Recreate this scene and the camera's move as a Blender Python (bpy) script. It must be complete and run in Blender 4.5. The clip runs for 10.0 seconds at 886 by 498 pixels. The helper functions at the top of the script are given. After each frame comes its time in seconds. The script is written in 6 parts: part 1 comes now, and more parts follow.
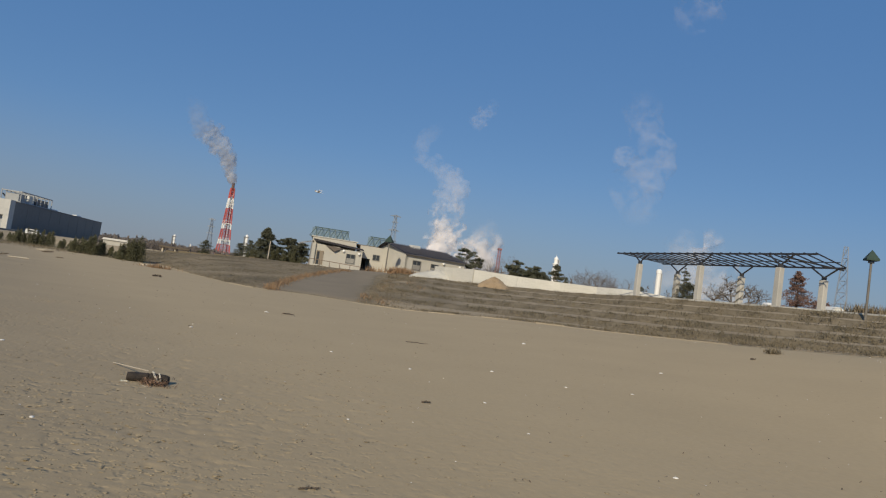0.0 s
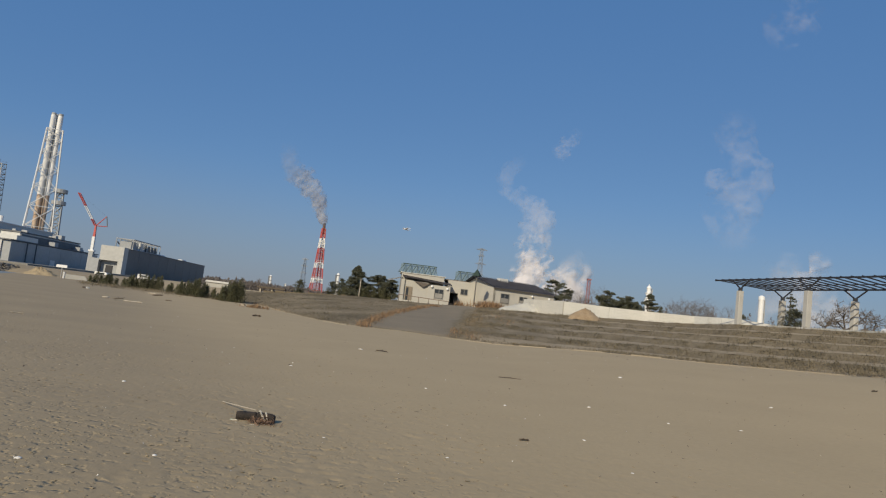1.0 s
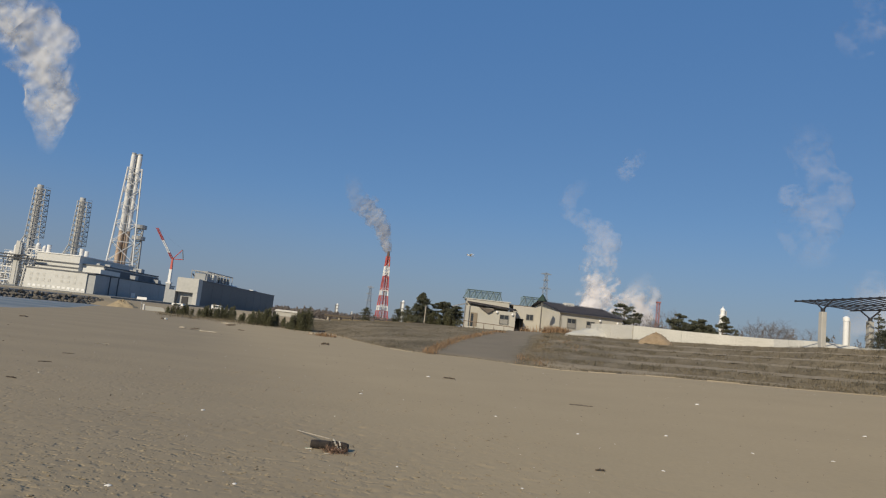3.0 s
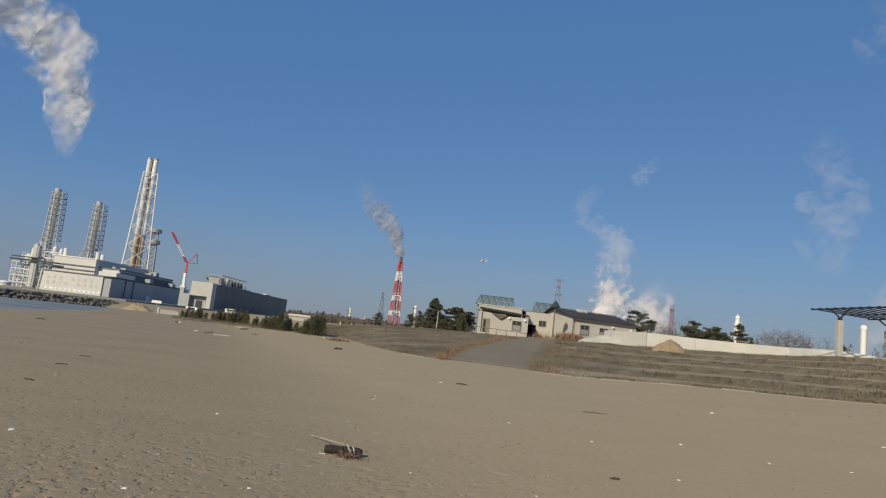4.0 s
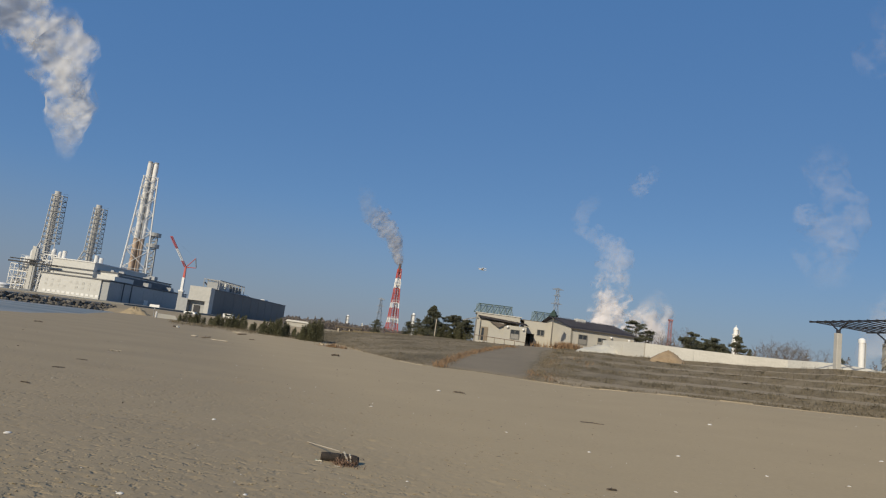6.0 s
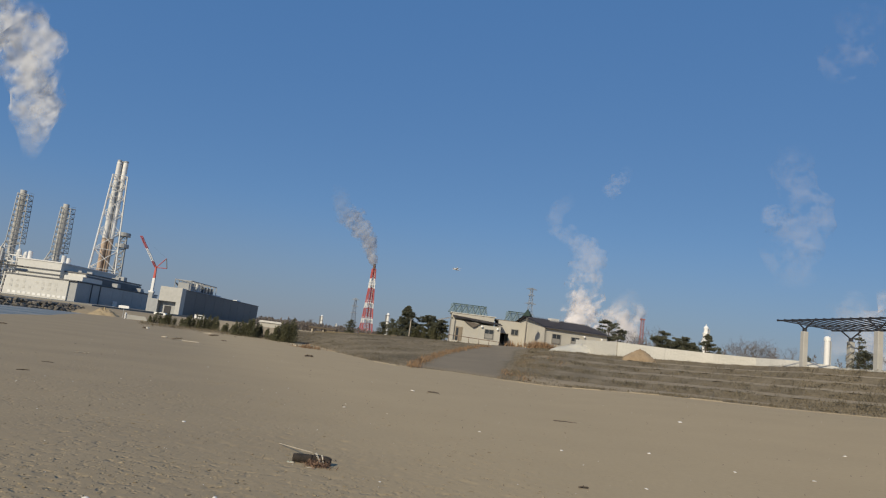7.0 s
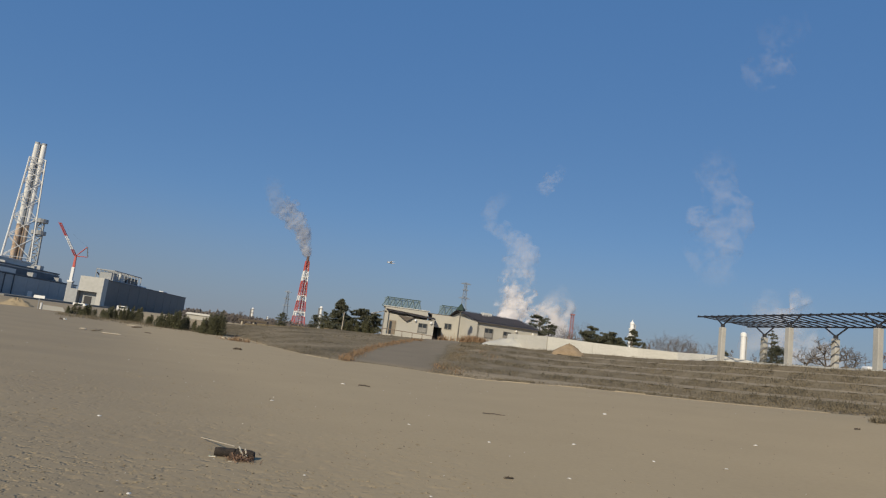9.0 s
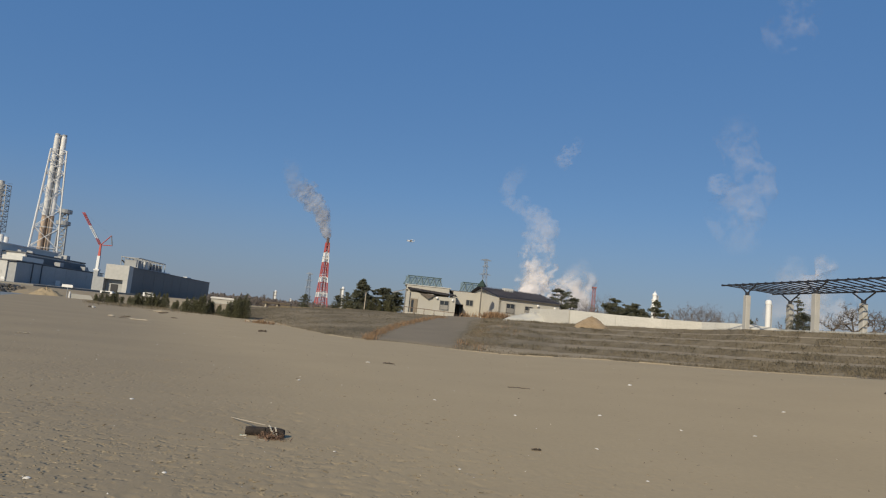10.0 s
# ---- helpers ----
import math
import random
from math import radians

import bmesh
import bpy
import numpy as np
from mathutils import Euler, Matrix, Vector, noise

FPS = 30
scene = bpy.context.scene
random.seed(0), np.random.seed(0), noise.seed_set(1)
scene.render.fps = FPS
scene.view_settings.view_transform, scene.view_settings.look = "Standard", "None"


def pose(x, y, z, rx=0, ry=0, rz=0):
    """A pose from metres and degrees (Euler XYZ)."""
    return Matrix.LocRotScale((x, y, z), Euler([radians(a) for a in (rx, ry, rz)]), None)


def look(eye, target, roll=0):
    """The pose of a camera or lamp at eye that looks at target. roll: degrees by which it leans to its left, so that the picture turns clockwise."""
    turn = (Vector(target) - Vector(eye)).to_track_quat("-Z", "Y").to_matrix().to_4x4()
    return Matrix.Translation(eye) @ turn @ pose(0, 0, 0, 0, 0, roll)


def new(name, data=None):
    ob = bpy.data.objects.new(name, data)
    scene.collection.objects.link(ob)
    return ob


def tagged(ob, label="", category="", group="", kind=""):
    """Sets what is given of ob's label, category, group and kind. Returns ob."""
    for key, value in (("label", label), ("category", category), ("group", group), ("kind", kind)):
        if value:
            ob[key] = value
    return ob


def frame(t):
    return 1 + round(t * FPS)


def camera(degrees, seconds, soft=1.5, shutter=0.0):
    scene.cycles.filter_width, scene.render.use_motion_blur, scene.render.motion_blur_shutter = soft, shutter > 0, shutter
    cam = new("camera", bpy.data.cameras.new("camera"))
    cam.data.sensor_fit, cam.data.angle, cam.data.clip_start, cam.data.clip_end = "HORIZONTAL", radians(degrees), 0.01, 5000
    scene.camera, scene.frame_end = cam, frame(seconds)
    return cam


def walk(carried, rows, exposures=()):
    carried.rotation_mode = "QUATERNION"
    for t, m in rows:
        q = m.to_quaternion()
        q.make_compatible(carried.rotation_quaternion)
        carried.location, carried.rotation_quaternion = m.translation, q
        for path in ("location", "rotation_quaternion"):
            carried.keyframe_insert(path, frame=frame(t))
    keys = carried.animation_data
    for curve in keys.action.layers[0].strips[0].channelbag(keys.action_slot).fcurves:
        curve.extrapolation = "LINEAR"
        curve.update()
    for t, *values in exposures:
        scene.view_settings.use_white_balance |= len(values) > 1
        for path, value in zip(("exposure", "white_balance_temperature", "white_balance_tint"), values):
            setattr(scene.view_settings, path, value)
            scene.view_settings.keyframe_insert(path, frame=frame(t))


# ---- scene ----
import functools

D = math.radians


def at(az, d, z=0.0):
    """A place by compass angle from the y axis, distance and height."""
    return Vector((d * math.sin(D(az)), d * math.cos(D(az)), z))


# ---- camera: a hand-held camera that pans to the left and back ----
cam = camera(66.86, 10.0, soft=1.2)
ROWS = [
    (0, -12.98, 3.56, -8.19, 0.126, 0.057, -0.041),
    (0.2, -10.64, 3.52, -7.83, 0.120, 0.021, -0.023),
    (0.5, -7.73, 5.12, -7.33, 0.101, -0.006, -0.010),
    (0.7, -6.70, 5.14, -7.08, 0.078, -0.000, -0.010),
    (1, -5.41, 5.41, -6.85, 0.043, 0.009, -0.010),
    (1.5, -3.61, 6.27, -6.45, 0.019, 0.005, -0.006),
    (2, -1.94, 7.34, -6.13, 0.008, 0.005, 0.006),
    (2.5, -0.78, 7.38, -6.04, -0.000, -0.000, 0.000),
    (3, 0.13, 6.99, -6.13, -0.020, 0.022, -0.002),
    (4.5, 1.60, 7.56, -6.80, -0.055, 0.015, 0.005),
    (5, 2.00, 7.66, -6.94, -0.060, 0.006, 0.007),
    (5.5, 1.84, 7.83, -7.14, -0.059, 0.014, 0.004),
    (7, -1.18, 8.29, -7.00, -0.033, 0.022, 0.004),
    (7.5, -1.58, 8.37, -6.81, -0.019, 0.048, -0.003),
    (8, -3.38, 8.62, -6.99, -0.001, 0.028, 0.003),
    (8.5, -5.64, 8.72, -7.39, 0.021, 0.036, -0.002),
    (9, -6.83, 8.48, -7.24, 0.028, 0.041, -0.009),
    (9.5, -6.45, 7.89, -6.55, 0.028, 0.044, -0.019),
    (10, -4.94, 6.34, -5.60, 0.012, 0.064, -0.035),
]
EYE = 1.6
walk(cam, [(t, pose(x, y, EYE + z, 90 + pitch, roll, yaw)) for t, yaw, pitch, roll, x, y, z in ROWS],
     exposures=[(0.0, 0.0), (10.0, 0.0)])

# ---- sky and sun: clear winter day, sun behind and to the left ----
SUN_TRAVEL, SUN_HEIGHT = 28.5, 29.0
world = bpy.data.worlds.new("world")
scene.world = world
world.use_nodes = True
wn = world.node_tree.nodes
sky = wn.new("ShaderNodeTexSky")
sky.sky_type = 'NISHITA'
sky.sun_disc = False
sky.sun_elevation = D(SUN_HEIGHT)
sky.sun_rotation = D(SUN_TRAVEL + 180)
sky.altitude = 2500
sky.air_density, sky.dust_density, sky.ozone_density = 1.0, 0.2, 3.0
wn["Background"].inputs["Strength"].default_value = 0.10
# thin winter haze: the clear sky's own light, weakened, over an even deep blue
weak = wn.new("ShaderNodeVectorMath")
weak.operation = 'MULTIPLY_ADD'
weak.inputs[1].default_value = (0.42, 0.355, 0.24)
weak.inputs[2].default_value = (0.41, 1.31, 3.30)
world.node_tree.links.new(sky.outputs[0], weak.inputs[0])
# greyish sea haze that fades out some ten degrees above the horizon, all round
wco = wn.new("ShaderNodeTexCoord")
wsep = wn.new("ShaderNodeSeparateXYZ")
rise = wn.new("ShaderNodeMapRange")
rise.interpolation_type = 'SMOOTHSTEP'
rise.inputs["From Min"].default_value, rise.inputs["From Max"].default_value = -0.06, 0.20
rise.inputs["To Min"].default_value, rise.inputs["To Max"].default_value = 0.95, 0.0
haze = wn.new("ShaderNodeMix")
haze.data_type = 'RGBA'
haze.inputs["B"].default_value = (1.98, 2.34, 2.86, 1)
world.node_tree.links.new(wco.outputs["Generated"], wsep.inputs[0])
world.node_tree.links.new(wsep.outputs["Z"], rise.inputs["Value"])
world.node_tree.links.new(rise.outputs["Result"], haze.inputs["Factor"])
world.node_tree.links.new(weak.outputs[0], haze.inputs["A"])
world.node_tree.links.new(haze.outputs["Result"], wn["Background"].inputs["Color"])
sun_data = bpy.data.lights.new("sun", 'SUN')
sun_data.energy, sun_data.angle, sun_data.color = 4.0, D(0.53), (1.0, 0.88, 0.67)
sun = new("sun", sun_data)
sun.matrix_world = look((0, 0, 0), at(SUN_TRAVEL, math.cos(D(SUN_HEIGHT)), -math.sin(D(SUN_HEIGHT))))


# ---- materials ----
def mat(name, dark, light, rough=0.8, scale=3.0, fine=40.0, bump=0.2, metal=0.0, spread=0.5, back=0.0, grit=0.0, bumpd=0.02):
    m = bpy.data.materials.new(name)
    m.use_nodes = True
    nt = m.node_tree
    n, l = nt.nodes, nt.links
    b = n["Principled BSDF"]
    co = n.new("ShaderNodeTexCoord")
    big = n.new("ShaderNodeTexNoise")
    big.inputs["Scale"].default_value, big.inputs["Detail"].default_value = scale, 6
    small = n.new("ShaderNodeTexNoise")
    small.inputs["Scale"].default_value, small.inputs["Detail"].default_value = fine, 8
    l.new(co.outputs["Object"], big.inputs["Vector"])
    l.new(co.outputs["Object"], small.inputs["Vector"])
    add = n.new("ShaderNodeMath")
    add.operation = 'MULTIPLY_ADD'
    l.new(small.outputs["Fac"], add.inputs[0])
    add.inputs[1].default_value = 0.5 + grit
    half = n.new("ShaderNodeMath")
    half.operation = 'MULTIPLY'
    l.new(big.outputs["Fac"], half.inputs[0])
    half.inputs[1].default_value = 0.5
    l.new(half.outputs[0], add.inputs[2])
    ramp = n.new("ShaderNodeMapRange")
    ramp.inputs["From Min"].default_value = 0.5 + grit / 2 - spread / 4 - 0.02
    ramp.inputs["From Max"].default_value = 0.5 + grit / 2 + spread / 4 + 0.02
    l.new(add.outputs[0], ramp.inputs["Value"])
    mix = n.new("ShaderNodeMix")
    mix.data_type = 'RGBA'
    mix.inputs["A"].default_value, mix.inputs["B"].default_value = (*dark, 1), (*light, 1)
    l.new(ramp.outputs["Result"], mix.inputs["Factor"])
    info = n.new("ShaderNodeObjectInfo")
    vary = n.new("ShaderNodeHueSaturation")
    vr = n.new("ShaderNodeMapRange")
    vr.inputs["To Min"].default_value, vr.inputs["To Max"].default_value = 0.92, 1.08
    l.new(info.outputs["Random"], vr.inputs["Value"])
    l.new(vr.outputs["Result"], vary.inputs["Value"])
    l.new(mix.outputs["Result"], vary.inputs["Color"])
    l.new(vary.outputs["Color"], b.inputs["Base Color"])
    b.inputs["Roughness"].default_value, b.inputs["Metallic"].default_value = rough, metal
    if bump:
        bp = n.new("ShaderNodeBump")
        bp.inputs["Strength"].default_value, bp.inputs["Distance"].default_value = bump, bumpd
        l.new(add.outputs[0], bp.inputs["Height"])
        l.new(bp.outputs["Normal"], b.inputs["Normal"])
    if back:
        tr = n.new("ShaderNodeBsdfTranslucent")
        l.new(vary.outputs["Color"], tr.inputs["Color"])
        ms = n.new("ShaderNodeMixShader")
        ms.inputs["Fac"].default_value = back
        l.new(b.outputs[0], ms.inputs[1])
        l.new(tr.outputs[0], ms.inputs[2])
        l.new(ms.outputs[0], n["Material Output"].inputs["Surface"])
    return m


SAND = mat("sand", (0.355, 0.270, 0.154), (0.432, 0.330, 0.191), 0.95, 0.35, 11.0, 0.5, spread=1.1, bumpd=0.03)


def darker_sand(m):
    """Darker, greyer sand towards the left and the near side, in long soft patches."""
    n, l = m.node_tree.nodes, m.node_tree.links
    co, b = n["Texture Coordinate"], n["Principled BSDF"]
    sep = n.new("ShaderNodeSeparateXYZ")
    l.new(co.outputs["Object"], sep.inputs[0])
    side = n.new("ShaderNodeMapRange")
    side.interpolation_type = 'SMOOTHSTEP'
    side.inputs["From Min"].default_value, side.inputs["From Max"].default_value = -0.8, 6.0
    side.inputs["To Min"].default_value, side.inputs["To Max"].default_value = 1.0, 0.12
    # x plus a share of y: low values lie near and to the left
    shore = n.new("ShaderNodeMath")
    shore.operation = 'MULTIPLY_ADD'
    shore.inputs[1].default_value = 0.38
    l.new(sep.outputs["Y"], shore.inputs[0])
    l.new(sep.outputs["X"], shore.inputs[2])
    l.new(shore.outputs[0], side.inputs["Value"])
    long = n.new("ShaderNodeMapping")
    long.inputs["Scale"].default_value = (0.16, 0.42, 1.0)
    long.inputs["Rotation"].default_value = (0, 0, 0.3)
    patch = n.new("ShaderNodeTexNoise")
    patch.inputs["Scale"].default_value, patch.inputs["Detail"].default_value = 1.0, 4.0
    l.new(co.outputs["Object"], long.inputs["Vector"])
    l.new(long.outputs[0], patch.inputs["Vector"])
    where = n.new("ShaderNodeMapRange")
    where.interpolation_type = 'SMOOTHSTEP'
    where.inputs["From Min"].default_value, where.inputs["From Max"].default_value = 0.40, 0.66
    where.inputs["To Min"].default_value, where.inputs["To Max"].default_value = 0.8, 1.0
    l.new(patch.outputs["Fac"], where.inputs["Value"])
    # share of the darker grey tone
    wet = n.new("ShaderNodeMath")
    wet.operation = 'MULTIPLY'
    l.new(where.outputs["Result"], wet.inputs[0])
    l.new(side.outputs["Result"], wet.inputs[1])
    grey = n.new("ShaderNodeMix")
    grey.data_type = 'RGBA'
    col = b.inputs["Base Color"].links[0].from_socket
    tone = n.new("ShaderNodeVectorMath")
    tone.operation = 'MULTIPLY'
    tone.inputs[1].default_value = (0.70, 0.715, 0.76)
    l.new(col, tone.inputs[0])
    l.new(wet.outputs[0], grey.inputs["Factor"])
    l.new(col, grey.inputs["A"])
    l.new(tone.outputs[0], grey.inputs["B"])
    l.new(grey.outputs["Result"], b.inputs["Base Color"])
    # small trodden dimples, crowded where the sand is darker
    last = n["Bump"]
    for size, lo, hi, depth, patch_size in ((7.0, 0.56, 0.72, 0.016, 0.5), (13.0, 0.57, 0.72, 0.010, 0.9)):
        hole, spread = n.new("ShaderNodeTexNoise"), n.new("ShaderNodeTexNoise")
        hole.inputs["Scale"].default_value, hole.inputs["Detail"].default_value = size, 2.0
        spread.inputs["Scale"].default_value, spread.inputs["Detail"].default_value = patch_size, 3.0
        cut, crowd = n.new("ShaderNodeMapRange"), n.new("ShaderNodeMapRange")
        cut.interpolation_type = 'SMOOTHSTEP'
        cut.inputs["From Min"].default_value, cut.inputs["From Max"].default_value = lo, hi
        cut.inputs["To Min"].default_value, cut.inputs["To Max"].default_value = 1.0, 0.0
        crowd.inputs["From Min"].default_value, crowd.inputs["From Max"].default_value = 0.36, 0.58
        for t in (hole, spread):
            l.new(co.outputs["Object"], t.inputs["Vector"])
        l.new(hole.outputs["Fac"], cut.inputs["Value"])
        l.new(spread.outputs["Fac"], crowd.inputs["Value"])
        both = n.new("ShaderNodeMath")
        both.operation = 'MULTIPLY'
        l.new(crowd.outputs["Result"], both.inputs[0])
        l.new(side.outputs["Result"], both.inputs[1])
        dimple = n.new("ShaderNodeBump")
        dimple.inputs["Distance"].default_value = depth
        l.new(both.outputs[0], dimple.inputs["Strength"])
        l.new(cut.outputs["Result"], dimple.inputs["Height"])
        l.new(last.outputs["Normal"], dimple.inputs["Normal"])
        last = dimple
    l.new(last.outputs["Normal"], b.inputs["Normal"])


darker_sand(SAND)
GRASS_LOT = mat("dry_turf", (0.10, 0.08, 0.048), (0.285, 0.228, 0.15), 0.95, 0.16, 4.0, 0.8, spread=0.5, bumpd=0.08)
GRAVEL = mat("gravel", (0.205, 0.170, 0.122), (0.285, 0.236, 0.17), 0.95, 0.3, 9.0, 0.6, spread=0.9)
def grown_edge(m, other, reach=0.55, size=0.5):
    """Blend into another ground colour where the sheet's own edge attribute runs out, in ragged tufts."""
    n, l = m.node_tree.nodes, m.node_tree.links
    b = n["Principled BSDF"]
    edge = n.new("ShaderNodeAttribute")
    edge.attribute_name = "inside"
    tuft = n.new("ShaderNodeTexNoise")
    tuft.inputs["Scale"].default_value, tuft.inputs["Detail"].default_value = size, 6.0
    l.new(n["Texture Coordinate"].outputs["Object"], tuft.inputs["Vector"])
    add = n.new("ShaderNodeMath")
    add.operation = 'ADD'
    l.new(edge.outputs["Fac"], add.inputs[0])
    l.new(tuft.outputs["Fac"], add.inputs[1])
    ramp = n.new("ShaderNodeMapRange")
    ramp.interpolation_type = 'SMOOTHSTEP'
    ramp.inputs["From Min"].default_value, ramp.inputs["From Max"].default_value = 0.5, 0.5 + reach
    l.new(add.outputs[0], ramp.inputs["Value"])
    mix = n.new("ShaderNodeMix")
    mix.data_type = 'RGBA'
    mix.inputs["A"].default_value = (*other, 1)
    l.new(b.inputs["Base Color"].links[0].from_socket, mix.inputs["B"])
    l.new(ramp.outputs["Result"], mix.inputs["Factor"])
    l.new(mix.outputs["Result"], b.inputs["Base Color"])


grown_edge(GRAVEL, (0.185, 0.152, 0.098), 0.5, 0.8)
grown_edge(GRASS_LOT, (0.35, 0.27, 0.155), 0.35, 1.2)
CLOD = mat("dark_sand_clods", (0.205, 0.168, 0.108), (0.29, 0.232, 0.146), 0.95, 2.0, 40.0, 0.3)
SAND_HEAP = mat("heaped_sand", (0.27, 0.21, 0.13), (0.36, 0.28, 0.17), 0.95, 0.6, 8.0, 0.6)
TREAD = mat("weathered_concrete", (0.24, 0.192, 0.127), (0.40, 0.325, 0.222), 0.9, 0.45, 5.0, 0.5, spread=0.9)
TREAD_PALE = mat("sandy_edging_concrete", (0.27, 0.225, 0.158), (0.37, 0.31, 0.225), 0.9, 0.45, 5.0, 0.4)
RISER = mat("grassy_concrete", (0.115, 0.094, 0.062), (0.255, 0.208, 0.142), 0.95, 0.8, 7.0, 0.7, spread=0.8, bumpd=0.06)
WALL_WHITE = mat("pale_concrete", (0.44, 0.425, 0.378), (0.57, 0.55, 0.50), 0.85, 0.4, 7.0, 0.2)
PLASTER = mat("cream_plaster", (0.40, 0.379, 0.328), (0.48, 0.453, 0.394), 0.85, 0.6, 30.0, 0.1)
PLASTER_GREY = mat("grey_plaster", (0.40, 0.386, 0.34), (0.48, 0.461, 0.41), 0.85, 0.6, 30.0, 0.1)
ROOF_DARK = mat("dark_roof_sheet", (0.07, 0.065, 0.07), (0.11, 0.10, 0.105), 0.6, 0.7, 20.0, 0.1)
ROOF_BROWN = mat("brown_roof_sheet", (0.09, 0.07, 0.055), (0.15, 0.12, 0.095), 0.7, 0.7, 20.0, 0.1)
GREEN_STEEL = mat("green_painted_steel", (0.04, 0.068, 0.064), (0.07, 0.105, 0.098), 0.5, 1.5, 25.0, 0.05)
GREEN_PANEL = mat("green_glazing", (0.15, 0.21, 0.215), (0.20, 0.265, 0.27), 0.3, 1.0, 10.0, 0.0)
GLASS_DARK = mat("dark_glass", (0.03, 0.035, 0.04), (0.05, 0.055, 0.06), 0.15, 1.0, 5.0, 0.0)
GREY_SHUTTER = mat("grey_shutter", (0.22, 0.21, 0.19), (0.29, 0.275, 0.245), 0.8, 2.0, 20.0, 0.1)
SHUTTER = mat("shutter", (0.45, 0.44, 0.40), (0.54, 0.52, 0.47), 0.7, 2.0, 20.0, 0.1)
DOOR_BROWN = mat("brown_door", (0.20, 0.16, 0.11), (0.27, 0.22, 0.16), 0.6, 2.0, 20.0, 0.1)
RAIL_BROWN = mat("brown_rail", (0.16, 0.11, 0.08), (0.22, 0.16, 0.12), 0.6, 2.0, 20.0, 0.1)
STEEL_DARK = mat("dark_steel", (0.018, 0.018, 0.022), (0.035, 0.034, 0.036), 0.5, 2.0, 30.0, 0.05)
PILLAR = mat("pillar_concrete", (0.365, 0.352, 0.315), (0.46, 0.44, 0.40), 0.85, 0.8, 15.0, 0.2)
LAMP_POLE = mat("dull_lamp_pole", (0.11, 0.10, 0.085), (0.17, 0.155, 0.135), 0.7, 1.0, 20.0, 0.1)
CAP_GREEN = mat("green_cap", (0.022, 0.042, 0.034), (0.038, 0.064, 0.052), 0.9, 2.0, 20.0, 0.1)
BARK = mat("bark", (0.07, 0.055, 0.045), (0.15, 0.12, 0.095), 0.95, 2.0, 20.0, 0.5)
PINE = mat("pine_needles", (0.052, 0.058, 0.037), (0.138, 0.135, 0.082), 0.8, 0.9, 8.0, 0.0, spread=0.7, back=0.2)
SHRUB = mat("shrub_needles", (0.064, 0.068, 0.034), (0.155, 0.146, 0.076), 0.8, 1.1, 8.0, 0.0, spread=0.7, back=0.2)
RUST = mat("rusty_conifer_leaves", (0.15, 0.088, 0.07), (0.25, 0.155, 0.125), 0.85, 1.0, 8.0, 0.0, back=0.2)
TWIGS = mat("bare_twigs", (0.10, 0.082, 0.068), (0.18, 0.15, 0.125), 0.95, 1.0, 8.0, 0.0)
DRY_GRASS = mat("dry_grass", (0.26, 0.165, 0.088), (0.38, 0.25, 0.145), 0.9, 0.6, 6.0, 0.0, spread=0.7, back=0.3)
WEEDS = mat("withered_weeds", (0.15, 0.125, 0.082), (0.27, 0.225, 0.155), 0.9, 0.6, 6.0, 0.0, spread=0.7, back=0.2)
SOIL = mat("brown_soil", (0.24, 0.17, 0.10), (0.36, 0.27, 0.17), 0.95, 1.5, 10.0, 0.7, bumpd=0.06)
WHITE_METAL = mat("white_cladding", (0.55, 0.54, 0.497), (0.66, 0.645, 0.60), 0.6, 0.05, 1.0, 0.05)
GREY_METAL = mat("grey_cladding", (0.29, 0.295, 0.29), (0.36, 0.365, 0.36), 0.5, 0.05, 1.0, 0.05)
# pale blue of the distance haze is put into the pylon steel colour
HAZED_PYLON = mat("hazed_pylon_steel", (0.19, 0.235, 0.30), (0.245, 0.29, 0.36), 0.7, 0.1, 2.0, 0.05)
CONCRETE = mat("grey_concrete", (0.20, 0.19, 0.165), (0.33, 0.315, 0.28), 0.9, 0.3, 6.0, 0.3)
SLATE_METAL = mat("slate_cladding", (0.085, 0.088, 0.09), (0.115, 0.118, 0.12), 0.5, 0.05, 1.0, 0.05)
ROOF_PLANT = mat("plant_roof", (0.10, 0.10, 0.10), (0.18, 0.18, 0.18), 0.7, 0.2, 3.0, 0.1)
WHITE_STEEL = mat("white_painted_steel", (0.64, 0.63, 0.60), (0.76, 0.74, 0.70), 0.5, 0.1, 2.0, 0.05)
GREY_STEEL = mat("galvanised_steel", (0.30, 0.31, 0.31), (0.42, 0.42, 0.41), 0.5, 0.1, 2.0, 0.05)
FLUE_RUST = mat("rust_stained_flue", (0.36, 0.22, 0.13), (0.58, 0.47, 0.36), 0.7, 0.12, 2.0, 0.1)
STAIR_GREY = mat("dull_stair_steel", (0.13, 0.14, 0.155), (0.20, 0.21, 0.22), 0.7, 0.1, 2.0, 0.05)
LIGHT_GREY = mat("light_grey_cladding", (0.33, 0.33, 0.31), (0.40, 0.40, 0.38), 0.6, 0.05, 1.0, 0.05)
TOWER_STEEL = mat("weathered_white_steel", (0.40, 0.40, 0.385), (0.54, 0.53, 0.50), 0.6, 0.1, 2.0, 0.05)
FLUE_PALE = mat("weathered_pale_flue", (0.36, 0.35, 0.325), (0.50, 0.485, 0.45), 0.7, 0.1, 1.5, 0.1)
LIFT_SHAFT = mat("pale_shaft_concrete", (0.44, 0.43, 0.39), (0.54, 0.52, 0.48), 0.85, 0.1, 1.0, 0.1)
TANK_BLUE = mat("blue_grey_tank_paint", (0.075, 0.088, 0.11), (0.105, 0.12, 0.145), 0.6, 0.05, 1.0, 0.05)
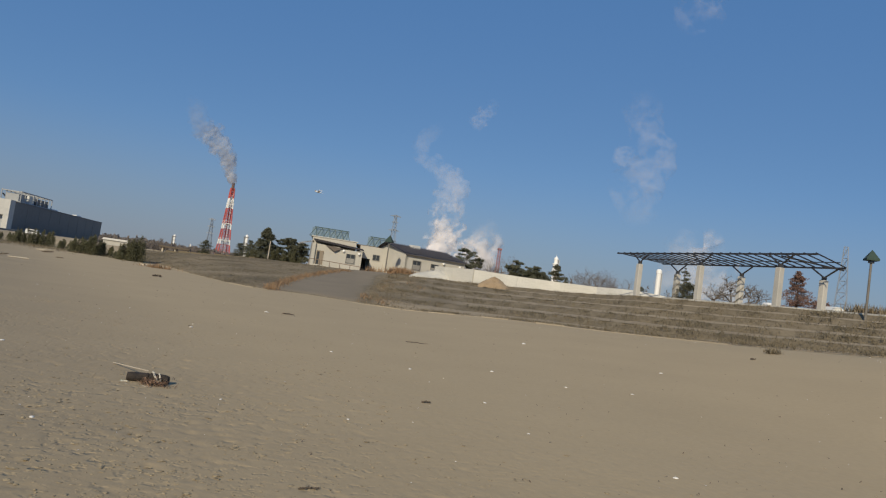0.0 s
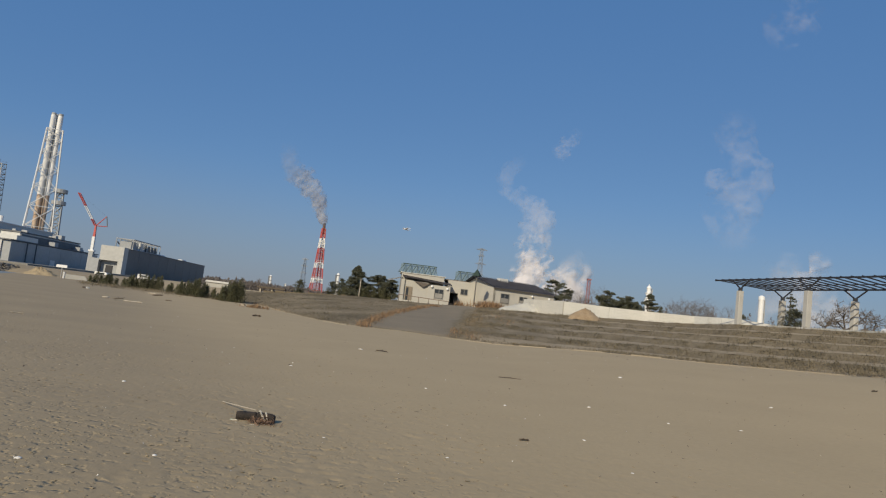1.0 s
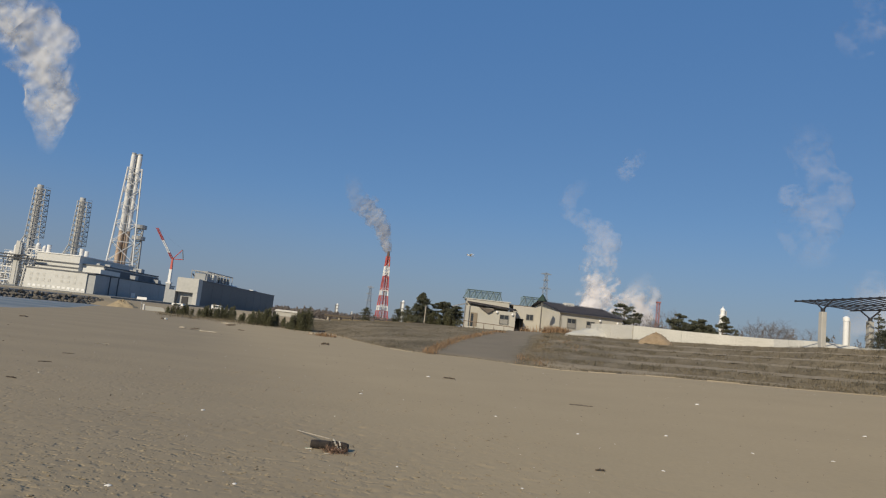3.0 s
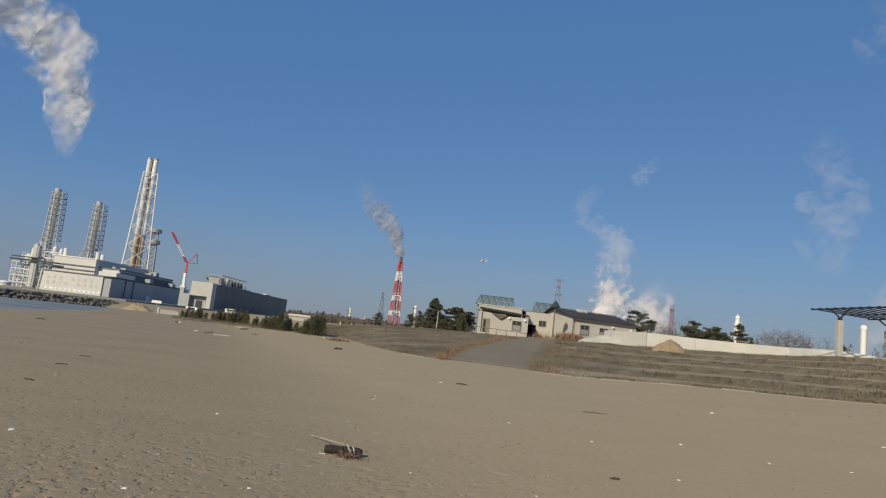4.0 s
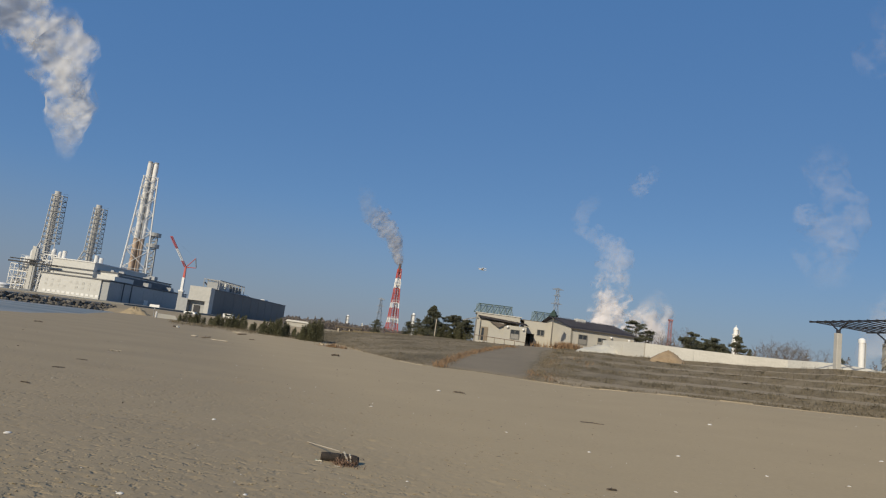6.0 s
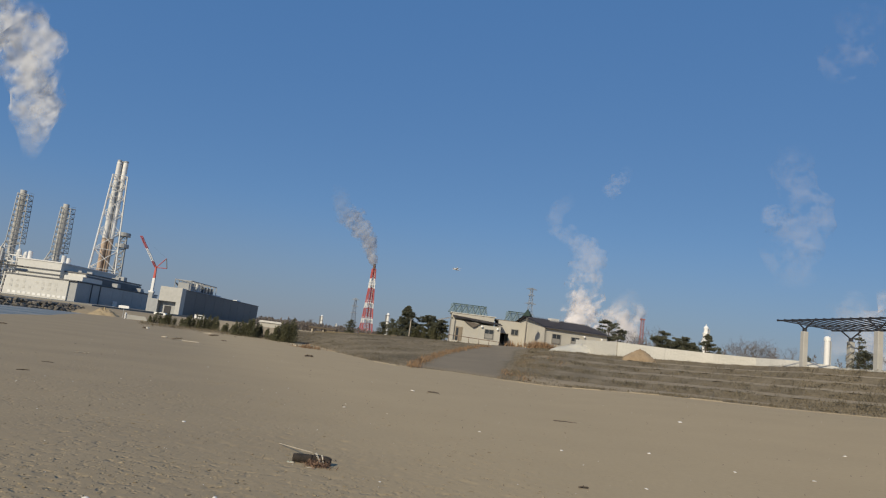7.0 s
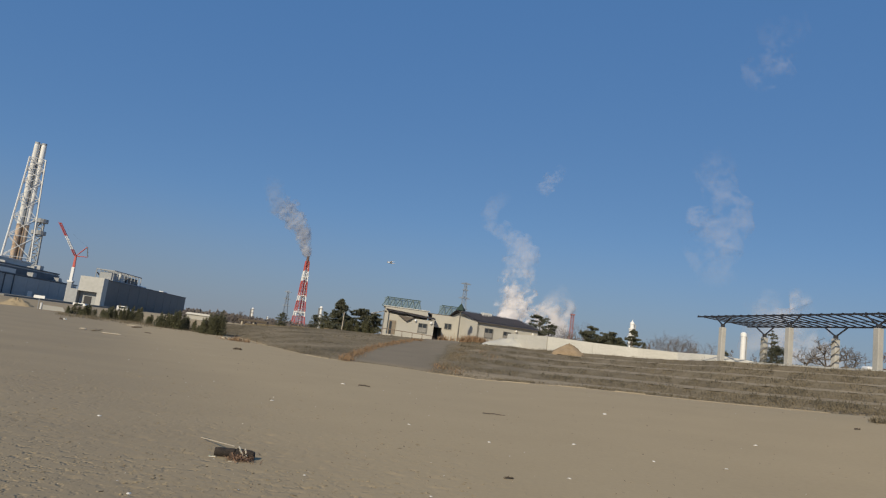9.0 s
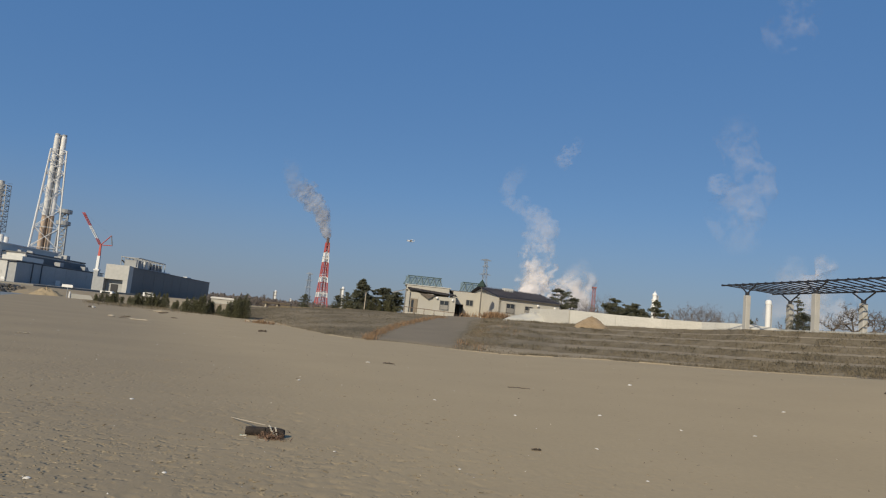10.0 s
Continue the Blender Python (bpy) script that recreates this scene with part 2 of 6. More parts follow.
# red of the far mast, dulled in the colour itself to stand for haze
HAZED_RED = mat("hazed_red_paint", (0.27, 0.10, 0.095), (0.35, 0.15, 0.14), 0.7, 0.2, 3.0, 0.05)
RED = mat("red_paint", (0.38, 0.055, 0.045), (0.50, 0.10, 0.08), 0.5, 0.2, 3.0, 0.05)
WHITE_PAINT = mat("white_paint", (0.70, 0.69, 0.66), (0.80, 0.79, 0.76), 0.5, 0.2, 3.0, 0.05)
ROCK = mat("breakwater_rock", (0.085, 0.075, 0.062), (0.20, 0.175, 0.14), 0.9, 0.5, 5.0, 0.6, bumpd=0.1)
STEAM = mat("steam", (0.72, 0.68, 0.68), (0.80, 0.76, 0.76), 1.0, 0.02, 0.3, 0.0, back=0.3)
STEAM_DENSE = mat("thick_steam", (0.82, 0.82, 0.83), (0.88, 0.88, 0.88), 1.0, 0.02, 0.3, 0.0, back=0.4)
SMOKE = mat("grey_smoke", (0.38, 0.40, 0.46), (0.58, 0.60, 0.65), 1.0, 0.03, 0.3, 0.0, back=0.5)
CHARRED = mat("charred_wood", (0.012, 0.009, 0.007), (0.045, 0.034, 0.026), 0.9, 8.0, 60.0, 0.8)
DRIFTWOOD = mat("bleached_driftwood", (0.36, 0.30, 0.22), (0.58, 0.51, 0.40), 0.85, 5.0, 60.0, 0.4)
DARK_WOOD = mat("wet_wood", (0.07, 0.055, 0.04), (0.16, 0.125, 0.09), 0.9, 8.0, 60.0, 0.6)
ROPE = mat("faded_rope", (0.42, 0.38, 0.30), (0.60, 0.55, 0.45), 0.9, 30.0, 200.0, 0.4)
ROPE_GREEN = mat("green_rope", (0.25, 0.40, 0.30), (0.38, 0.52, 0.40), 0.9, 30.0, 200.0, 0.4)
SHELL = mat("white_shell", (0.58, 0.54, 0.47), (0.76, 0.73, 0.66), 0.6, 20.0, 100.0, 0.2)
FAR_WOOD = mat("distant_winter_trees", (0.12, 0.104, 0.095), (0.19, 0.165, 0.15), 1.0, 0.05, 0.5, 0.0)

grown_edge(TREAD, (0.185, 0.15, 0.098), 0.45, 0.35)

for dull in (WALL_WHITE, GRAVEL, GRASS_LOT, TREAD, RISER, CONCRETE, WEEDS):
    dull.node_tree.nodes["Principled BSDF"].inputs["Specular IOR Level"].default_value = 0.12


def thin_out(m, share=None):
    """Let a share of the light straight through or, with no share given, as much as the cloud's own thickness leaves."""
    n, l = m.node_tree.nodes, m.node_tree.links
    out = n["Material Output"].inputs["Surface"]
    body = out.links[0].from_socket
    clear, both = n.new("ShaderNodeBsdfTransparent"), n.new("ShaderNodeMixShader")
    if share is None:
        own = n.new("ShaderNodeAttribute")
        own.attribute_name = "thick"
        l.new(own.outputs["Fac"], both.inputs["Fac"])
    else:
        both.inputs["Fac"].default_value = 1 - share
    l.new(clear.outputs[0], both.inputs[1])
    l.new(body, both.inputs[2])
    l.new(both.outputs[0], out)


for cloudy in (STEAM, STEAM_DENSE, SMOKE):
    thin_out(cloudy)
thin_out(GREEN_PANEL, 0.6)
ROOT = mat("brown_roots", (0.12, 0.07, 0.045), (0.24, 0.15, 0.10), 0.9, 8.0, 60.0, 0.3)

WATER = bpy.data.materials.new("sea_water")
WATER.use_nodes = True
wb = WATER.node_tree.nodes["Principled BSDF"]
wb.inputs["Base Color"].default_value = (0.34, 0.35, 0.345, 1)
wb.inputs["Roughness"].default_value = 0.5
wb.inputs["Specular IOR Level"].default_value = 0.3
wnz = WATER.node_tree.nodes.new("ShaderNodeTexNoise")
wnz.inputs["Scale"].default_value, wnz.inputs["Detail"].default_value = 1.6, 6
wbp = WATER.node_tree.nodes.new("ShaderNodeBump")
wbp.inputs["Strength"].default_value, wbp.inputs["Distance"].default_value = 0.5, 0.15
wtc = WATER.node_tree.nodes.new("ShaderNodeTexCoord")
wmap = WATER.node_tree.nodes.new("ShaderNodeMapping")
wmap.inputs["Scale"].default_value = (0.05, 0.22, 1.0)
wbig = WATER.node_tree.nodes.new("ShaderNodeTexNoise")
wbig.inputs["Scale"].default_value, wbig.inputs["Detail"].default_value = 1.0, 5
wrng = WATER.node_tree.nodes.new("ShaderNodeMapRange")
wrng.inputs["From Min"].default_value, wrng.inputs["From Max"].default_value = 0.38, 0.66
wmix = WATER.node_tree.nodes.new("ShaderNodeMix")
wmix.data_type = 'RGBA'
wmix.inputs["A"].default_value, wmix.inputs["B"].default_value = (0.12, 0.15, 0.155, 1), (0.33, 0.32, 0.29, 1)
WATER.node_tree.links.new(wtc.outputs["Object"], wmap.inputs["Vector"])
WATER.node_tree.links.new(wmap.outputs[0], wbig.inputs["Vector"])
WATER.node_tree.links.new(wbig.outputs["Fac"], wrng.inputs["Value"])
WATER.node_tree.links.new(wrng.outputs["Result"], wmix.inputs["Factor"])
WATER.node_tree.links.new(wmix.outputs["Result"], wb.inputs["Base Color"])
WATER.node_tree.links.new(wtc.outputs["Object"], wnz.inputs["Vector"])
WATER.node_tree.links.new(wnz.outputs["Fac"], wbp.inputs["Height"])
WATER.node_tree.links.new(wbp.outputs["Normal"], wb.inputs["Normal"])


# ---- mesh helpers ----
def thing(name, label, category, group="", kind="", place=(0, 0, 0), turn=0.0):
    ob = new(name)
    ob.empty_display_size = 0.2
    ob.matrix_basis = pose(*place, 0, 0, turn)
    return tagged(ob, label, category, group, kind)


def finish(name, me, material, parent, label=""):
    me.materials.append(material)
    ob = new(name, me)
    if parent is not None:
        ob.parent = parent
    return tagged(ob, label)


def part(name, bm, material, parent, label="", smooth=False):
    me = bpy.data.meshes.new(name)
    bm.normal_update()
    bm.to_mesh(me)
    bm.free()
    if smooth:
        me.polygons.foreach_set("use_smooth", [True] * len(me.polygons))
    return finish(name, me, material, parent, label)


def box(bm, x0, x1, y0, y1, z0, z1, bevel=0.0):
    g = bmesh.ops.create_cube(bm, size=1.0)["verts"]
    bmesh.ops.scale(bm, vec=(x1 - x0, y1 - y0, z1 - z0), verts=g)
    bmesh.ops.translate(bm, vec=((x0 + x1) / 2, (y0 + y1) / 2, (z0 + z1) / 2), verts=g)
    if bevel:
        es = list({e for v in g for e in v.link_edges})
        bmesh.ops.bevel(bm, geom=es, offset=bevel, segments=1, affect='EDGES')


def boxed(*a, bevel=0.0):
    bm = bmesh.new()
    box(bm, *a, bevel=bevel)
    return bm


def tube(bm, a, b, r0, r1=None, seg=6, caps=True):
    a, b = Vector(a), Vector(b)
    r1 = r0 if r1 is None else r1
    q = (b - a).to_track_quat('Z', 'Y')
    rings = []
    for p, r in ((a, r0), (b, r1)):
        rings.append([bm.verts.new(p + q @ Vector((r * math.cos(2 * math.pi * i / seg), r * math.sin(2 * math.pi * i / seg), 0))) for i in range(seg)])
    for i in range(seg):
        j = (i + 1) % seg
        bm.faces.new((rings[0][i], rings[0][j], rings[1][j], rings[1][i]))
    if caps:
        bm.faces.new(rings[0][::-1])
        bm.faces.new(rings[1])


def tubed(a, b, r0, r1=None, seg=6):
    bm = bmesh.new()
    tube(bm, a, b, r0, r1, seg)
    return bm


def lathe(bm, profile, seg=20, centre=(0, 0)):
    """A turned form from (radius, height) pairs."""
    rings = [[bm.verts.new((centre[0] + r * math.cos(2 * math.pi * i / seg), centre[1] + r * math.sin(2 * math.pi * i / seg), z)) for i in range(seg)] for r, z in profile]
    for a, b in zip(rings, rings[1:]):
        for i in range(seg):
            j = (i + 1) % seg
            bm.faces.new((a[i], a[j], b[j], b[i]))
    bm.faces.new(rings[0][::-1])
    bm.faces.new(rings[-1])


def prism(bm, pts, a, b, axis='y'):
    """A flat outline of (u, z) pairs pushed along an axis from a to b."""
    def p(u, z, w):
        return (u, w, z) if axis == 'y' else (w, u, z)
    f = [bm.verts.new(p(u, z, a)) for u, z in pts]
    k = [bm.verts.new(p(u, z, b)) for u, z in pts]
    bm.faces.new(f)
    bm.faces.new(k[::-1])
    for i in range(len(pts)):
        j = (i + 1) % len(pts)
        bm.faces.new((f[j], f[i], k[i], k[j]))
    bmesh.ops.recalc_face_normals(bm, faces=bm.faces[:])


def prismed(pts, a, b, axis='y'):
    bm = bmesh.new()
    prism(bm, pts, a, b, axis)
    return bm


def scatter_mesh(name, centres, sizes, rng, aspect=1.0, up=0.0, out=None):
    """Many small three-sided flecks of given size, turned at random, standing up by `up` or facing `out`."""
    n = len(centres)
    if out is None:
        nrm = rng.normal(size=(n, 3))
    else:
        nrm = out + rng.normal(size=(n, 3)) * 0.45
    nrm /= np.linalg.norm(nrm, axis=1, keepdims=True) + 1e-9
    r = rng.normal(size=(n, 3))
    r[:, 2] += up * 3
    u = r - nrm * (r * nrm).sum(1, keepdims=True)
    u /= np.linalg.norm(u, axis=1, keepdims=True) + 1e-9
    v = np.cross(nrm, u)
    s = np.asarray(sizes).reshape(-1, 1)
    w = s / aspect
    verts = np.stack([centres - v * w * 0.5 - u * s * 0.4, centres + v * w * 0.5 - u * s * 0.4, centres + u * s * 0.6], axis=1).reshape(-1, 3)
    me = bpy.data.meshes.new(name)
    me.vertices.add(3 * n)
    me.vertices.foreach_set("co", verts.ravel())
    me.loops.add(3 * n)
    me.loops.foreach_set("vertex_index", np.arange(3 * n))
    me.polygons.add(n)
    me.polygons.foreach_set("loop_start", np.arange(0, 3 * n, 3))
    me.update(calc_edges=True)
    return me


# ---- the ground ----
AZ = [-60, -40, -30, -25, -20, -14, -12, -10, -7.5, -5, -2, 2, 6.4, 10.3, 18.8, 28, 36.6, 46.5, 60]
FOOT_D = [120, 120, 118, 112, 100, 85, 80, 77, 58, 49, 45, 45.5, 43.2, 41.3, 39.4, 36.4, 32.5, 29.6, 28.6]
FOOT_Z = [0, 0, 0, 0, 0, 0, 0, 0, 0, 0, 0, 0, 0, 0.06, 0.42, 0.68, 1.0, 1.4, 1.45]
TOP_AZ = [-60, -40, -25, -20, -14, -10, -6, -2.2, 1.5, 5.7, 10.3, 15, 19.2, 22.8, 26.6, 29, 39.3, 43.2, 46.3, 60]
TOP_D = [160, 160, 140, 130, 110, 97, 95, 94, 85, 84, 72, 68, 68, 66, 58, 51, 42, 40, 38, 36]
TOP_Z = [1.3, 1.3, 1.0, 0.9, 1.0, 1.3, 1.9, 2.35, 2.35, 2.5, 2.68, 2.7, 2.94, 3.07, 3.15, 3.2, 3.28, 3.3, 3.31, 3.3]
SHORE_AZ = [-60, -35.4, -32.6, -29.1, -27.3]
SHORE_D = [50, 64.6, 69, 88, 118]


def smooth(x):
    x = min(max(x, 0.0), 1.0)
    return x * x * (3 - 2 * x)


@functools.lru_cache(maxsize=None)
def slope_at(az):
    return (float(np.interp(az, AZ, FOOT_D)), float(np.interp(az, AZ, FOOT_Z)), float(np.interp(az, TOP_AZ, TOP_D)), float(np.interp(az, TOP_AZ, TOP_Z)))


def ground_z(x, y):
    d = math.hypot(x, y)
    az = round(math.degrees(math.atan2(x, y)), 2)
    fade = 1 - smooth((abs(az) - 60) / 30)
    db, zb, dt, zt = slope_at(az)
    if d < db:
        z = zb * smooth((d - 8) / (db - 8))
    elif d < dt:
        z = zb + (zt - zb) * (d - db) / (dt - db)
    else:
        z = zt + (1.3 - zt) * smooth((d - dt - 60) / 80)
    z *= fade
    if az < -24:
        near = float(np.interp(az, SHORE_AZ, SHORE_D))
        wet = smooth((d - near + 14) / 26) * (1 - smooth((d - 122) / 8)) * smooth((-26 - az) / 2.2) * fade
        z = z * (1 - wet) - 0.9 * wet
    if d > 100:
        return z
    big = noise.noise((x * 0.09, y * 0.09, 0.3)) * 0.035 * smooth((d - 6) / 25) * (1 - smooth((d - 60) / 40))
    if d > 60:
        return z + big * 0.5
    pits = noise.noise((x * 0.6, y * 0.6, 2.0)) * 0.006 * (1 - smooth((d - 9) / 14)) + noise.noise((x * 3.1, y * 3.1, 5.0)) * 0.003 * (1 - smooth((d - 7) / 9))
    return z + big * 0.5 + pits * (1 - smooth((d - 30) / 30)) * smooth((d - 2.5) / 3)


def in_steps(az):
    return smooth((az - 7.5) / 11.0)


def pit_depths(x, y):
    """Footprints and toe marks trodden into the sand: oval hollows with a soft rim, crowded towards the water."""
    rng = np.random.default_rng(17)
    dz = np.zeros(len(x))
    cell = 0.5
    key = np.floor(x / cell).astype(np.int64) * 100003 + np.floor(y / cell).astype(np.int64)
    order = np.argsort(key, kind="stable")
    sk = key[order]
    made = 0
    while made < 5200:
        d = 4.2 + 20.0 * rng.random() ** 1.25
        az = rng.uniform(-44, 40)
        px, py = d * math.sin(D(az)), d * math.cos(D(az))
        crowd = smooth((3.4 - px + 0.10 * py) / 5.5)
        patch = noise.noise((px * 0.35, py * 0.35, 4.0)) + 0.6 * noise.noise((px * 1.1, py * 1.1, 8.0))
        if rng.random() > 0.04 + crowd * min(1.0, max(0.05, 0.5 + 1.3 * patch)):
            continue
        made += 1
        small = rng.random() < 0.4
        a = rng.uniform(0.018, 0.034) if small else rng.uniform(0.035, 0.062)
        b = a * rng.uniform(1.0, 1.7)
        deep = a * rng.uniform(0.06, 0.15) * (0.5 + 0.5 * crowd)
        turn = rng.uniform(0, math.pi)
        c, s = math.cos(turn), math.sin(turn)
        cx, cy = math.floor(px / cell), math.floor(py / cell)
        for i in (-1, 0, 1):
            k0 = (cx + i) * 100003 + cy - 1
            lo, hi = np.searchsorted(sk, k0), np.searchsorted(sk, k0 + 2, side="right")
            if hi <= lo:
                continue
            idx = order[lo:hi]
            u, v = x[idx] - px, y[idx] - py
            q = ((u * c + v * s) / b) ** 2 + ((v * c - u * s) / a) ** 2
            near = q < 9
            idx, q = idx[near], q[near]
            dz[idx] += deep * (0.15 * np.exp(-(np.sqrt(q) - 1.55) ** 2 * 4) - np.exp(-q ** 1.5 * 0.8))
    return dz


def ground_sheet():
    azs = list(np.arange(-44, 60, 0.26)) + [60.0] + list(np.arange(62, 312, 5.0))
    ds = [0.0]
    r = 2.0
    while r < 4200:
        ds.append(r)
        r += (0.06 if r < 4 else 0.007 + r * 0.0042) if r < 24 else (0.012 * r if r < 55 else 0.02 * r if r < 160 else 0.15 * r)
    verts, faces = [], []
    for d in ds:
        for az in azs:
            p = at(az, d)
            z = ground_z(p.x, p.y)
            a = (az + 180) % 360 - 180
            if 7 < a < 62:
                db, zb, dt, zt = slope_at(a)
                if db + 0.25 < d < dt + 0.2:
                    z -= 0.6 * in_steps(a)
            verts.append((p.x, p.y, z))
    co = np.array(verts)
    co[:, 2] += pit_depths(co[:, 0], co[:, 1])
    m = len(azs)
    for i in range(len(ds) - 1):
        for j in range(m):
            k = (j + 1) % m
            if i == 0:
                faces.append((j, (i + 1) * m + k, (i + 1) * m + j)[::-1])
            else:
                faces.append((i * m + j, i * m + k, (i + 1) * m + k, (i + 1) * m + j)[::-1])
    me = bpy.data.meshes.new("ground")
    me.from_pydata(co.tolist(), [], faces)
    me.polygons.foreach_set("use_smooth", [True] * len(me.polygons))
    return tagged(finish("ground", me, SAND, None), "grey-brown beach sand with pits and footprints", "beach sand", kind="structure")


ground_sheet()


def draped(name, left, right, material, label, category, lift=0.03, cols=60, rows=60, s1=1.0, ragged=0.8, foot=8.0, sides=4.0):
    """A sheet on the slope between two bounds given as angles at its foot and its top."""
    verts, faces, inside = [], [], []
    for i in range(rows + 1):
        s = i / rows * s1
        for j in range(cols + 1):
            inside.append(min(1.0, (i / rows) * foot, j / cols * sides, (1 - j / cols) * sides))
            a0 = left[0] + (left[1] - left[0]) * s
            a1 = right[0] + (right[1] - right[0]) * s
            a0 += 0.35 * noise.noise((s * 7.0, left[0], 1.0)) + 0.15 * noise.noise((s * 23.0, left[0], 2.0))
            a1 += 0.35 * noise.noise((s * 7.0, right[0], 3.0)) + 0.15 * noise.noise((s * 23.0, right[0], 4.0))
            az = a0 + (a1 - a0) * j / cols
            db, zb, dt, zt = slope_at(az)
            d = db + (dt - db) * s
            if i == 0:
                d += ragged * noise.noise((az * 1.3, 0.0, 4.0))
            p = at(az, d)
            edge = min(1, i / 2, j / 2, (cols - j) / 2)
            verts.append((p.x, p.y, ground_z(p.x, p.y) + lift * (edge * 2 - 1)))
    w = cols + 1
    for i in range(rows):
        for j in range(cols):
            faces.append((i * w + j, i * w + j + 1, (i + 1) * w + j + 1, (i + 1) * w + j))
    me = bpy.data.meshes.new(name)
    me.from_pydata(verts, [], faces)
    me.attributes.new("inside", 'FLOAT', 'POINT').data.foreach_set("value", inside)
    me.polygons.foreach_set("use_smooth", [True] * len(me.polygons))
    return tagged(finish(name, me, material, None), label, category, kind="structure")


draped("turf_lot", (-12.5, -13), (8.0, 8.3), GRASS_LOT, "dark withered turf on the slope below the building", "turf", 0.05, 110, 60, 1.1, foot=34.0, sides=30.0)
draped("gravel_path", (-1.3, 5.0), (6.5, 8.2), GRAVEL, "smooth grey gravel path up to the building", "path", 0.09, 30, 60, 1.0, foot=20.0, sides=3.0)


def embankment():
    root = tagged(thing("embankment", "stepped embankment of weathered concrete and dead grass", "embankment"), kind="structure")
    steps = 5
    azs = list(np.arange(7.0, 60.1, 0.5))
    for k in range(steps):
        bare = (7.0, 17.0, 19.0, 18.0, 22.0)[k]
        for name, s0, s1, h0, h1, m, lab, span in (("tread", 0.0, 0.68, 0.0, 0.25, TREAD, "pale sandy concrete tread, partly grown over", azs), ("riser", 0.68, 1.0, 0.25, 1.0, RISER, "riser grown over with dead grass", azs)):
            verts, faces, inside = [], [], []
            n = 4
            for i in range(n + 1):
                q = i / n
                for az in span:
                    inside.append(0.55 * smooth((az - bare + 8) / 16) + 0.12)
                    db, zb, dt, zt = slope_at(az)
                    w = in_steps(az)
                    s = (k + s0 + (s1 - s0) * q) / steps
                    if 0 < s < 1:
                        s += 0.018 * noise.noise((az * 1.1, k * 3.0 + (q if name == "tread" else 1 + q) * 0.2, 6.0))
                    h = (k + h0 + (h1 - h0) * q) / steps
                    h = s + (h - s) * w
                    p = at(az, db + (dt - db) * s)
                    wob = 0.035 * noise.noise((p.x * 0.8, p.y * 0.8, 1.0)) + 0.015 * noise.noise((p.x * 3, p.y * 3, 1.0))
                    if name == "riser" and 0 < i < n:
                        wob *= 2.0
                    sunk = -0.12 if k == 0 and name == "tread" and i == 0 else 0.03 + wob
                    verts.append((p.x, p.y, zb + (zt - zb) * h + sunk))
            m2 = len(span)
            for i in range(n):
                for j in range(m2 - 1):
                    faces.append((i * m2 + j, i * m2 + j + 1, (i + 1) * m2 + j + 1, (i + 1) * m2 + j))
            me = bpy.data.meshes.new(name)
            me.from_pydata(verts, [], faces)
            me.attributes.new("inside", 'FLOAT', 'POINT').data.foreach_set("value", inside)
            me.polygons.foreach_set("use_smooth", [True] * len(me.polygons))
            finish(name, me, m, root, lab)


embankment()


def foot_kerb():
    """Low pale edging stones at the foot of the slope, half buried in blown sand."""
    k = tagged(thing("foot_kerb", "half-buried pale concrete edging along the foot of the slope", "kerb"), kind="structure")
    rng = random.Random(44)
    a = -7.6
    while a < 34:
        step = math.degrees(1.6 / slope_at(round(a, 2))[0])
        n = a + step
        p, q = at(a, slope_at(round(a, 2))[0] - 0.1), at(n, slope_at(round(n, 2))[0] - 0.1)
        zp, zq = ground_z(p.x, p.y), ground_z(q.x, q.y)
        L = math.hypot(q.x - p.x, q.y - p.y)
        show = 0.004 + 0.034 * smooth((a - 2) / 8) + rng.uniform(-0.01, 0.01) + 0.03 * noise.noise((a * 0.35, 2.0, 7.0))
        if show > 0.012:
            o = part("kerb_stone", prismed([(0.01, -0.3), (L - 0.01, -0.3), (L - 0.01, zq - zp + show), (0.01, show)], -0.14, 0.14), TREAD_PALE, k)
            o.matrix_basis = pose(p.x, p.y, zp, rng.uniform(-4, 2), 0, math.degrees(math.atan2(q.y - p.y, q.x - p.x)))
        a = n


foot_kerb()


def water_sheet():
    bm = bmesh.new()
    ring = [at(-75, 30, -0.2), at(-75, 150, -0.2), at(-34, 118, -0.2), at(-26, 130, -0.2), at(-26, 80, -0.2), at(-36, 45, -0.2)]
    bm.faces.new([bm.verts.new(p) for p in ring])
    bmesh.ops.recalc_face_normals(bm, faces=bm.faces[:])
    tagged(part("water", bm, WATER, None), "calm shallow sea water along the beach", "water", kind="structure")


water_sheet()


# ---- the visitor building ----
def window_unit(parent, x0, x1, z0, z1, y, split=0.5):
    """A window in a wall that faces -y: frame, dark upper glass, pale lower shutter."""
    w = part("window", boxed(x0, x1, y - 0.02, y + 0.05, z0, z1), GLASS_DARK, parent)
    zm = z0 + (z1 - z0) * split
    if split > 0:
        part("shutter", boxed(x0 + 0.05, x1 - 0.05, y - 0.05, y - 0.022, z0 + 0.04, zm), GREY_SHUTTER, w, "pale lower shutter")
    bm = bmesh.new()
    for a in ((x0 - 0.06, x1 + 0.06, z1, z1 + 0.06), (x0 - 0.06, x1 + 0.06, z0 - 0.06, z0), (x0 - 0.06, x0, z0, z1), (x1, x1 + 0.06, z0, z1)):
        box(bm, a[0], a[1], y - 0.09, y + 0.02, a[2], a[3])
    box(bm, (x0 + x1) / 2 - 0.025, (x0 + x1) / 2 + 0.025, y - 0.07, y - 0.03, zm, z1)
    part("frame", bm, GREY_SHUTTER, w)
    return w


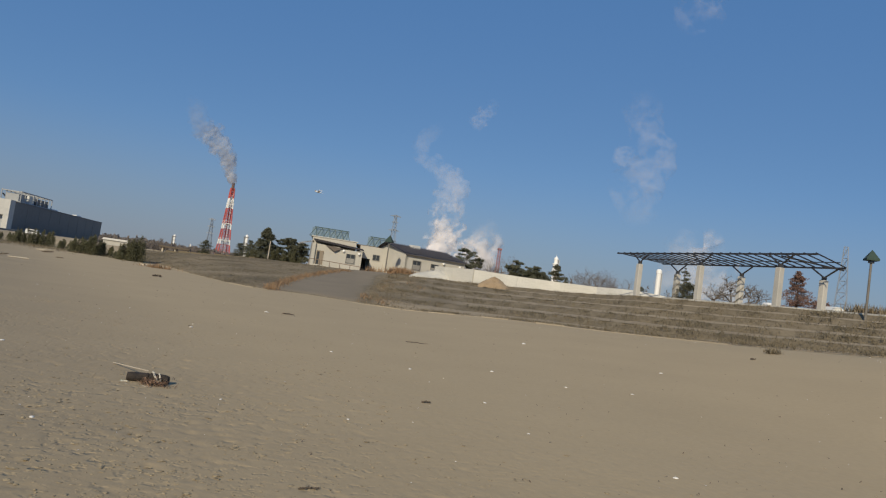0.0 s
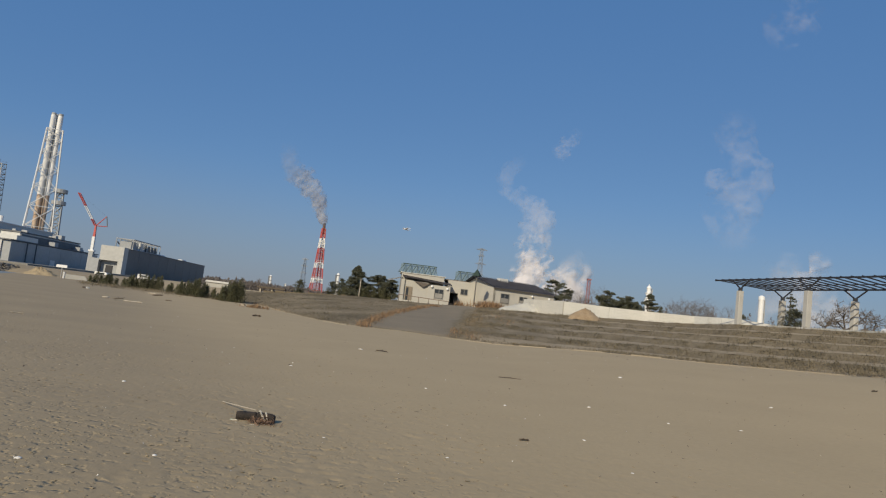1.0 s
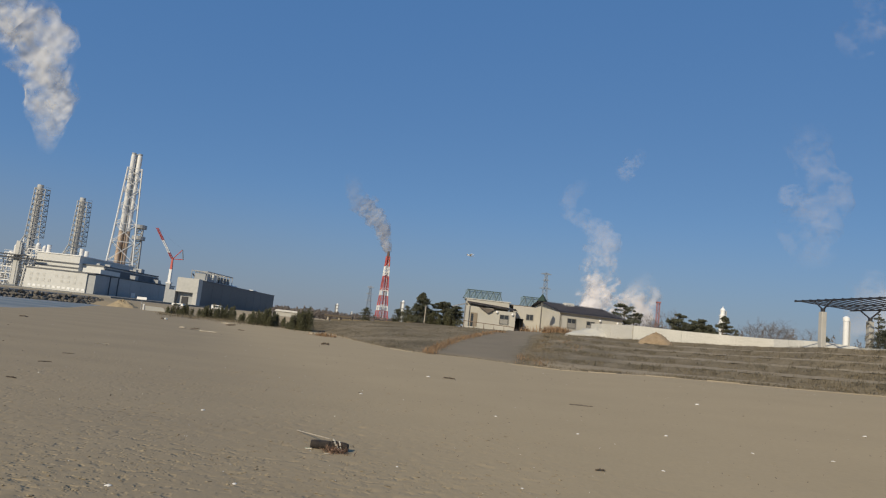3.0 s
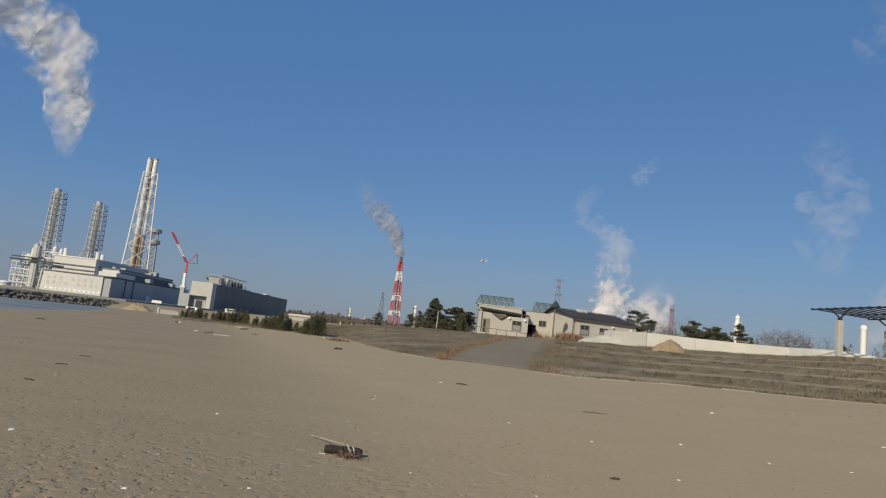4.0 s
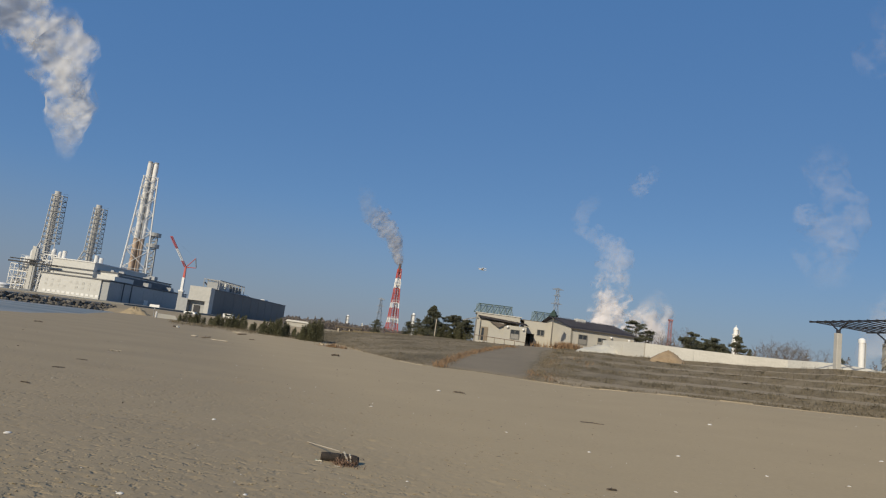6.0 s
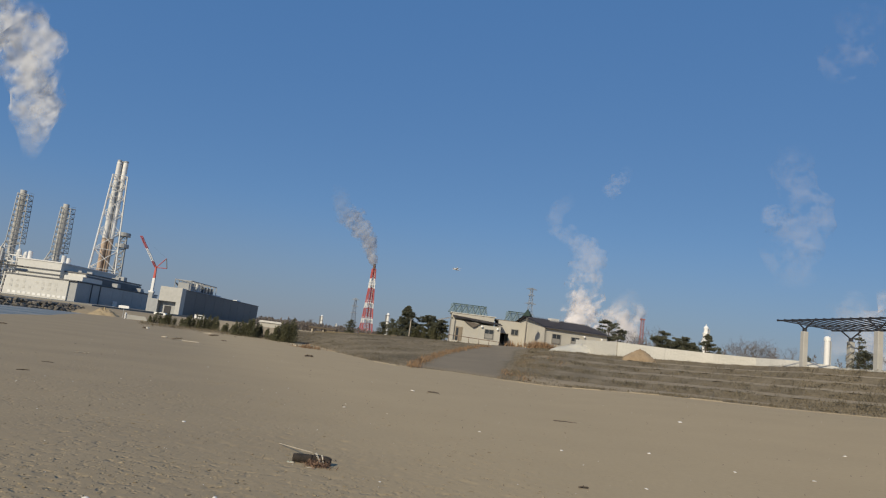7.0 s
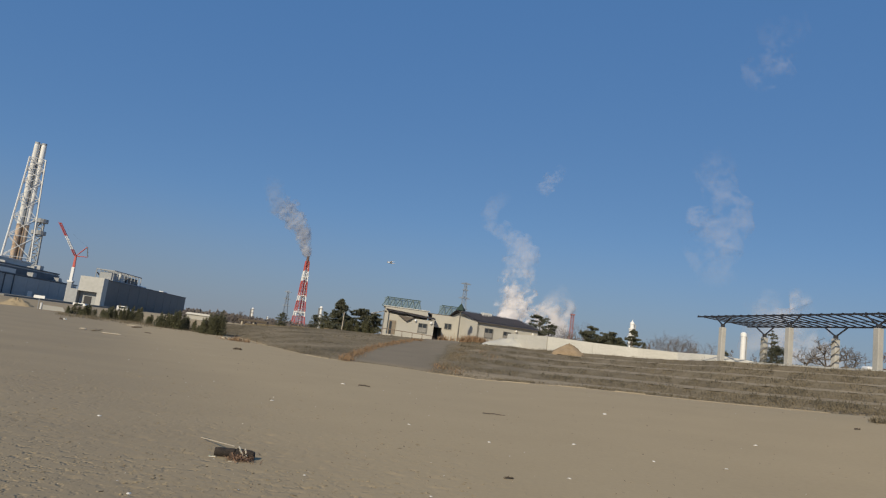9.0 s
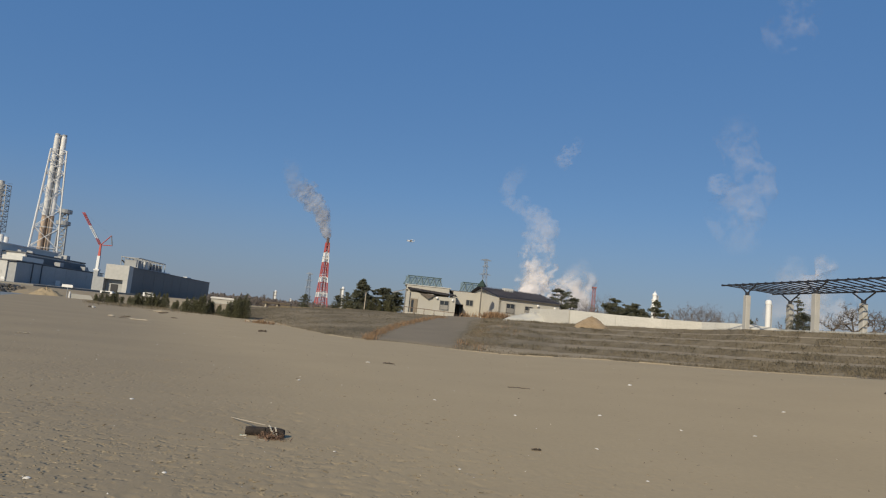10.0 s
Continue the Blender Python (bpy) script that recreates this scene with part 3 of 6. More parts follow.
def wall_lamp(parent, x, z, y):
    bm = bmesh.new()
    bmesh.ops.create_uvsphere(bm, u_segments=12, v_segments=8, radius=0.17)
    bmesh.ops.translate(bm, vec=(x, y - 0.14, z), verts=bm.verts[:])
    part("wall_lamp", bm, WHITE_PAINT, parent, "round white wall lamp", smooth=True)


def truss_skylight(parent, x0, x1, y, z0, z1, bays):
    """Sloping glazed rack with a zigzag frame."""
    lean = 0.5
    s = part("skylight", boxed(x0 + 0.25, x1 - 0.15, y + 0.35, y + 0.40, z0, z1 - 0.04), GREEN_PANEL, parent, "pale green glazed skylight panel")
    part("rail", tubed((x0 + lean, y, z1), (x1 - 0.15, y, z1), 0.06), GREEN_STEEL, s)
    part("rail", tubed((x0, y - 0.3, z0), (x1 + 0.15, y - 0.3, z0), 0.06), GREEN_STEEL, s)
    w = (x1 - x0) / bays
    for i in range(bays):
        a = x0 + i * w
        part("brace", tubed((a, y - 0.3, z0), (a + w / 2 + lean * (1 - i / bays) * 0.6, y, z1), 0.045), GREEN_STEEL, s)
        part("brace", tubed((a + w / 2 + lean * (1 - i / bays) * 0.6, y, z1), (a + w, y - 0.3, z0), 0.045), GREEN_STEEL, s)


def visitor_building():
    b = thing("visitor_building", "cream plastered low building with dark roofs and green skylights", "building", place=(0, 0, 0))
    # left wing, with a recess for the door
    y = 87.9
    bm = boxed(2.45, 2.9, y + 0.02, 95, 1.9, 5.35)
    part("wall", bm, PLASTER, b)
    part("wall", boxed(2.9, 4.1, y + 0.3, 95, 1.9, 5.3), PLASTER, b)
    part("wall", boxed(4.1, 6.0, y, 95, 1.9, 5.2), PLASTER, b)
    part("wall", boxed(6.0, 8.95, y - 0.12, 95, 1.9, 5.02), PLASTER, b)
    dr = part("door", boxed(3.1, 4.0, y + 0.2, y + 0.296, 2.4, 4.45, bevel=0.01), DOOR_BROWN, b, "brown door with dark glass")
    part("pane", boxed(3.2, 3.5, y + 0.17, y + 0.198, 2.6, 4.3), GLASS_DARK, dr)
    window_unit(b, 6.95, 8.05, 3.35, 4.5, y - 0.12, 0.55)
    wall_lamp(b, 6.5, 4.78, y - 0.12)
    wall_lamp(b, 8.55, 4.68, y - 0.12)
    # porch roof: a slope that falls towards the right, with a small gable over the door
    bm = bmesh.new()
    v = [bm.verts.new(p) for p in ((2.6, y - 0.12, 5.62), (9.2, y - 0.25, 5.16), (9.2, y + 3.0, 5.6), (2.6, y + 3.0, 6.05))]
    bm.faces.new(v)
    bmesh.ops.solidify(bm, geom=bm.faces[:], thickness=0.16)
    part("roof", bm, ROOF_BROWN, b, "brown sheet roof over the porch")
    part("gable", prismed([(4.2, 5.22), (6.3, 5.10), (5.3, 4.55)], y - 0.35, y - 0.02), ROOF_BROWN, b, "brown gable board")
    bm = bmesh.new()
    v = [bm.verts.new(p) for p in ((0.7, y + 1.6, 4.95), (2.6, y + 1.3, 5.55), (2.6, y + 3, 5.75), (0.7, y + 3, 5.2))]
    bm.faces.new(v)
    bmesh.ops.solidify(bm, geom=bm.faces[:], thickness=0.12)
    part("roof", bm, SHUTTER, b, "pale canopy at the end of the wing")
    part("wall", boxed(2.5, 8.3, y + 3.0, 95.5, 5.2, 6.32), PLASTER, b, "cream parapet")
    part("coping", boxed(2.3, 8.5, y + 2.9, 95.6, 6.32, 6.42), SHUTTER, b)
    truss_skylight(b, 2.0, 7.35, 92.0, 6.42, 7.66, 6)
    part("roof", boxed(7.3, 11.6, 92.6, 97, 6.1, 6.25), ROOF_BROWN, b, "dark flat roof edge")
    # middle block
    part("wall", boxed(10.45, 13.0, 91.5, 97.0, 1.9, 6.1), PLASTER, b, "cream wall of the middle block")
    part("wall", boxed(8.95, 10.448, 91.5, 91.8, 4.4, 6.1), PLASTER, b, "cream wall over the dark recess")
    part("wall", boxed(8.96, 10.44, 96.5, 97.0, 1.9, 6.1), ROOF_BROWN, b, "back of the dark recess")
    part("ceiling", boxed(8.96, 10.44, 91.81, 96.49, 4.4, 6.1), ROOF_BROWN, b)
    window_unit(b, 10.8, 11.7, 4.35, 5.05, 91.5, 0.0)
    part("board", boxed(9.2, 10.42, 92.4, 92.5, 1.9, 3.0, bevel=0.02), DOOR_BROWN, b, "dark board leaning in the recess")
    truss_skylight(b, 10.0, 13.3, 95.4, 6.2, 7.7, 3)
    # long wing, turned by 20 degrees
    w = part("wing", boxed(0, 9.45, 0.0, 9.6, 1.7, 5.72), PLASTER, b)
    w.matrix_basis = pose(14.55, 86.9, 0, 0, 0, 19.8)
    part("gable_wall", prismed([(0.0, 1.7), (9.6, 1.7), (9.6, 5.72), (4.8, 6.95), (0.0, 5.72)], -0.06, 0.3, 'x'), PLASTER, w, "sunlit gable wall")
    bm = bmesh.new()
    for s in (0, 1):
        p = [(-0.2, -0.3, 5.68), (9.7, -0.3, 5.68), (9.2, 4.8, 6.98), (-0.9, 4.8, 7.05)]
        if s:
            p = [(a, 9.6 - c, z) for a, c, z in p][::-1]
        f = bm.faces.new([bm.verts.new(q) for q in p])
    bmesh.ops.solidify(bm, geom=bm.faces[:], thickness=-0.16)
    part("roof", bm, ROOF_DARK, w, "dark grey sheet roof")
    for i in range(22):
        x = -0.1 + i * 0.45
        part("roof_seam", tubed((x, -0.29, 5.86), (x - 0.55, 4.7, 7.17 - i * 0.004), 0.03, seg=4), ROOF_DARK, w)
    part("roof_vent", boxed(2.9, 4.3, 3.9, 4.7, 6.6, 7.22, bevel=0.03), WHITE_METAL, w, "white box vent on the ridge")
    part("gutter", boxed(-0.2, 9.7, -0.4, -0.31, 5.6, 5.7), ROOF_DARK, w)
    window_unit(w, 1.15, 2.35, 3.75, 4.95, 0.0, 0.55)
    window_unit(w, 4.0, 5.15, 3.95, 4.85, 0.0, 0.5)
    wall_lamp(w, 5.9, 5.12, 0.0)
    wall_lamp(w, 8.6, 5.05, 0.0)
    # porch railing
    rail = part("railing", tubed((2.2, 86.6, 3.25), (8.9, 86.6, 3.05), 0.05), RAIL_BROWN, b, "brown handrail")
    for i in range(6):
        x = 2.3 + i * 1.3
        part("post", tubed((x, 86.6, 1.9), (x, 86.6, 3.24 - i * 0.035), 0.035), RAIL_BROWN, rail)
    part("wall", boxed(2.2, 9.0, 86.75, 87.5, 1.8, 2.62), PLASTER, b, "low cream porch wall")
    return b


visitor_building()


# ---- lamp posts with a pyramid cap ----
def lamp_post(place, height, cap, pole, wide):
    t = thing("lamp_post", "park lamp post with a dark green pyramid cap", "lamp post", "park lamp posts", place=place)
    part("pole", tubed((0, 0, -0.3), (0, 0, height - cap * 0.9), pole, pole * 0.85, 10), LAMP_POLE, t)
    bm = bmesh.new()
    r = cap * wide
    base = [bm.verts.new((r * math.cos(a), r * math.sin(a), height - cap)) for a in (0.29, 0.29 + math.pi / 2, 0.29 + math.pi, 0.29 + 1.5 * math.pi)]
    low = [bm.verts.new((v.co.x, v.co.y, height - cap - 0.08)) for v in base]
    top = bm.verts.new((0, 0, height))
    for i in range(4):
        j = (i + 1) % 4
        bm.faces.new((base[i], base[j], top))
        bm.faces.new((low[i], low[j], base[j], base[i]))
    bm.faces.new(low[::-1])
    bmesh.ops.recalc_face_normals(bm, faces=bm.faces[:])
    part("cap", bm, CAP_GREEN, t, "dark green pyramid cap")
    part("lantern", tubed((0, 0, height - cap - 0.2), (0, 0, height - cap - 0.08), cap * 0.3, seg=10), GLASS_DARK, t)
    return t


lamp_post(tuple(at(7.94, 85.45, 2.4)), 5.2, 0.85, 0.09, 0.78)
lamp_post(tuple(at(45.1, 38.2, 3.30)), 3.16, 0.46, 0.062, 0.86)


# ---- the pergola on the embankment ----
def pergola():
    p = thing("pergola", "open steel pergola roof on square concrete pillars", "pergola", place=(25.2, 45.5, 0), turn=math.degrees(math.atan2(-0.987, 0.162)))
    rows = ((0.0, 3.0, 5.62, 6.42), (3.6, 3.15, 5.38, 6.13))
    for v, z0, zc, zr in rows:
        for i in range(3):
            u = i * 6.2
            c = part("pillar", boxed(u - 0.18, u + 0.18, v - 0.18, v + 0.18, z0, zc, bevel=0.03), PILLAR, p, "square cream concrete pillar")
            if v > 0 and i < 2:
                for ph in (0.0, 2.6):
                    bm = bmesh.new()
                    pts = [Vector((u + 0.235 * math.cos(ph + s * 0.42 + 0.4 * noise.noise((s * 0.3, u, ph))), v + 0.235 * math.sin(ph + s * 0.42), z0 + 0.1 + (zc - z0 - 0.2) * s / 22)) for s in range(23)]
                    for a, b in zip(pts, pts[1:]):
                        tube(bm, a, b, 0.022, 0.022, 5, False)
                    part("vine_stem", bm, WEEDS, c, "bare climbing stem wound round the pillar")
            part("bracket", tubed((u, v, zc), (u, v, zc + 0.22), 0.14, seg=8), STEEL_DARK, c)
            for s in (-1, 1):
                part("arm", tubed((u, v, zc + 0.15), (u + s * 0.85, v, zr - 0.05), 0.05, seg=6), STEEL_DARK, c)
        part("beam", boxed(-2.85 if v == 0 else -1.8, 14.7 if v == 0 else 13.7, v - 0.04, v + 0.04, zr - 0.06, zr + 0.04), STEEL_DARK, p, "long dark steel edge beam")
    def zr_at(v):
        return 6.42 - (6.42 - 6.13) * v / 3.6
    for v in (2.2,):
        part("purlin", boxed(-2.6, 14.4, v - 0.025, v + 0.025, zr_at(v), zr_at(v) + 0.05), STEEL_DARK, p)
    for i in range(24):
        q = i / 23
        u0 = -2.8 + q * 17.45
        u1 = -1.75 + q * 15.4
        part("rafter", tubed((u0, -0.05, zr_at(0) + 0.05), (u1, 3.65, zr_at(3.6) + 0.05), 0.042, seg=4), STEEL_DARK, p)
    part("slope_brace", tubed((12.4, 0, 6.3), (13.6, 3.6, 6.0), 0.05, seg=5), STEEL_DARK, p)
    return p


pergola()


# ---- white wall behind the top of the embankment ----
def white_wall():
    w = tagged(thing("retaining_wall", "pale cream concrete wall along the top of the embankment", "wall"), kind="structure")
    runs = ([at(12.2, 73.5, 4.1), at(15.5, 68.5, 4.15), at(19.2, 68.3, 4.06), at(22.8, 68.0, 4.04), at(26.4, 67.2, 4.05)],)
    for pts in runs:
        for a, b in zip(pts, pts[1:]):
            n = max(1, round((b - a).length / 3.2))
            for i in range(n):
                p, q = a.lerp(b, i / n), a.lerp(b, (i + 1) / n)
                g = math.atan2(q.y - p.y, q.x - p.x)
                L = math.hypot(q.x - p.x, q.y - p.y)
                o = part("panel", prismed([(0.012, -1.75), (L - 0.012, -1.75), (L - 0.012, q.z - p.z), (0.012, 0.0)], -0.15, 0.15), WALL_WHITE, w)
                o.matrix_basis = pose(p.x, p.y, p.z, 0, 0, math.degrees(g))
    return w


white_wall()


def paved_ramp():
    """A pale slab bank that carries the wall on behind the pergola, where its rafters cast their shadow."""
    w = tagged(thing("paved_ramp", "sloping pale concrete paving behind the pergola", "paving"), kind="structure")
    az = [25.8, 26.8, 27.8, 28.8, 29.8, 30.8, 31.6]
    far = [61.6, 60.6, 59.8, 59.2, 58.8, 58.4, 58.1]
    rise = [0.0366, 0.0374, 0.0382, 0.0386, 0.0380, 0.0366, 0.0352]
    low = [at(a, d, EYE + 0.025 * d) for a, d in zip(az, far)]
    high = [at(a, d + 0.3, EYE + r * (d + 0.3)) for a, d, r in zip(az, far, rise)]
    for i in range(len(az) - 1):
        a, b, c, d = low[i], low[i + 1], high[i + 1], high[i]
        top = [a.lerp(b, 0.004), a.lerp(b, 0.996), d.lerp(c, 0.996), d.lerp(c, 0.004)]
        bm = bmesh.new()
        hi = [bm.verts.new(p) for p in top]
        lo = [bm.verts.new(p - Vector((0, 0, 1.2))) for p in top]
        bm.faces.new(hi)
        bm.faces.new(lo[::-1])
        for k in range(4):
            m = (k + 1) % 4
            bm.faces.new((lo[k], lo[m], hi[m], hi[k]))
        part("slab", bm, WALL_WHITE, w)
    k = tagged(thing("top_kerb", "pale concrete kerb along the top of the embankment", "kerb"), kind="structure")
    a = 31.2
    while a < 52:
        n = a + 1.9
        p, q = at(a, slope_at(a)[2] + 0.15, slope_at(a)[3]), at(n, slope_at(n)[2] + 0.15, slope_at(n)[3])
        L = math.hypot(q.x - p.x, q.y - p.y)
        o = part("kerb_stone", prismed([(0.01, -0.4), (L - 0.01, -0.4), (L - 0.01, q.z - p.z + 0.10), (0.01, 0.10)], -0.12, 0.12), WALL_WHITE, k)
        o.matrix_basis = pose(p.x, p.y, p.z, 0, 0, math.degrees(math.atan2(q.y - p.y, q.x - p.x)))
        a = n


paved_ramp()


def heap(name, label, cat, place, rx, ry, h, material, seed, rough=0.10):
    bm = bmesh.new()
    n, m = 28, 10
    rings = []
    for i in range(m + 1):
        q = i / m
        rings.append([])
        for j in range(n):
            a = 2 * math.pi * j / n
            r = (1 - q) * (1 + 0.18 * noise.noise((math.cos(a) * 1.5, math.sin(a) * 1.5, seed)))
            z = h * (1 - (1 - q) ** 1.3) + rough * h * (noise.noise((math.cos(a) * 3, math.sin(a) * 3 + q * 5, seed)) + 0.6 * noise.noise((math.cos(a) * 8, math.sin(a) * 8 + q * 9, seed)))
            rings[-1].append(bm.verts.new((rx * r * math.cos(a), ry * r * math.sin(a), z - 0.15 * (q == 0))))
    for a, b in zip(rings, rings[1:]):
        for j in range(n):
            k = (j + 1) % n
            bm.faces.new((a[j], a[k], b[k], b[j]))
    bmesh.ops.remove_doubles(bm, verts=bm.verts[:], dist=0.002)
    o = part(name, bm, material, None, smooth=True)
    o.matrix_basis = pose(*place)
    return tagged(o, label, cat)


heap("soil_heap", "heap of brown soil in front of the pale wall", "soil heap", tuple(at(17.3, 66.4, 2.6)), 1.75, 0.9, 1.0, SOIL, 3, 0.2)
heap("rubble_heap", "pale grey heap of rubble at the end of the wall", "rubble heap", tuple(at(12.6, 72.0, 2.5)), 3.9, 1.2, 1.1, PLASTER_GREY, 5, 0.3)
heap("sand_heap", "low heap of sand on the beach near the breakwater", "sand heap", tuple(at(-25.7, 114, -0.1)), 2.5, 1.8, 1.15, SAND_HEAP, 7, 0.4)
heap("soil_mound", "dark earth mound behind the pergola", "earth mound", tuple(at(37.4, 60, 3.2)), 1.6, 1.0, 0.95, BARK, 9, 0.2)


# ---- striped chimney and lattice masts ----
def lattice(t, w0, w1, h, levels, r, materials, z0=0.0, brace=True, rb=None, flare=0.8):
    """Four corner legs in bands, with rings and diagonal braces."""
    rb = rb or r * 0.55

    def corner(k, q):
        w = w0 + (w1 - w0) * q ** flare
        return Vector(((w / 2) * (1 if k in (0, 3) else -1), (w / 2) * (1 if k < 2 else -1), z0 + h * q))
    for k in range(4):
        for i in range(levels):
            part("leg", tubed(corner(k, i / levels), corner(k, (i + 1) / levels), r, r, 6), materials[i % len(materials)], t)
    if brace:
        for i in range(levels):
            bm = bmesh.new()
            for k in range(4):
                j = (k + 1) % 4
                tube(bm, corner(k, (i + 1) / levels), corner(j, (i + 1) / levels), rb, rb, 4, False)
                tube(bm, corner(k, i / levels), corner(j, (i + 1) / levels), rb, rb, 4, False)
                tube(bm, corner(j, i / levels), corner(k, (i + 1) / levels), rb, rb, 4, False)
            part("bracing", bm, materials[i % len(materials)], t)


def striped_chimney():
    p = at(-5.48, 330, 1.0)
    t = thing("striped_chimney", "red and white striped lattice-supported smokestack", "chimney", place=tuple(p), turn=20)
    lattice(t, 6.4, 1.45, 34, 14, 0.25, [WHITE_PAINT if i in (3, 6, 10, 11) else RED for i in range(14)], 0, True, 0.085, 0.6)
    for i in range(7):
        part("flue", tubed((0, 0, i * 5.0), (0, 0, (i + 1) * 5.0), 0.30, 0.28, 14), WHITE_PAINT if i in (0, 1, 5) else RED, t)
    for z in (9.0, 17.0, 26.0):
        r = 2.5 - z * 0.047
        part("platform", boxed(-r, r, -r, r, z, z + 0.35, bevel=0.05), WHITE_PAINT, t, "white gallery")
        bm = bmesh.new()
        for k in range(4):
            c = [(-r, -r), (r, -r), (r, r), (-r, r)]
            (xa, ya), (xb, yb) = c[k], c[(k + 1) % 4]
            tube(bm, (xa, ya, z + 1.3), (xb, yb, z + 1.3), 0.07, seg=4)
            tube(bm, (xa, ya, z + 0.3), (xa, ya, z + 1.3), 0.07, seg=4)
        part("gallery_rail", bm, WHITE_PAINT, t)
    part("flue_tip", tubed((0, 0, 33.5), (0, 0, 36.6), 0.75, 0.65, 14), RUST, t, "dark sooty tip")
    part("ladder", boxed(0.55, 0.7, -0.2, 0.2, 0, 33), WHITE_PAINT, t)


striped_chimney()


def pylon(az, d, z0, h, w0, arms, label, r=0.17):
    t = thing("power_pylon", label, "pylon", "power pylons", place=tuple(at(az, d, z0)), turn=az)
    lattice(t, w0, w0 * 0.2, h, 9, r, [HAZED_PYLON], 0, True, r * 0.6)
    for q, w in arms:
        part("cross_arm", prismed([(-w, h * q - 0.3), (-w, h * q + 0.1), (0, h * q + 1.5), (w, h * q + 0.1), (w, h * q - 0.3), (0, h * q - 0.6)], -0.5, 0.5), HAZED_PYLON, t)


pylon(8.1, 600, 1.0, 61, 9, ((0.99, 5.0), (0.9, 3.0), (0.78, 5.2), (0.62, 4.0)), "grey steel pylon behind the building")
pylon(-6.65, 600, 1.0, 33, 6, ((0.98, 3.0), (0.8, 3.0), (0.62, 3.2)), "grey steel pylon far behind the trees")
pylon(43.42, 150, 1.0, 20.0, 3.4, (), "grey lattice mast behind the lamp", 0.075)


def red_mast():
    t = thing("red_mast", "red lattice mast with a platform, paled by haze in its colour", "mast", place=tuple(at(17.3, 300, 1.0)))
    lattice(t, 1.5, 1.1, 22.5, 10, 0.085, [HAZED_RED], 0, True, 0.045)
    part("platform", boxed(-0.85, 0.85, -0.85, 0.85, 22.2, 22.8), HAZED_RED, t)


red_mast()


def white_tank_tower(az, d, z0, r, h, crown, label):
    t = thing("water_tower", label, "tower", "white cylindrical towers", place=tuple(at(az, d, z0)))
    bm = bmesh.new()
    if crown:
        lathe(bm, [(r, 0), (r, h * 0.82)], 24)
    else:
        lathe(bm, [(r, 0), (r, h * 0.93), (r * 0.9, h * 0.95)], 24)
    part("shaft", bm, WHITE_PAINT, t, smooth=False)
    bm = bmesh.new()
    k = 0.9 if crown else 1.18
    if crown:
        lathe(bm, [(r * 1.25, h * 0.80), (r * 1.25, h * 0.82), (r * 0.78, h * 0.825), (r * 0.78, h * 0.895), (r * 0.92, h * 0.9), (r * 0.85, h * 0.925), (r * 0.5, h * 0.95), (r * 0.12, h * 0.965), (r * 0.08, h * 0.99)], 24)
    else:
        lathe(bm, [(r * k, h * 0.90), (r * k, h * 0.97), (r * 0.5, h)], 24)
    part("cap", bm, WHITE_PAINT, t)
    part("ladder", boxed(r * 1.02, r * 1.35, -0.2, 0.2, 0, h * 0.9), GREY_STEEL, t)
    if crown:
        for i in range(8):
            a = i * math.pi / 4
            part("post", tubed((r * 1.4 * math.cos(a), r * 1.4 * math.sin(a), h * 0.66), (r * 1.4 * math.cos(a), r * 1.4 * math.sin(a), h * 0.71), 0.06), GREY_STEEL, t)
        bm = bmesh.new()
        lathe(bm, [(r * 1.45, h * 0.64), (r * 1.45, h * 0.665)], 24)
        part("gallery", bm, WHITE_PAINT, t)
    return t


white_tank_tower(22.14, 170, 2.0, 0.64, 12.5, True, "white cylindrical tower with a gallery behind pines")
white_tank_tower(30.5, 110, 3.0, 0.38, 6.7, False, "white cylindrical column behind the pergola")


def process_column(az, d, h, r, label):
    """A slim plant column: pale shaft, a dark box as its left half, galleries."""
    t = thing("process_column", label, "industrial column", "far process columns", place=tuple(at(az, d, 1.0)), turn=-az)
    bm = bmesh.new()
    lathe(bm, [(r, 0), (r, h * 0.96), (r * 0.6, h)], 14, (r * 0.8, 0))
    part("shaft", bm, WHITE_PAINT, t, "pale shaft")
    # box added to make the left half of the column dark
    part("ladder_tower", boxed(-r * 1.1, -r * 0.3, -r, r, 0, h * 0.93), STAIR_GREY, t, "dark left half")
    for q in (0.45, 0.7, 0.9):
        part("gallery", boxed(-r * 1.4, r * 2.1, -r * 1.2, r * 1.2, h * q, h * q + 0.18), STAIR_GREY, t)


process_column(-9.3, 350, 8.9, 0.62, "slim pale process column far behind the turf")
process_column(-8.0, 380, 6.0, 0.4, "slim dull process column far behind the turf")
process_column(-3.85, 200, 8.4, 0.42, "pale process column behind the dark bushes")


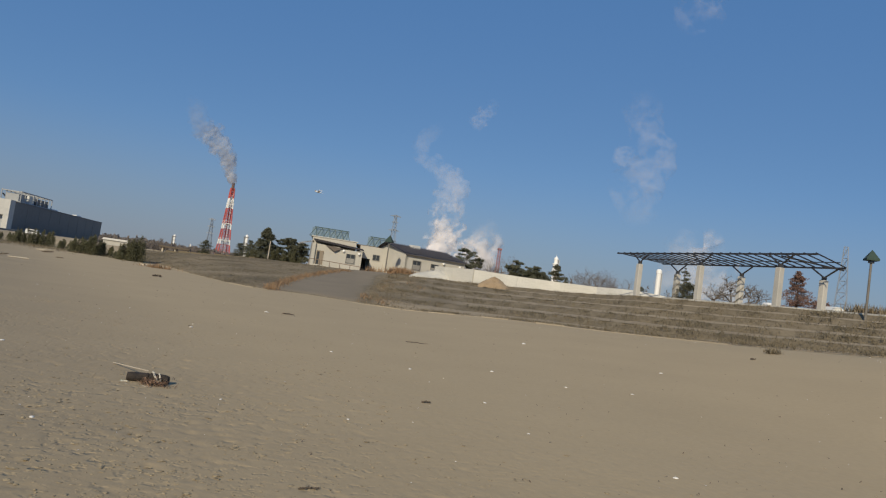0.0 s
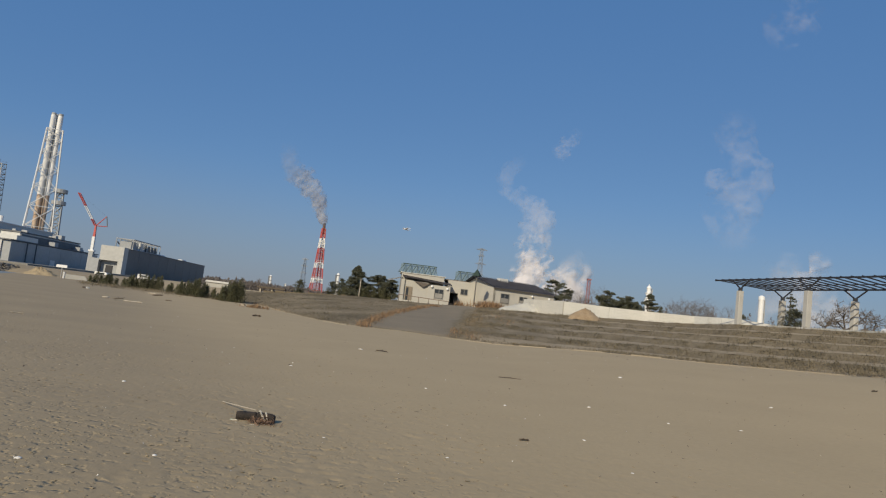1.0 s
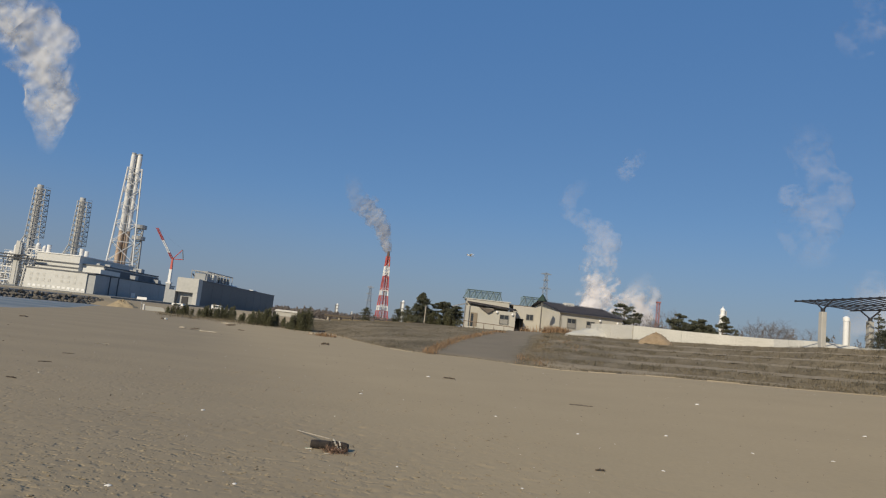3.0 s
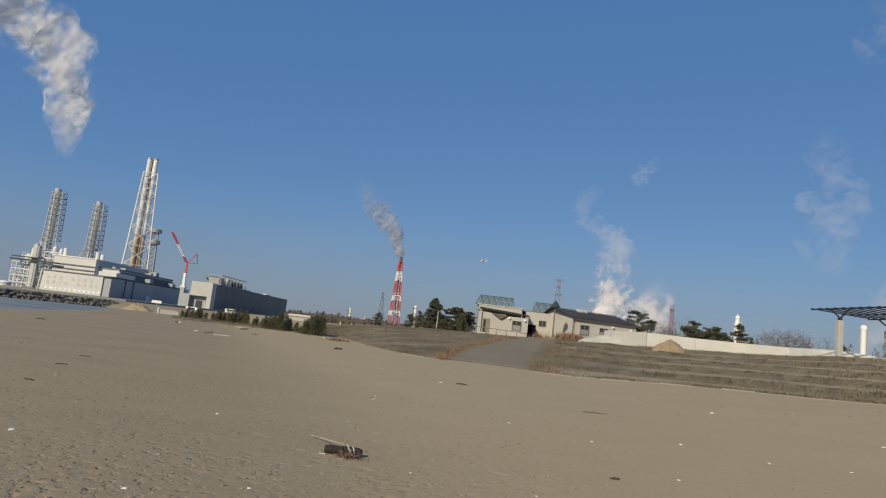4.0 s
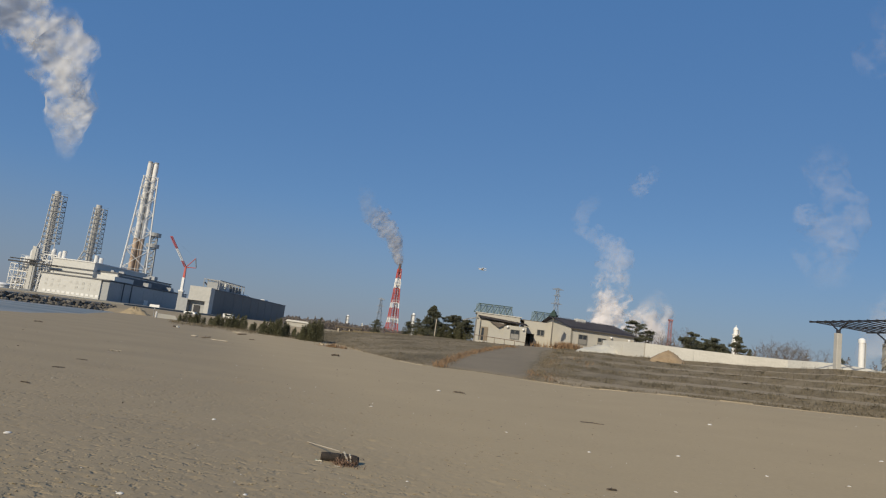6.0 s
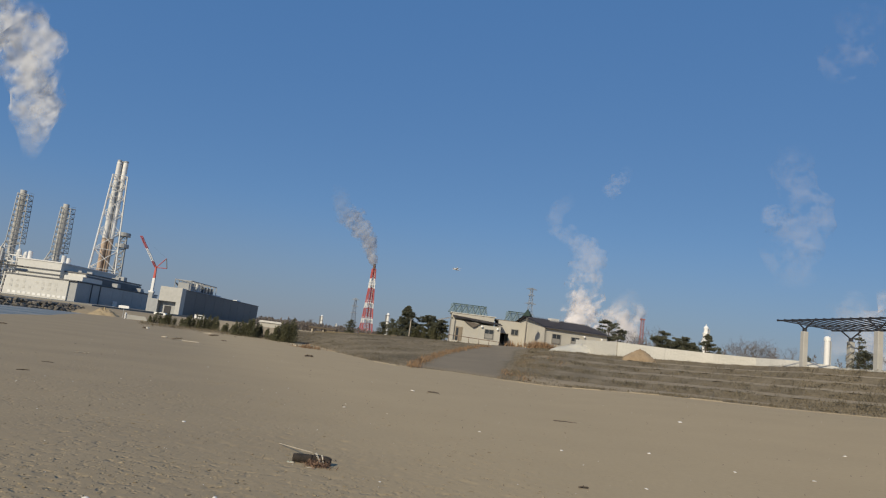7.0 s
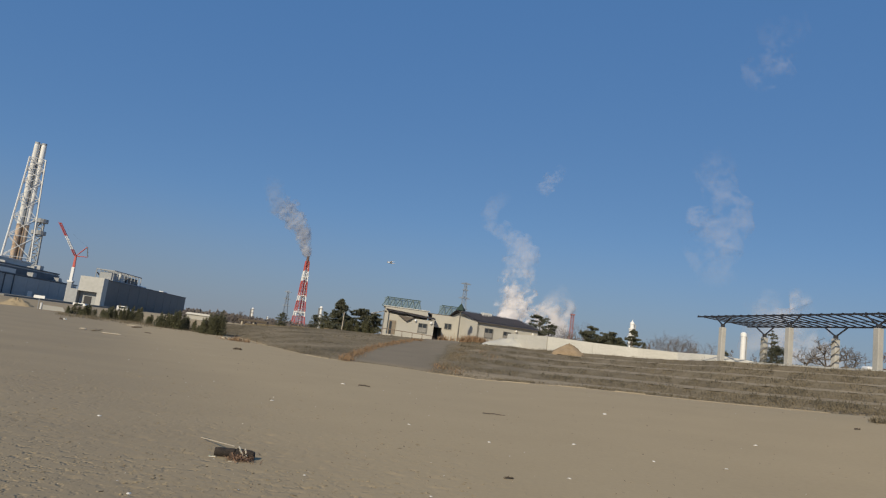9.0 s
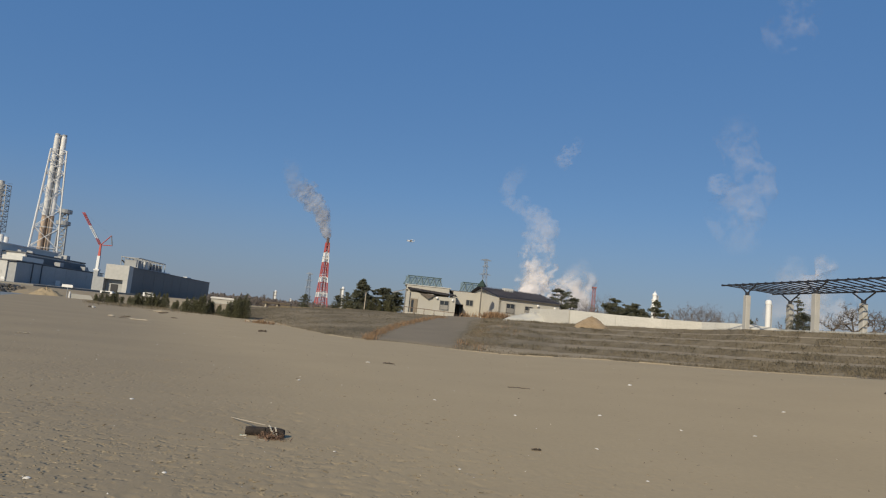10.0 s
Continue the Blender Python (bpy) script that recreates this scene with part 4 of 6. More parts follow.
# ---- the power station across the water ----
def flue_tower(az, d, top, label, base=1.0, width=13.5):
    t = thing("flue_tower", label, "smokestack", "lattice flue towers", place=tuple(at(az, d, base)), turn=-az)
    h = top - base
    bm = bmesh.new()
    lathe(bm, [(1.75, 0), (1.75, h * 0.99), (1.5, h)], 18)
    part("flue", bm, FLUE_PALE, t, "weathered pale flue pipe")
    part("flue_tip", tubed((0, 0, h), (0, 0, h + 1.2), 1.6, 1.6, 16), TOWER_STEEL, t)

    def strut(name, a, b, r, m=TOWER_STEEL):
        part(name, tubed(a, b, r, seg=4), m, t)
    # straight mast with a foot that spreads far to one side
    zk = h * 0.5
    for sx in (-1, 1):
        foot = width if sx < 0 else 6.0
        for sy in (-1, 1):
            part("leg", tubed((sx * 3.3, sy * 3.3, zk), (sx * 2.5, sy * 2.5, h - 1), 0.22), TOWER_STEEL, t)
            part("leg", tubed((sx * foot, sy * width * 0.7, 0), (sx * 3.3, sy * 3.3, zk), 0.26), TOWER_STEEL, t)
    n = 9
    for i in range(n + 1):
        z = zk + (h - 1 - zk) * i / n
        w = 3.3 - 0.8 * i / n
        bm = bmesh.new()
        for s in (-1, 1):
            tube(bm, (-w, s * w, z), (w, s * w, z), 0.12, seg=4)
            tube(bm, (s * w, -w, z), (s * w, w, z), 0.12, seg=4)
        part("ring_beam", bm, TOWER_STEEL, t)
        # stair tower on the shaded side
        part("platform", boxed(w + 0.1, w + 2.5, -1.4, 1.4, z - 0.12, z + 0.06), STAIR_GREY, t, "dull grey side platform")
        strut("rail", (w + 2.5, -1.4, z + 1.1), (w + 0.1, -1.4, z + 1.1), 0.06, STAIR_GREY)
        strut("rail", (w + 2.5, -1.4, z + 1.1), (w + 2.5, 1.4, z + 1.1), 0.06, STAIR_GREY)
        if i < n:
            zn = zk + (h - 1 - zk) * (i + 1) / n
            w2 = 3.3 - 0.8 * (i + 1) / n
            zm = (z + zn) / 2
            for sy in (-1, 1):
                strut("brace", (-w, sy * w, z), (0, sy * (w + w2) / 2, zm), 0.12)
                strut("brace", (0, sy * (w + w2) / 2, zm), (w2, sy * w2, zn), 0.12)
                strut("brace", (w, sy * w, z), (-w2, sy * w2, zn), 0.12)
                strut("stair_post", (w + 2.4, sy * 1.4, z), (w2 + 2.4, sy * 1.4, zn), 0.11, STAIR_GREY)
            for sx in (-1, 1):
                strut("brace", (sx * w, -w, z), (sx * w2, w2, zn), 0.12)
            strut("stair", (w + 2.3, -1.4, z), (w + 0.2, -1.4, zm), 0.14, STAIR_GREY)
            strut("stair", (w + 0.2, -1.4, zm), (w2 + 2.3, -1.4, zn), 0.14, STAIR_GREY)
    m = 5
    for i in range(m):
        l0, l1 = width + (3.3 - width) * i / m, width + (3.3 - width) * (i + 1) / m
        r0, r1 = 6.0 - 2.7 * i / m, 6.0 - 2.7 * (i + 1) / m
        y0, y1 = width * 0.7 + (3.3 - width * 0.7) * i / m, width * 0.7 + (3.3 - width * 0.7) * (i + 1) / m
        z, zn = zk * i / m, zk * (i + 1) / m
        for sy in (-1, 1):
            strut("brace", (-l0, sy * y0, z), (r1, sy * y1, zn), 0.16)
            strut("brace", (r0, sy * y0, z), (-l1, sy * y1, zn), 0.16)
            strut("girt", (-l1, sy * y1, zn), (r1, sy * y1, zn), 0.15)
            strut("brace", (-l0, sy * y0, z), (0, sy * y1, zn), 0.12)
        strut("girt", (-l1, -y1, zn), (-l1, y1, zn), 0.14)


flue_tower(-32.37, 430, 56.5, "pale steel lattice tower round a flue")
flue_tower(-29.53, 450, 55.7, "pale steel lattice tower round a flue")


def twin_stack():
    p = at(-26.36, 380, 1.0)
    t = thing("twin_stack", "tall white lattice tower with rust-streaked twin flues", "smokestack", place=tuple(p), turn=26.5)
    for x, y in ((-1.5, 0.0), (1.5, 0.0), (0.0, 2.6)):
        bm = bmesh.new()
        lathe(bm, [(1.2, 0), (1.2, 34)], 16, (x, y))
        part("flue", bm, FLUE_RUST, t, "rust-streaked lower flue")
        bm = bmesh.new()
        lathe(bm, [(1.2, 34), (1.2, 73.0), (1.05, 74.0), (1.05, 74.4)], 16, (x, y))
        part("flue", bm, WHITE_STEEL, t, "white flue pipe")
        part("flue_tip", tubed((x, y, 74.0), (x, y, 74.9), 1.1, 1.1, 16), GREY_STEEL, t)

    def c(k, q):
        w = 7.3 - 3.9 * q ** 0.8
        return Vector((w * (1 if k in (0, 3) else -1), w * (1 if k < 2 else -1), 66.5 * q))
    lv = [0, 0.27, 0.42, 0.56, 0.7, 0.83, 0.92, 1.0]
    for a, b in zip(lv, lv[1:]):
        for k in range(4):
            j = (k + 1) % 4
            part("leg", tubed(c(k, a), c(k, b), 0.38), WHITE_STEEL, t)
            part("ring_beam", tubed(c(k, b), c(j, b), 0.17, seg=5), WHITE_STEEL, t)
            part("brace", tubed(c(k, a), c(j, b), 0.17, seg=5), WHITE_STEEL, t)
            part("brace", tubed(c(j, a), c(k, b), 0.17, seg=5), WHITE_STEEL, t)


twin_stack()


def relay_tower():
    t = thing("relay_tower", "grey lattice tower with round platforms", "tower", place=tuple(at(-25.32, 420, 1.0)), turn=20)
    lattice(t, 6.0, 3.2, 42, 9, 0.3, [GREY_STEEL], 0, True, 0.2)
    for z in (33.5, 40.0):
        bm = bmesh.new()
        lathe(bm, [(3.6, z), (3.6, z + 2.0)], 16)
        part("platform", bm, GREY_STEEL, t, "grey round platform")


relay_tower()


def crane():
    t = thing("crawler_crane", "red and white crawler crane with a raised boom", "crane", place=(-127.0, 304.6, 1.0))
    part("tower", boxed(-0.6, 0.6, -0.6, 0.6, 9.0, 15.2, bevel=0.08), WHITE_PAINT, t)
    part("collar", boxed(-1.2, 1.2, -1.0, 1.0, 8.6, 9.4, bevel=0.1), WHITE_STEEL, t)
    part("tower", boxed(-0.9, 0.9, -0.9, 0.9, 0, 8.6), GREY_STEEL, t)
    part("tower", prismed([(-0.5, 15.2), (0.5, 15.2), (0.25, 20.5), (-0.3, 20.5)], -0.4, 0.4), RED, t, "red upper mast")
    a, b = Vector((-0.2, 0, 20.0)), Vector((-9.3, 0, 33.5))
    for i, m in enumerate((RED, WHITE_PAINT, WHITE_PAINT, RED, RED)):
        p, q = a.lerp(b, i / 5), a.lerp(b, (i + 1) / 5)
        bm = bmesh.new()
        for o in ((-0.4, -0.4), (0.4, -0.4), (0.4, 0.4), (-0.4, 0.4)):
            tube(bm, p + Vector((o[0], o[1], 0)), q + Vector((o[0], o[1], 0)), 0.12, seg=4)
        for s in range(3):
            p2, q2 = p.lerp(q, s / 3), p.lerp(q, (s + 1) / 3)
            tube(bm, p2 + Vector((-0.45, -0.45, 0)), q2 + Vector((0.45, -0.45, 0)), 0.11, seg=4)
            tube(bm, p2 + Vector((0.45, 0.45, 0)), q2 + Vector((-0.45, 0.45, 0)), 0.11, seg=4)
        part("boom_section", bm, m, t)
    part("strut", tubed((0, 0, 20.0), (3.9, 0, 24.6), 0.19), RED, t)
    part("strut", tubed((0, 0, 20.0), (4.8, 0, 20.2), 0.2), RED, t)
    part("strut", tubed((3.9, 0, 24.6), (4.8, 0, 20.2), 0.22), STAIR_GREY, t)
    part("cable", tubed((-9.3, 0, 33.5), (3.9, 0, 24.6), 0.012, seg=4), STEEL_DARK, t)
    u = thing("mobile_crane", "dark small crane boom behind the pale block", "crane", place=(-112.0, 297.0, 1.0))
    part("boom", tubed((3.0, 0, 9.0), (-2.0, 0, 14.0), 0.3), STEEL_DARK, u)
    part("mast", tubed((3.0, 0, 0.0), (3.0, 0, 9.2), 0.5), STEEL_DARK, u)


crane()


def cladding_ribs(parent, axis, fixed, a, b, z0, z1, step, material, sign):
    """Thin upright ribs along a clad wall."""
    n = int((b - a) / step)
    for i in range(1, n):
        s = a + i * step
        if axis == 'y':
            bm = boxed(min(fixed, fixed + sign * 0.12), max(fixed, fixed + sign * 0.12), s - 0.08, s + 0.08, z0, z1)
        else:
            bm = boxed(s - 0.08, s + 0.08, min(fixed, fixed + sign * 0.12), max(fixed, fixed + sign * 0.12), z0, z1)
        part("rib", bm, material, parent)


def power_house():
    b = thing("power_house", "large power station hall, white front and grey side", "power station")
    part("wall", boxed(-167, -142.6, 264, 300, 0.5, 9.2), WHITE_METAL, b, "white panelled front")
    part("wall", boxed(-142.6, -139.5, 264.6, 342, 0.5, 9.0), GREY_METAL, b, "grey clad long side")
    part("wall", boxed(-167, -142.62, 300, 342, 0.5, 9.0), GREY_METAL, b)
    part("roof", boxed(-167.4, -139.2, 263.6, 342.4, 9.2, 9.6), ROOF_PLANT, b, "dark flat roof edge")
    part("upper_wall", boxed(-174.3, -156, 281, 330, 5.0, 16.4), WHITE_METAL, b, "white upper storey")
    part("upper_wall", boxed(-156, -147, 284, 338, 9.2, 13.2), WHITE_METAL, b, "white lower penthouse")
    part("roof", boxed(-174.6, -155.7, 280.7, 330.3, 16.4, 16.8), WHITE_STEEL, b)
    part("roof", boxed(-156.3, -146.6, 283.6, 338.4, 13.2, 13.7), ROOF_PLANT, b)
    for z in (11.4, 13.2):
        part("louvre_band", boxed(-174.4, -156.1, 280.5, 281, z - 0.2, z + 0.2), ROOF_PLANT, b, "dark louvre band")
    part("louvre_band", boxed(-147, -146.4, 284, 338, 10.0, 12.6), ROOF_PLANT, b, "dark louvre band")
    for k, z in enumerate((7.0, 5.0)):
        for i in range(9):
            if (i * 7 + k * 3) % 5 != 1:
                w = part("window", boxed(-165.2 + i * 2.5, -164.2 + i * 2.5, 263.94, 263.99, z - 0.45, z + 0.45), SHUTTER, b)
                part("frame", boxed(-165.3 + i * 2.5, -164.1 + i * 2.5, 263.90, 263.99, z - 0.62, z - 0.5), WHITE_STEEL, w)
    for i in range(12):
        part("ground_window", boxed(-165.4 + i * 1.95, -164.2 + i * 1.95, 263.9, 263.98, 2.0, 2.9), WHITE_PAINT, b)
    part("upper_wall", boxed(-147, -139.6, 268, 284, 9.61, 11.4), WHITE_METAL, b, "white penthouse at the corner")
    part("downpipe", boxed(-139.5, -139.2, 276, 276.4, 0.5, 9.0), ROOF_PLANT, b)
    part("downpipe", boxed(-139.5, -139.2, 283, 283.4, 0.5, 9.0), ROOF_PLANT, b)
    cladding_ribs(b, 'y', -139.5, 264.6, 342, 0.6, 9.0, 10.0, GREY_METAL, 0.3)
    part("door", boxed(-139.45, -139.3, 296, 300, 0.6, 3.6), WHITE_STEEL, b, "pale roller door")
    rng = random.Random(4)
    for i in range(10):
        x, y, s = rng.uniform(-154, -143), 286 + i * 5.3, rng.uniform(0.8, 1.8)
        part("roof_unit", boxed(x, x + s * 1.6, y, y + s * 2, 9.2 if x > -147 else 13.3, (9.2 if x > -147 else 13.3) + s * 1.4, bevel=0.1), GREY_STEEL, b)
    for x, y, z in ((-171, 283, 16.8), (-158.5, 286, 16.8), (-164, 300, 16.8)):
        part("roof_vent", tubed((x, y, z), (x, y, z + 3.2), 0.9, 0.9, 12), WHITE_STEEL, b)


power_house()


def boiler_frame():
    b = thing("boiler_frame", "white steel frame with pipes beside the power hall", "steel frame", place=(3.9, 0, 0))
    xs = [-196.5 + i * 1.9 for i in range(11)]
    zs = (0.5, 3.4, 6.3, 9.2, 12.1, 15.0, 17.6)

    def top(x):
        return 12.2 if x < -193 else (15.2 if x < -186 else 17.8)
    for y in (282, 288):
        for x in xs:
            part("column", tubed((x, y, 0.5), (x, y, top(x)), 0.2, seg=6), WHITE_STEEL, b)
        for z in zs[1:]:
            x0 = -196.5 if z < 12.2 else (-192.7 if z < 15.2 else -185.1)
            part("girder", boxed(x0, -177.4, y - 0.15, y + 0.15, z - 0.16, z + 0.16), WHITE_STEEL, b)
    rng = random.Random(31)
    for i in range(10):
        for k in range(6):
            if zs[k + 1] > top(xs[i]):
                continue
            p, q = (xs[i], xs[i + 1]) if (i + k) % 2 else (xs[i + 1], xs[i])
            part("brace", tubed((p, 281.8, zs[k]), (q, 281.8, zs[k + 1]), 0.12, seg=4), WHITE_STEEL, b)
            if (i * 5 + k * 3) % 4:
                part("handrail", boxed(xs[i], xs[i + 1], 281.3, 281.42, zs[k + 1] + 0.9, zs[k + 1] + 1.02), WHITE_STEEL, b)
            pick = rng.random()
            if pick < 0.22:
                part("duct", boxed(xs[i] + 0.3, xs[i + 1] - 0.3, 283, 287, zs[k] + 0.4, zs[k + 1] - 0.7, bevel=0.15), WHITE_STEEL, b, "white duct")
            elif pick < 0.42:
                part("pipe", tubed((xs[i], 284 + pick * 5, zs[k] + 1.2), (xs[i + 1], 284 + pick * 5, zs[k] + 1.2), 0.3, seg=8), GREY_STEEL, b, "grey pipe run")
            elif pick < 0.5:
                part("plant_box", boxed(xs[i] + 0.2, xs[i + 1] - 0.2, 284, 287.5, zs[k] + 0.16, zs[k + 1] - 0.3, bevel=0.1), GREY_STEEL, b, "grey machinery behind the frame")
    part("shaft", boxed(-186.9, -185.3, 279.5, 281.2, 0.5, 20.2), LIFT_SHAFT, b, "tall pale concrete shaft")
    part("shaft_edge", boxed(-185.28, -184.5, 279.7, 281.2, 0.5, 19.6), GREY_METAL, b, "grey shaft side")
    part("plinth", boxed(-188.2, -183.0, 277.8, 279.4, 0.5, 1.9, bevel=0.1), STAIR_GREY, b, "dark plinth below the shaft")
    part("pipe_rack", boxed(-195.5, -174.5, 278.2, 279.4, 12.7, 13.3), STEEL_DARK, b, "long dark pipe rack")
    part("pipe_rack", boxed(-195.0, -180.5, 278.2, 279.4, 14.0, 14.4), STEEL_DARK, b)
    for x, r, z in ((-189.8, 1.7, 18.2), (-192.6, 1.3, 14.8), (-188.2, 0.35, 21.0), (-181.5, 1.0, 19.5), (-178.6, 0.9, 18.6)):
        bm = bmesh.new()
        lathe(bm, [(r, z - 5), (r, z), (r * 0.7, z + 0.9), (r * 0.2, z + 1.2)], 16, (x, 286))
        part("vessel", bm, WHITE_STEEL, b, "round white vessel")
    for i in range(5):
        part("riser_pipe", tubed((-183.2 + i * 1.3, 281, 0.5), (-182.4 + i * 1.3, 281, 10 + i % 3), 0.3, seg=8), WHITE_STEEL, b)


boiler_frame()


def silo(name, place, r, h, dome, material, label, cat):
    t = thing(name, label, cat, place=place)
    bm = bmesh.new()
    lathe(bm, [(r, 0), (r, h)], 40)
    part("shell", bm, material, t, smooth=False)
    bm = bmesh.new()
    lathe(bm, [(r * math.cos(a) * 0.999, h + dome * math.sin(a)) for a in [i * math.pi / 2 / 7 for i in range(7)]] + [(0.05, h + dome)], 40)
    part("dome", bm, WHITE_STEEL if material is WHITE_STEEL else GREY_STEEL, t, smooth=True)
    bm = bmesh.new()
    lathe(bm, [(r * 1.02, h - 0.4), (r * 1.02, h + 0.2)], 40)
    part("rim", bm, GREY_STEEL, t)
    return t


def storage_tank():
    t = thing("storage_tank", "large dark blue-grey storage tank with a stepped pale roof", "storage tank", place=tuple(at(-37.2, 410, 0.8)))
    t.matrix_basis = t.matrix_basis @ Matrix.Diagonal((1.24, 1.24, 1.24, 1))
    bm = bmesh.new()
    lathe(bm, [(11.5, 0), (11.5, 13.4)], 48)
    part("shell", bm, TANK_BLUE, t)
    bm = bmesh.new()
    lathe(bm, [(11.7, 13.0), (11.7, 13.7), (9.4, 15.6), (9.4, 15.9)], 48)
    part("roof", bm, GREY_METAL, t, "sloping grey tank roof")
    bm = bmesh.new()
    lathe(bm, [(8.9, 15.9), (8.9, 17.8), (7.0, 18.6), (6.0, 18.7)], 40)
    part("drum", bm, LIGHT_GREY, t, "pale drum on the roof")
    bm = bmesh.new()
    lathe(bm, [(5.2, 18.7), (5.2, 20.0), (4.4, 20.3)], 32)
    part("cap", bm, LIGHT_GREY, t)
    for z in (4.5, 9.0):
        bm = bmesh.new()
        lathe(bm, [(11.62, z), (11.62, z + 0.25)], 48)
        part("ring_girder", bm, STAIR_GREY, t)
    bm = bmesh.new()
    for i in range(24):
        a = 2 * math.pi * i / 24
        b = 2 * math.pi * (i + 1) / 24
        tube(bm, (11.4 * math.cos(a), 11.4 * math.sin(a), 13.6), (11.4 * math.cos(a), 11.4 * math.sin(a), 14.8), 0.06, seg=4)
        tube(bm, (11.4 * math.cos(a), 11.4 * math.sin(a), 14.8), (11.4 * math.cos(b), 11.4 * math.sin(b), 14.8), 0.06, seg=4)
    part("railing", bm, GREY_STEEL, t)


storage_tank()
silo("round_tank", tuple(at(-35.45, 318, 0.8)), 3.0, 1.7, 1.1, WHITE_STEEL, "low white domed tank by the water", "storage tank")
silo("round_tank", tuple(at(-34.55, 318, 0.8)), 2.4, 1.5, 1.0, WHITE_STEEL, "low white domed tank by the water", "storage tank")


def dark_hall():
    b = thing("dark_hall", "long dark slate clad hall with a pale end", "hall")
    part("wall", boxed(-97.2, -89.5, 244, 347, 0.5, 10.3), SLATE_METAL, b, "slate grey clad long side")
    part("roof", boxed(-97.4, -89.3, 244.2, 347.2, 10.3, 10.55), ROOF_PLANT, b)
    part("end_wall", boxed(-97.2, -89.4, 240.0, 243.9, 5.6, 10.7), LIFT_SHAFT, b, "pale upper end wall")
    part("end_wall", boxed(-91.0, -89.4, 240.0, 243.9, 0.5, 5.58), LIFT_SHAFT, b, "pale corner strip")
    part("end_wall", boxed(-97.2, -91.02, 242.2, 243.9, 0.5, 5.58), GREY_METAL, b, "grey lower end wall")
    part("door", boxed(-95.5, -93.2, 242.0, 242.18, 0.5, 4.0), STEEL_DARK, b, "dark doorway")
    part("annex", boxed(-100.5, -97.3, 240, 258, 0.5, 6.0), GREY_METAL, b, "grey lean-to")
    cladding_ribs(b, 'y', -89.5, 244, 347, 0.6, 10.3, 11.2, SLATE_METAL, 0.3)
    fr = part("roof_frame", boxed(-98, -91, 252, 284, 10.6, 10.9), GREY_STEEL, b, "open steel frame on the roof")
    for i in range(9):
        y = 253 + i * 3.75
        for x in (-97.5, -91.5):
            part("post", tubed((x, y, 10.7), (x, y, 14.4), 0.18, seg=5), GREY_STEEL, fr)
        part("tie", tubed((-97.5, y, 14.3), (-91.5, y, 14.3), 0.16, seg=5), GREY_STEEL, fr)
    for x in (-97.5, -91.5):
        part("tie", tubed((x, 253, 14.4), (x, 283, 14.4), 0.2, seg=5), GREY_STEEL, fr)
    part("cooler", boxed(-96.5, -92.4, 254, 261, 10.9, 13.6, bevel=0.1), GREY_METAL, fr, "grey cooler")
    part("cooler", boxed(-96.5, -92.4, 263.5, 268, 10.9, 13.8, bevel=0.1), WHITE_METAL, fr, "white cooler")
    part("cooler", boxed(-96.5, -92.4, 270, 282, 10.9, 13.4, bevel=0.1), SLATE_METAL, fr, "dark cooler")
    for y in (281, 311):
        part("roof_light", boxed(-92.2, -90.2, y, y + 6, 10.55, 11.1, bevel=0.2), WHITE_STEEL, b, "white roof light")


dark_hall()


# ---- breakwater and the far bank ----
def rock_mesh(seed):
    bm = bmesh.new()
    bmesh.ops.create_icosphere(bm, subdivisions=1, radius=1.0)
    for v in bm.verts:
        k = 0.75 + 0.5 * noise.noise(v.co * 1.3 + Vector((seed * 3.1, 0, 0)))
        v.co = Vector((v.co.x * 1.15, v.co.y * 0.9, v.co.z * 0.75)) * k
    me = bpy.data.meshes.new("rock")
    bm.to_mesh(me)
    bm.free()
    me.materials.append(ROCK)
    return me


def breakwater():
    w = tagged(thing("breakwater", "rubble breakwater of dark rocks with a pale concrete crest", "breakwater"), kind="structure")
    rng = random.Random(11)
    meshes = [rock_mesh(i) for i in range(7)]
    pts = [at(-44, 116), at(-35.5, 113), at(-26.6, 129.5)]
    for a, b in zip(pts, pts[1:]):
        L = (b - a).length
        back = Vector((-(b - a).y, (b - a).x, 0)).normalized()
        if back.y < 0:
            back = -back
        n = int(L / 0.62)
        for row in range(3):
            for i in range(n):
                p = a.lerp(b, (i + rng.random()) / n) + back * (row * 0.75 + rng.uniform(-0.2, 0.2))
                o = new("rock", meshes[rng.randrange(7)])
                o.parent = w
                s = rng.uniform(0.42, 0.72)
                o.matrix_basis = pose(p.x, p.y, -0.15 + row * 0.42 + rng.uniform(-0.1, 0.12), rng.uniform(-40, 40), rng.uniform(-40, 40), rng.uniform(0, 360)) @ Matrix.Diagonal((s, s, s, 1))
        g = math.degrees(math.atan2(b.y - a.y, b.x - a.x))
        c = part("crest", boxed(0, L - 0.02, 0, 9.0, -1.0, 1.05, bevel=0.06), CONCRETE, w, "pale concrete crest")
        q = a + back * 2.6
        c.matrix_basis = pose(q.x, q.y, 0, 0, 0, g)
    return w


breakwater()


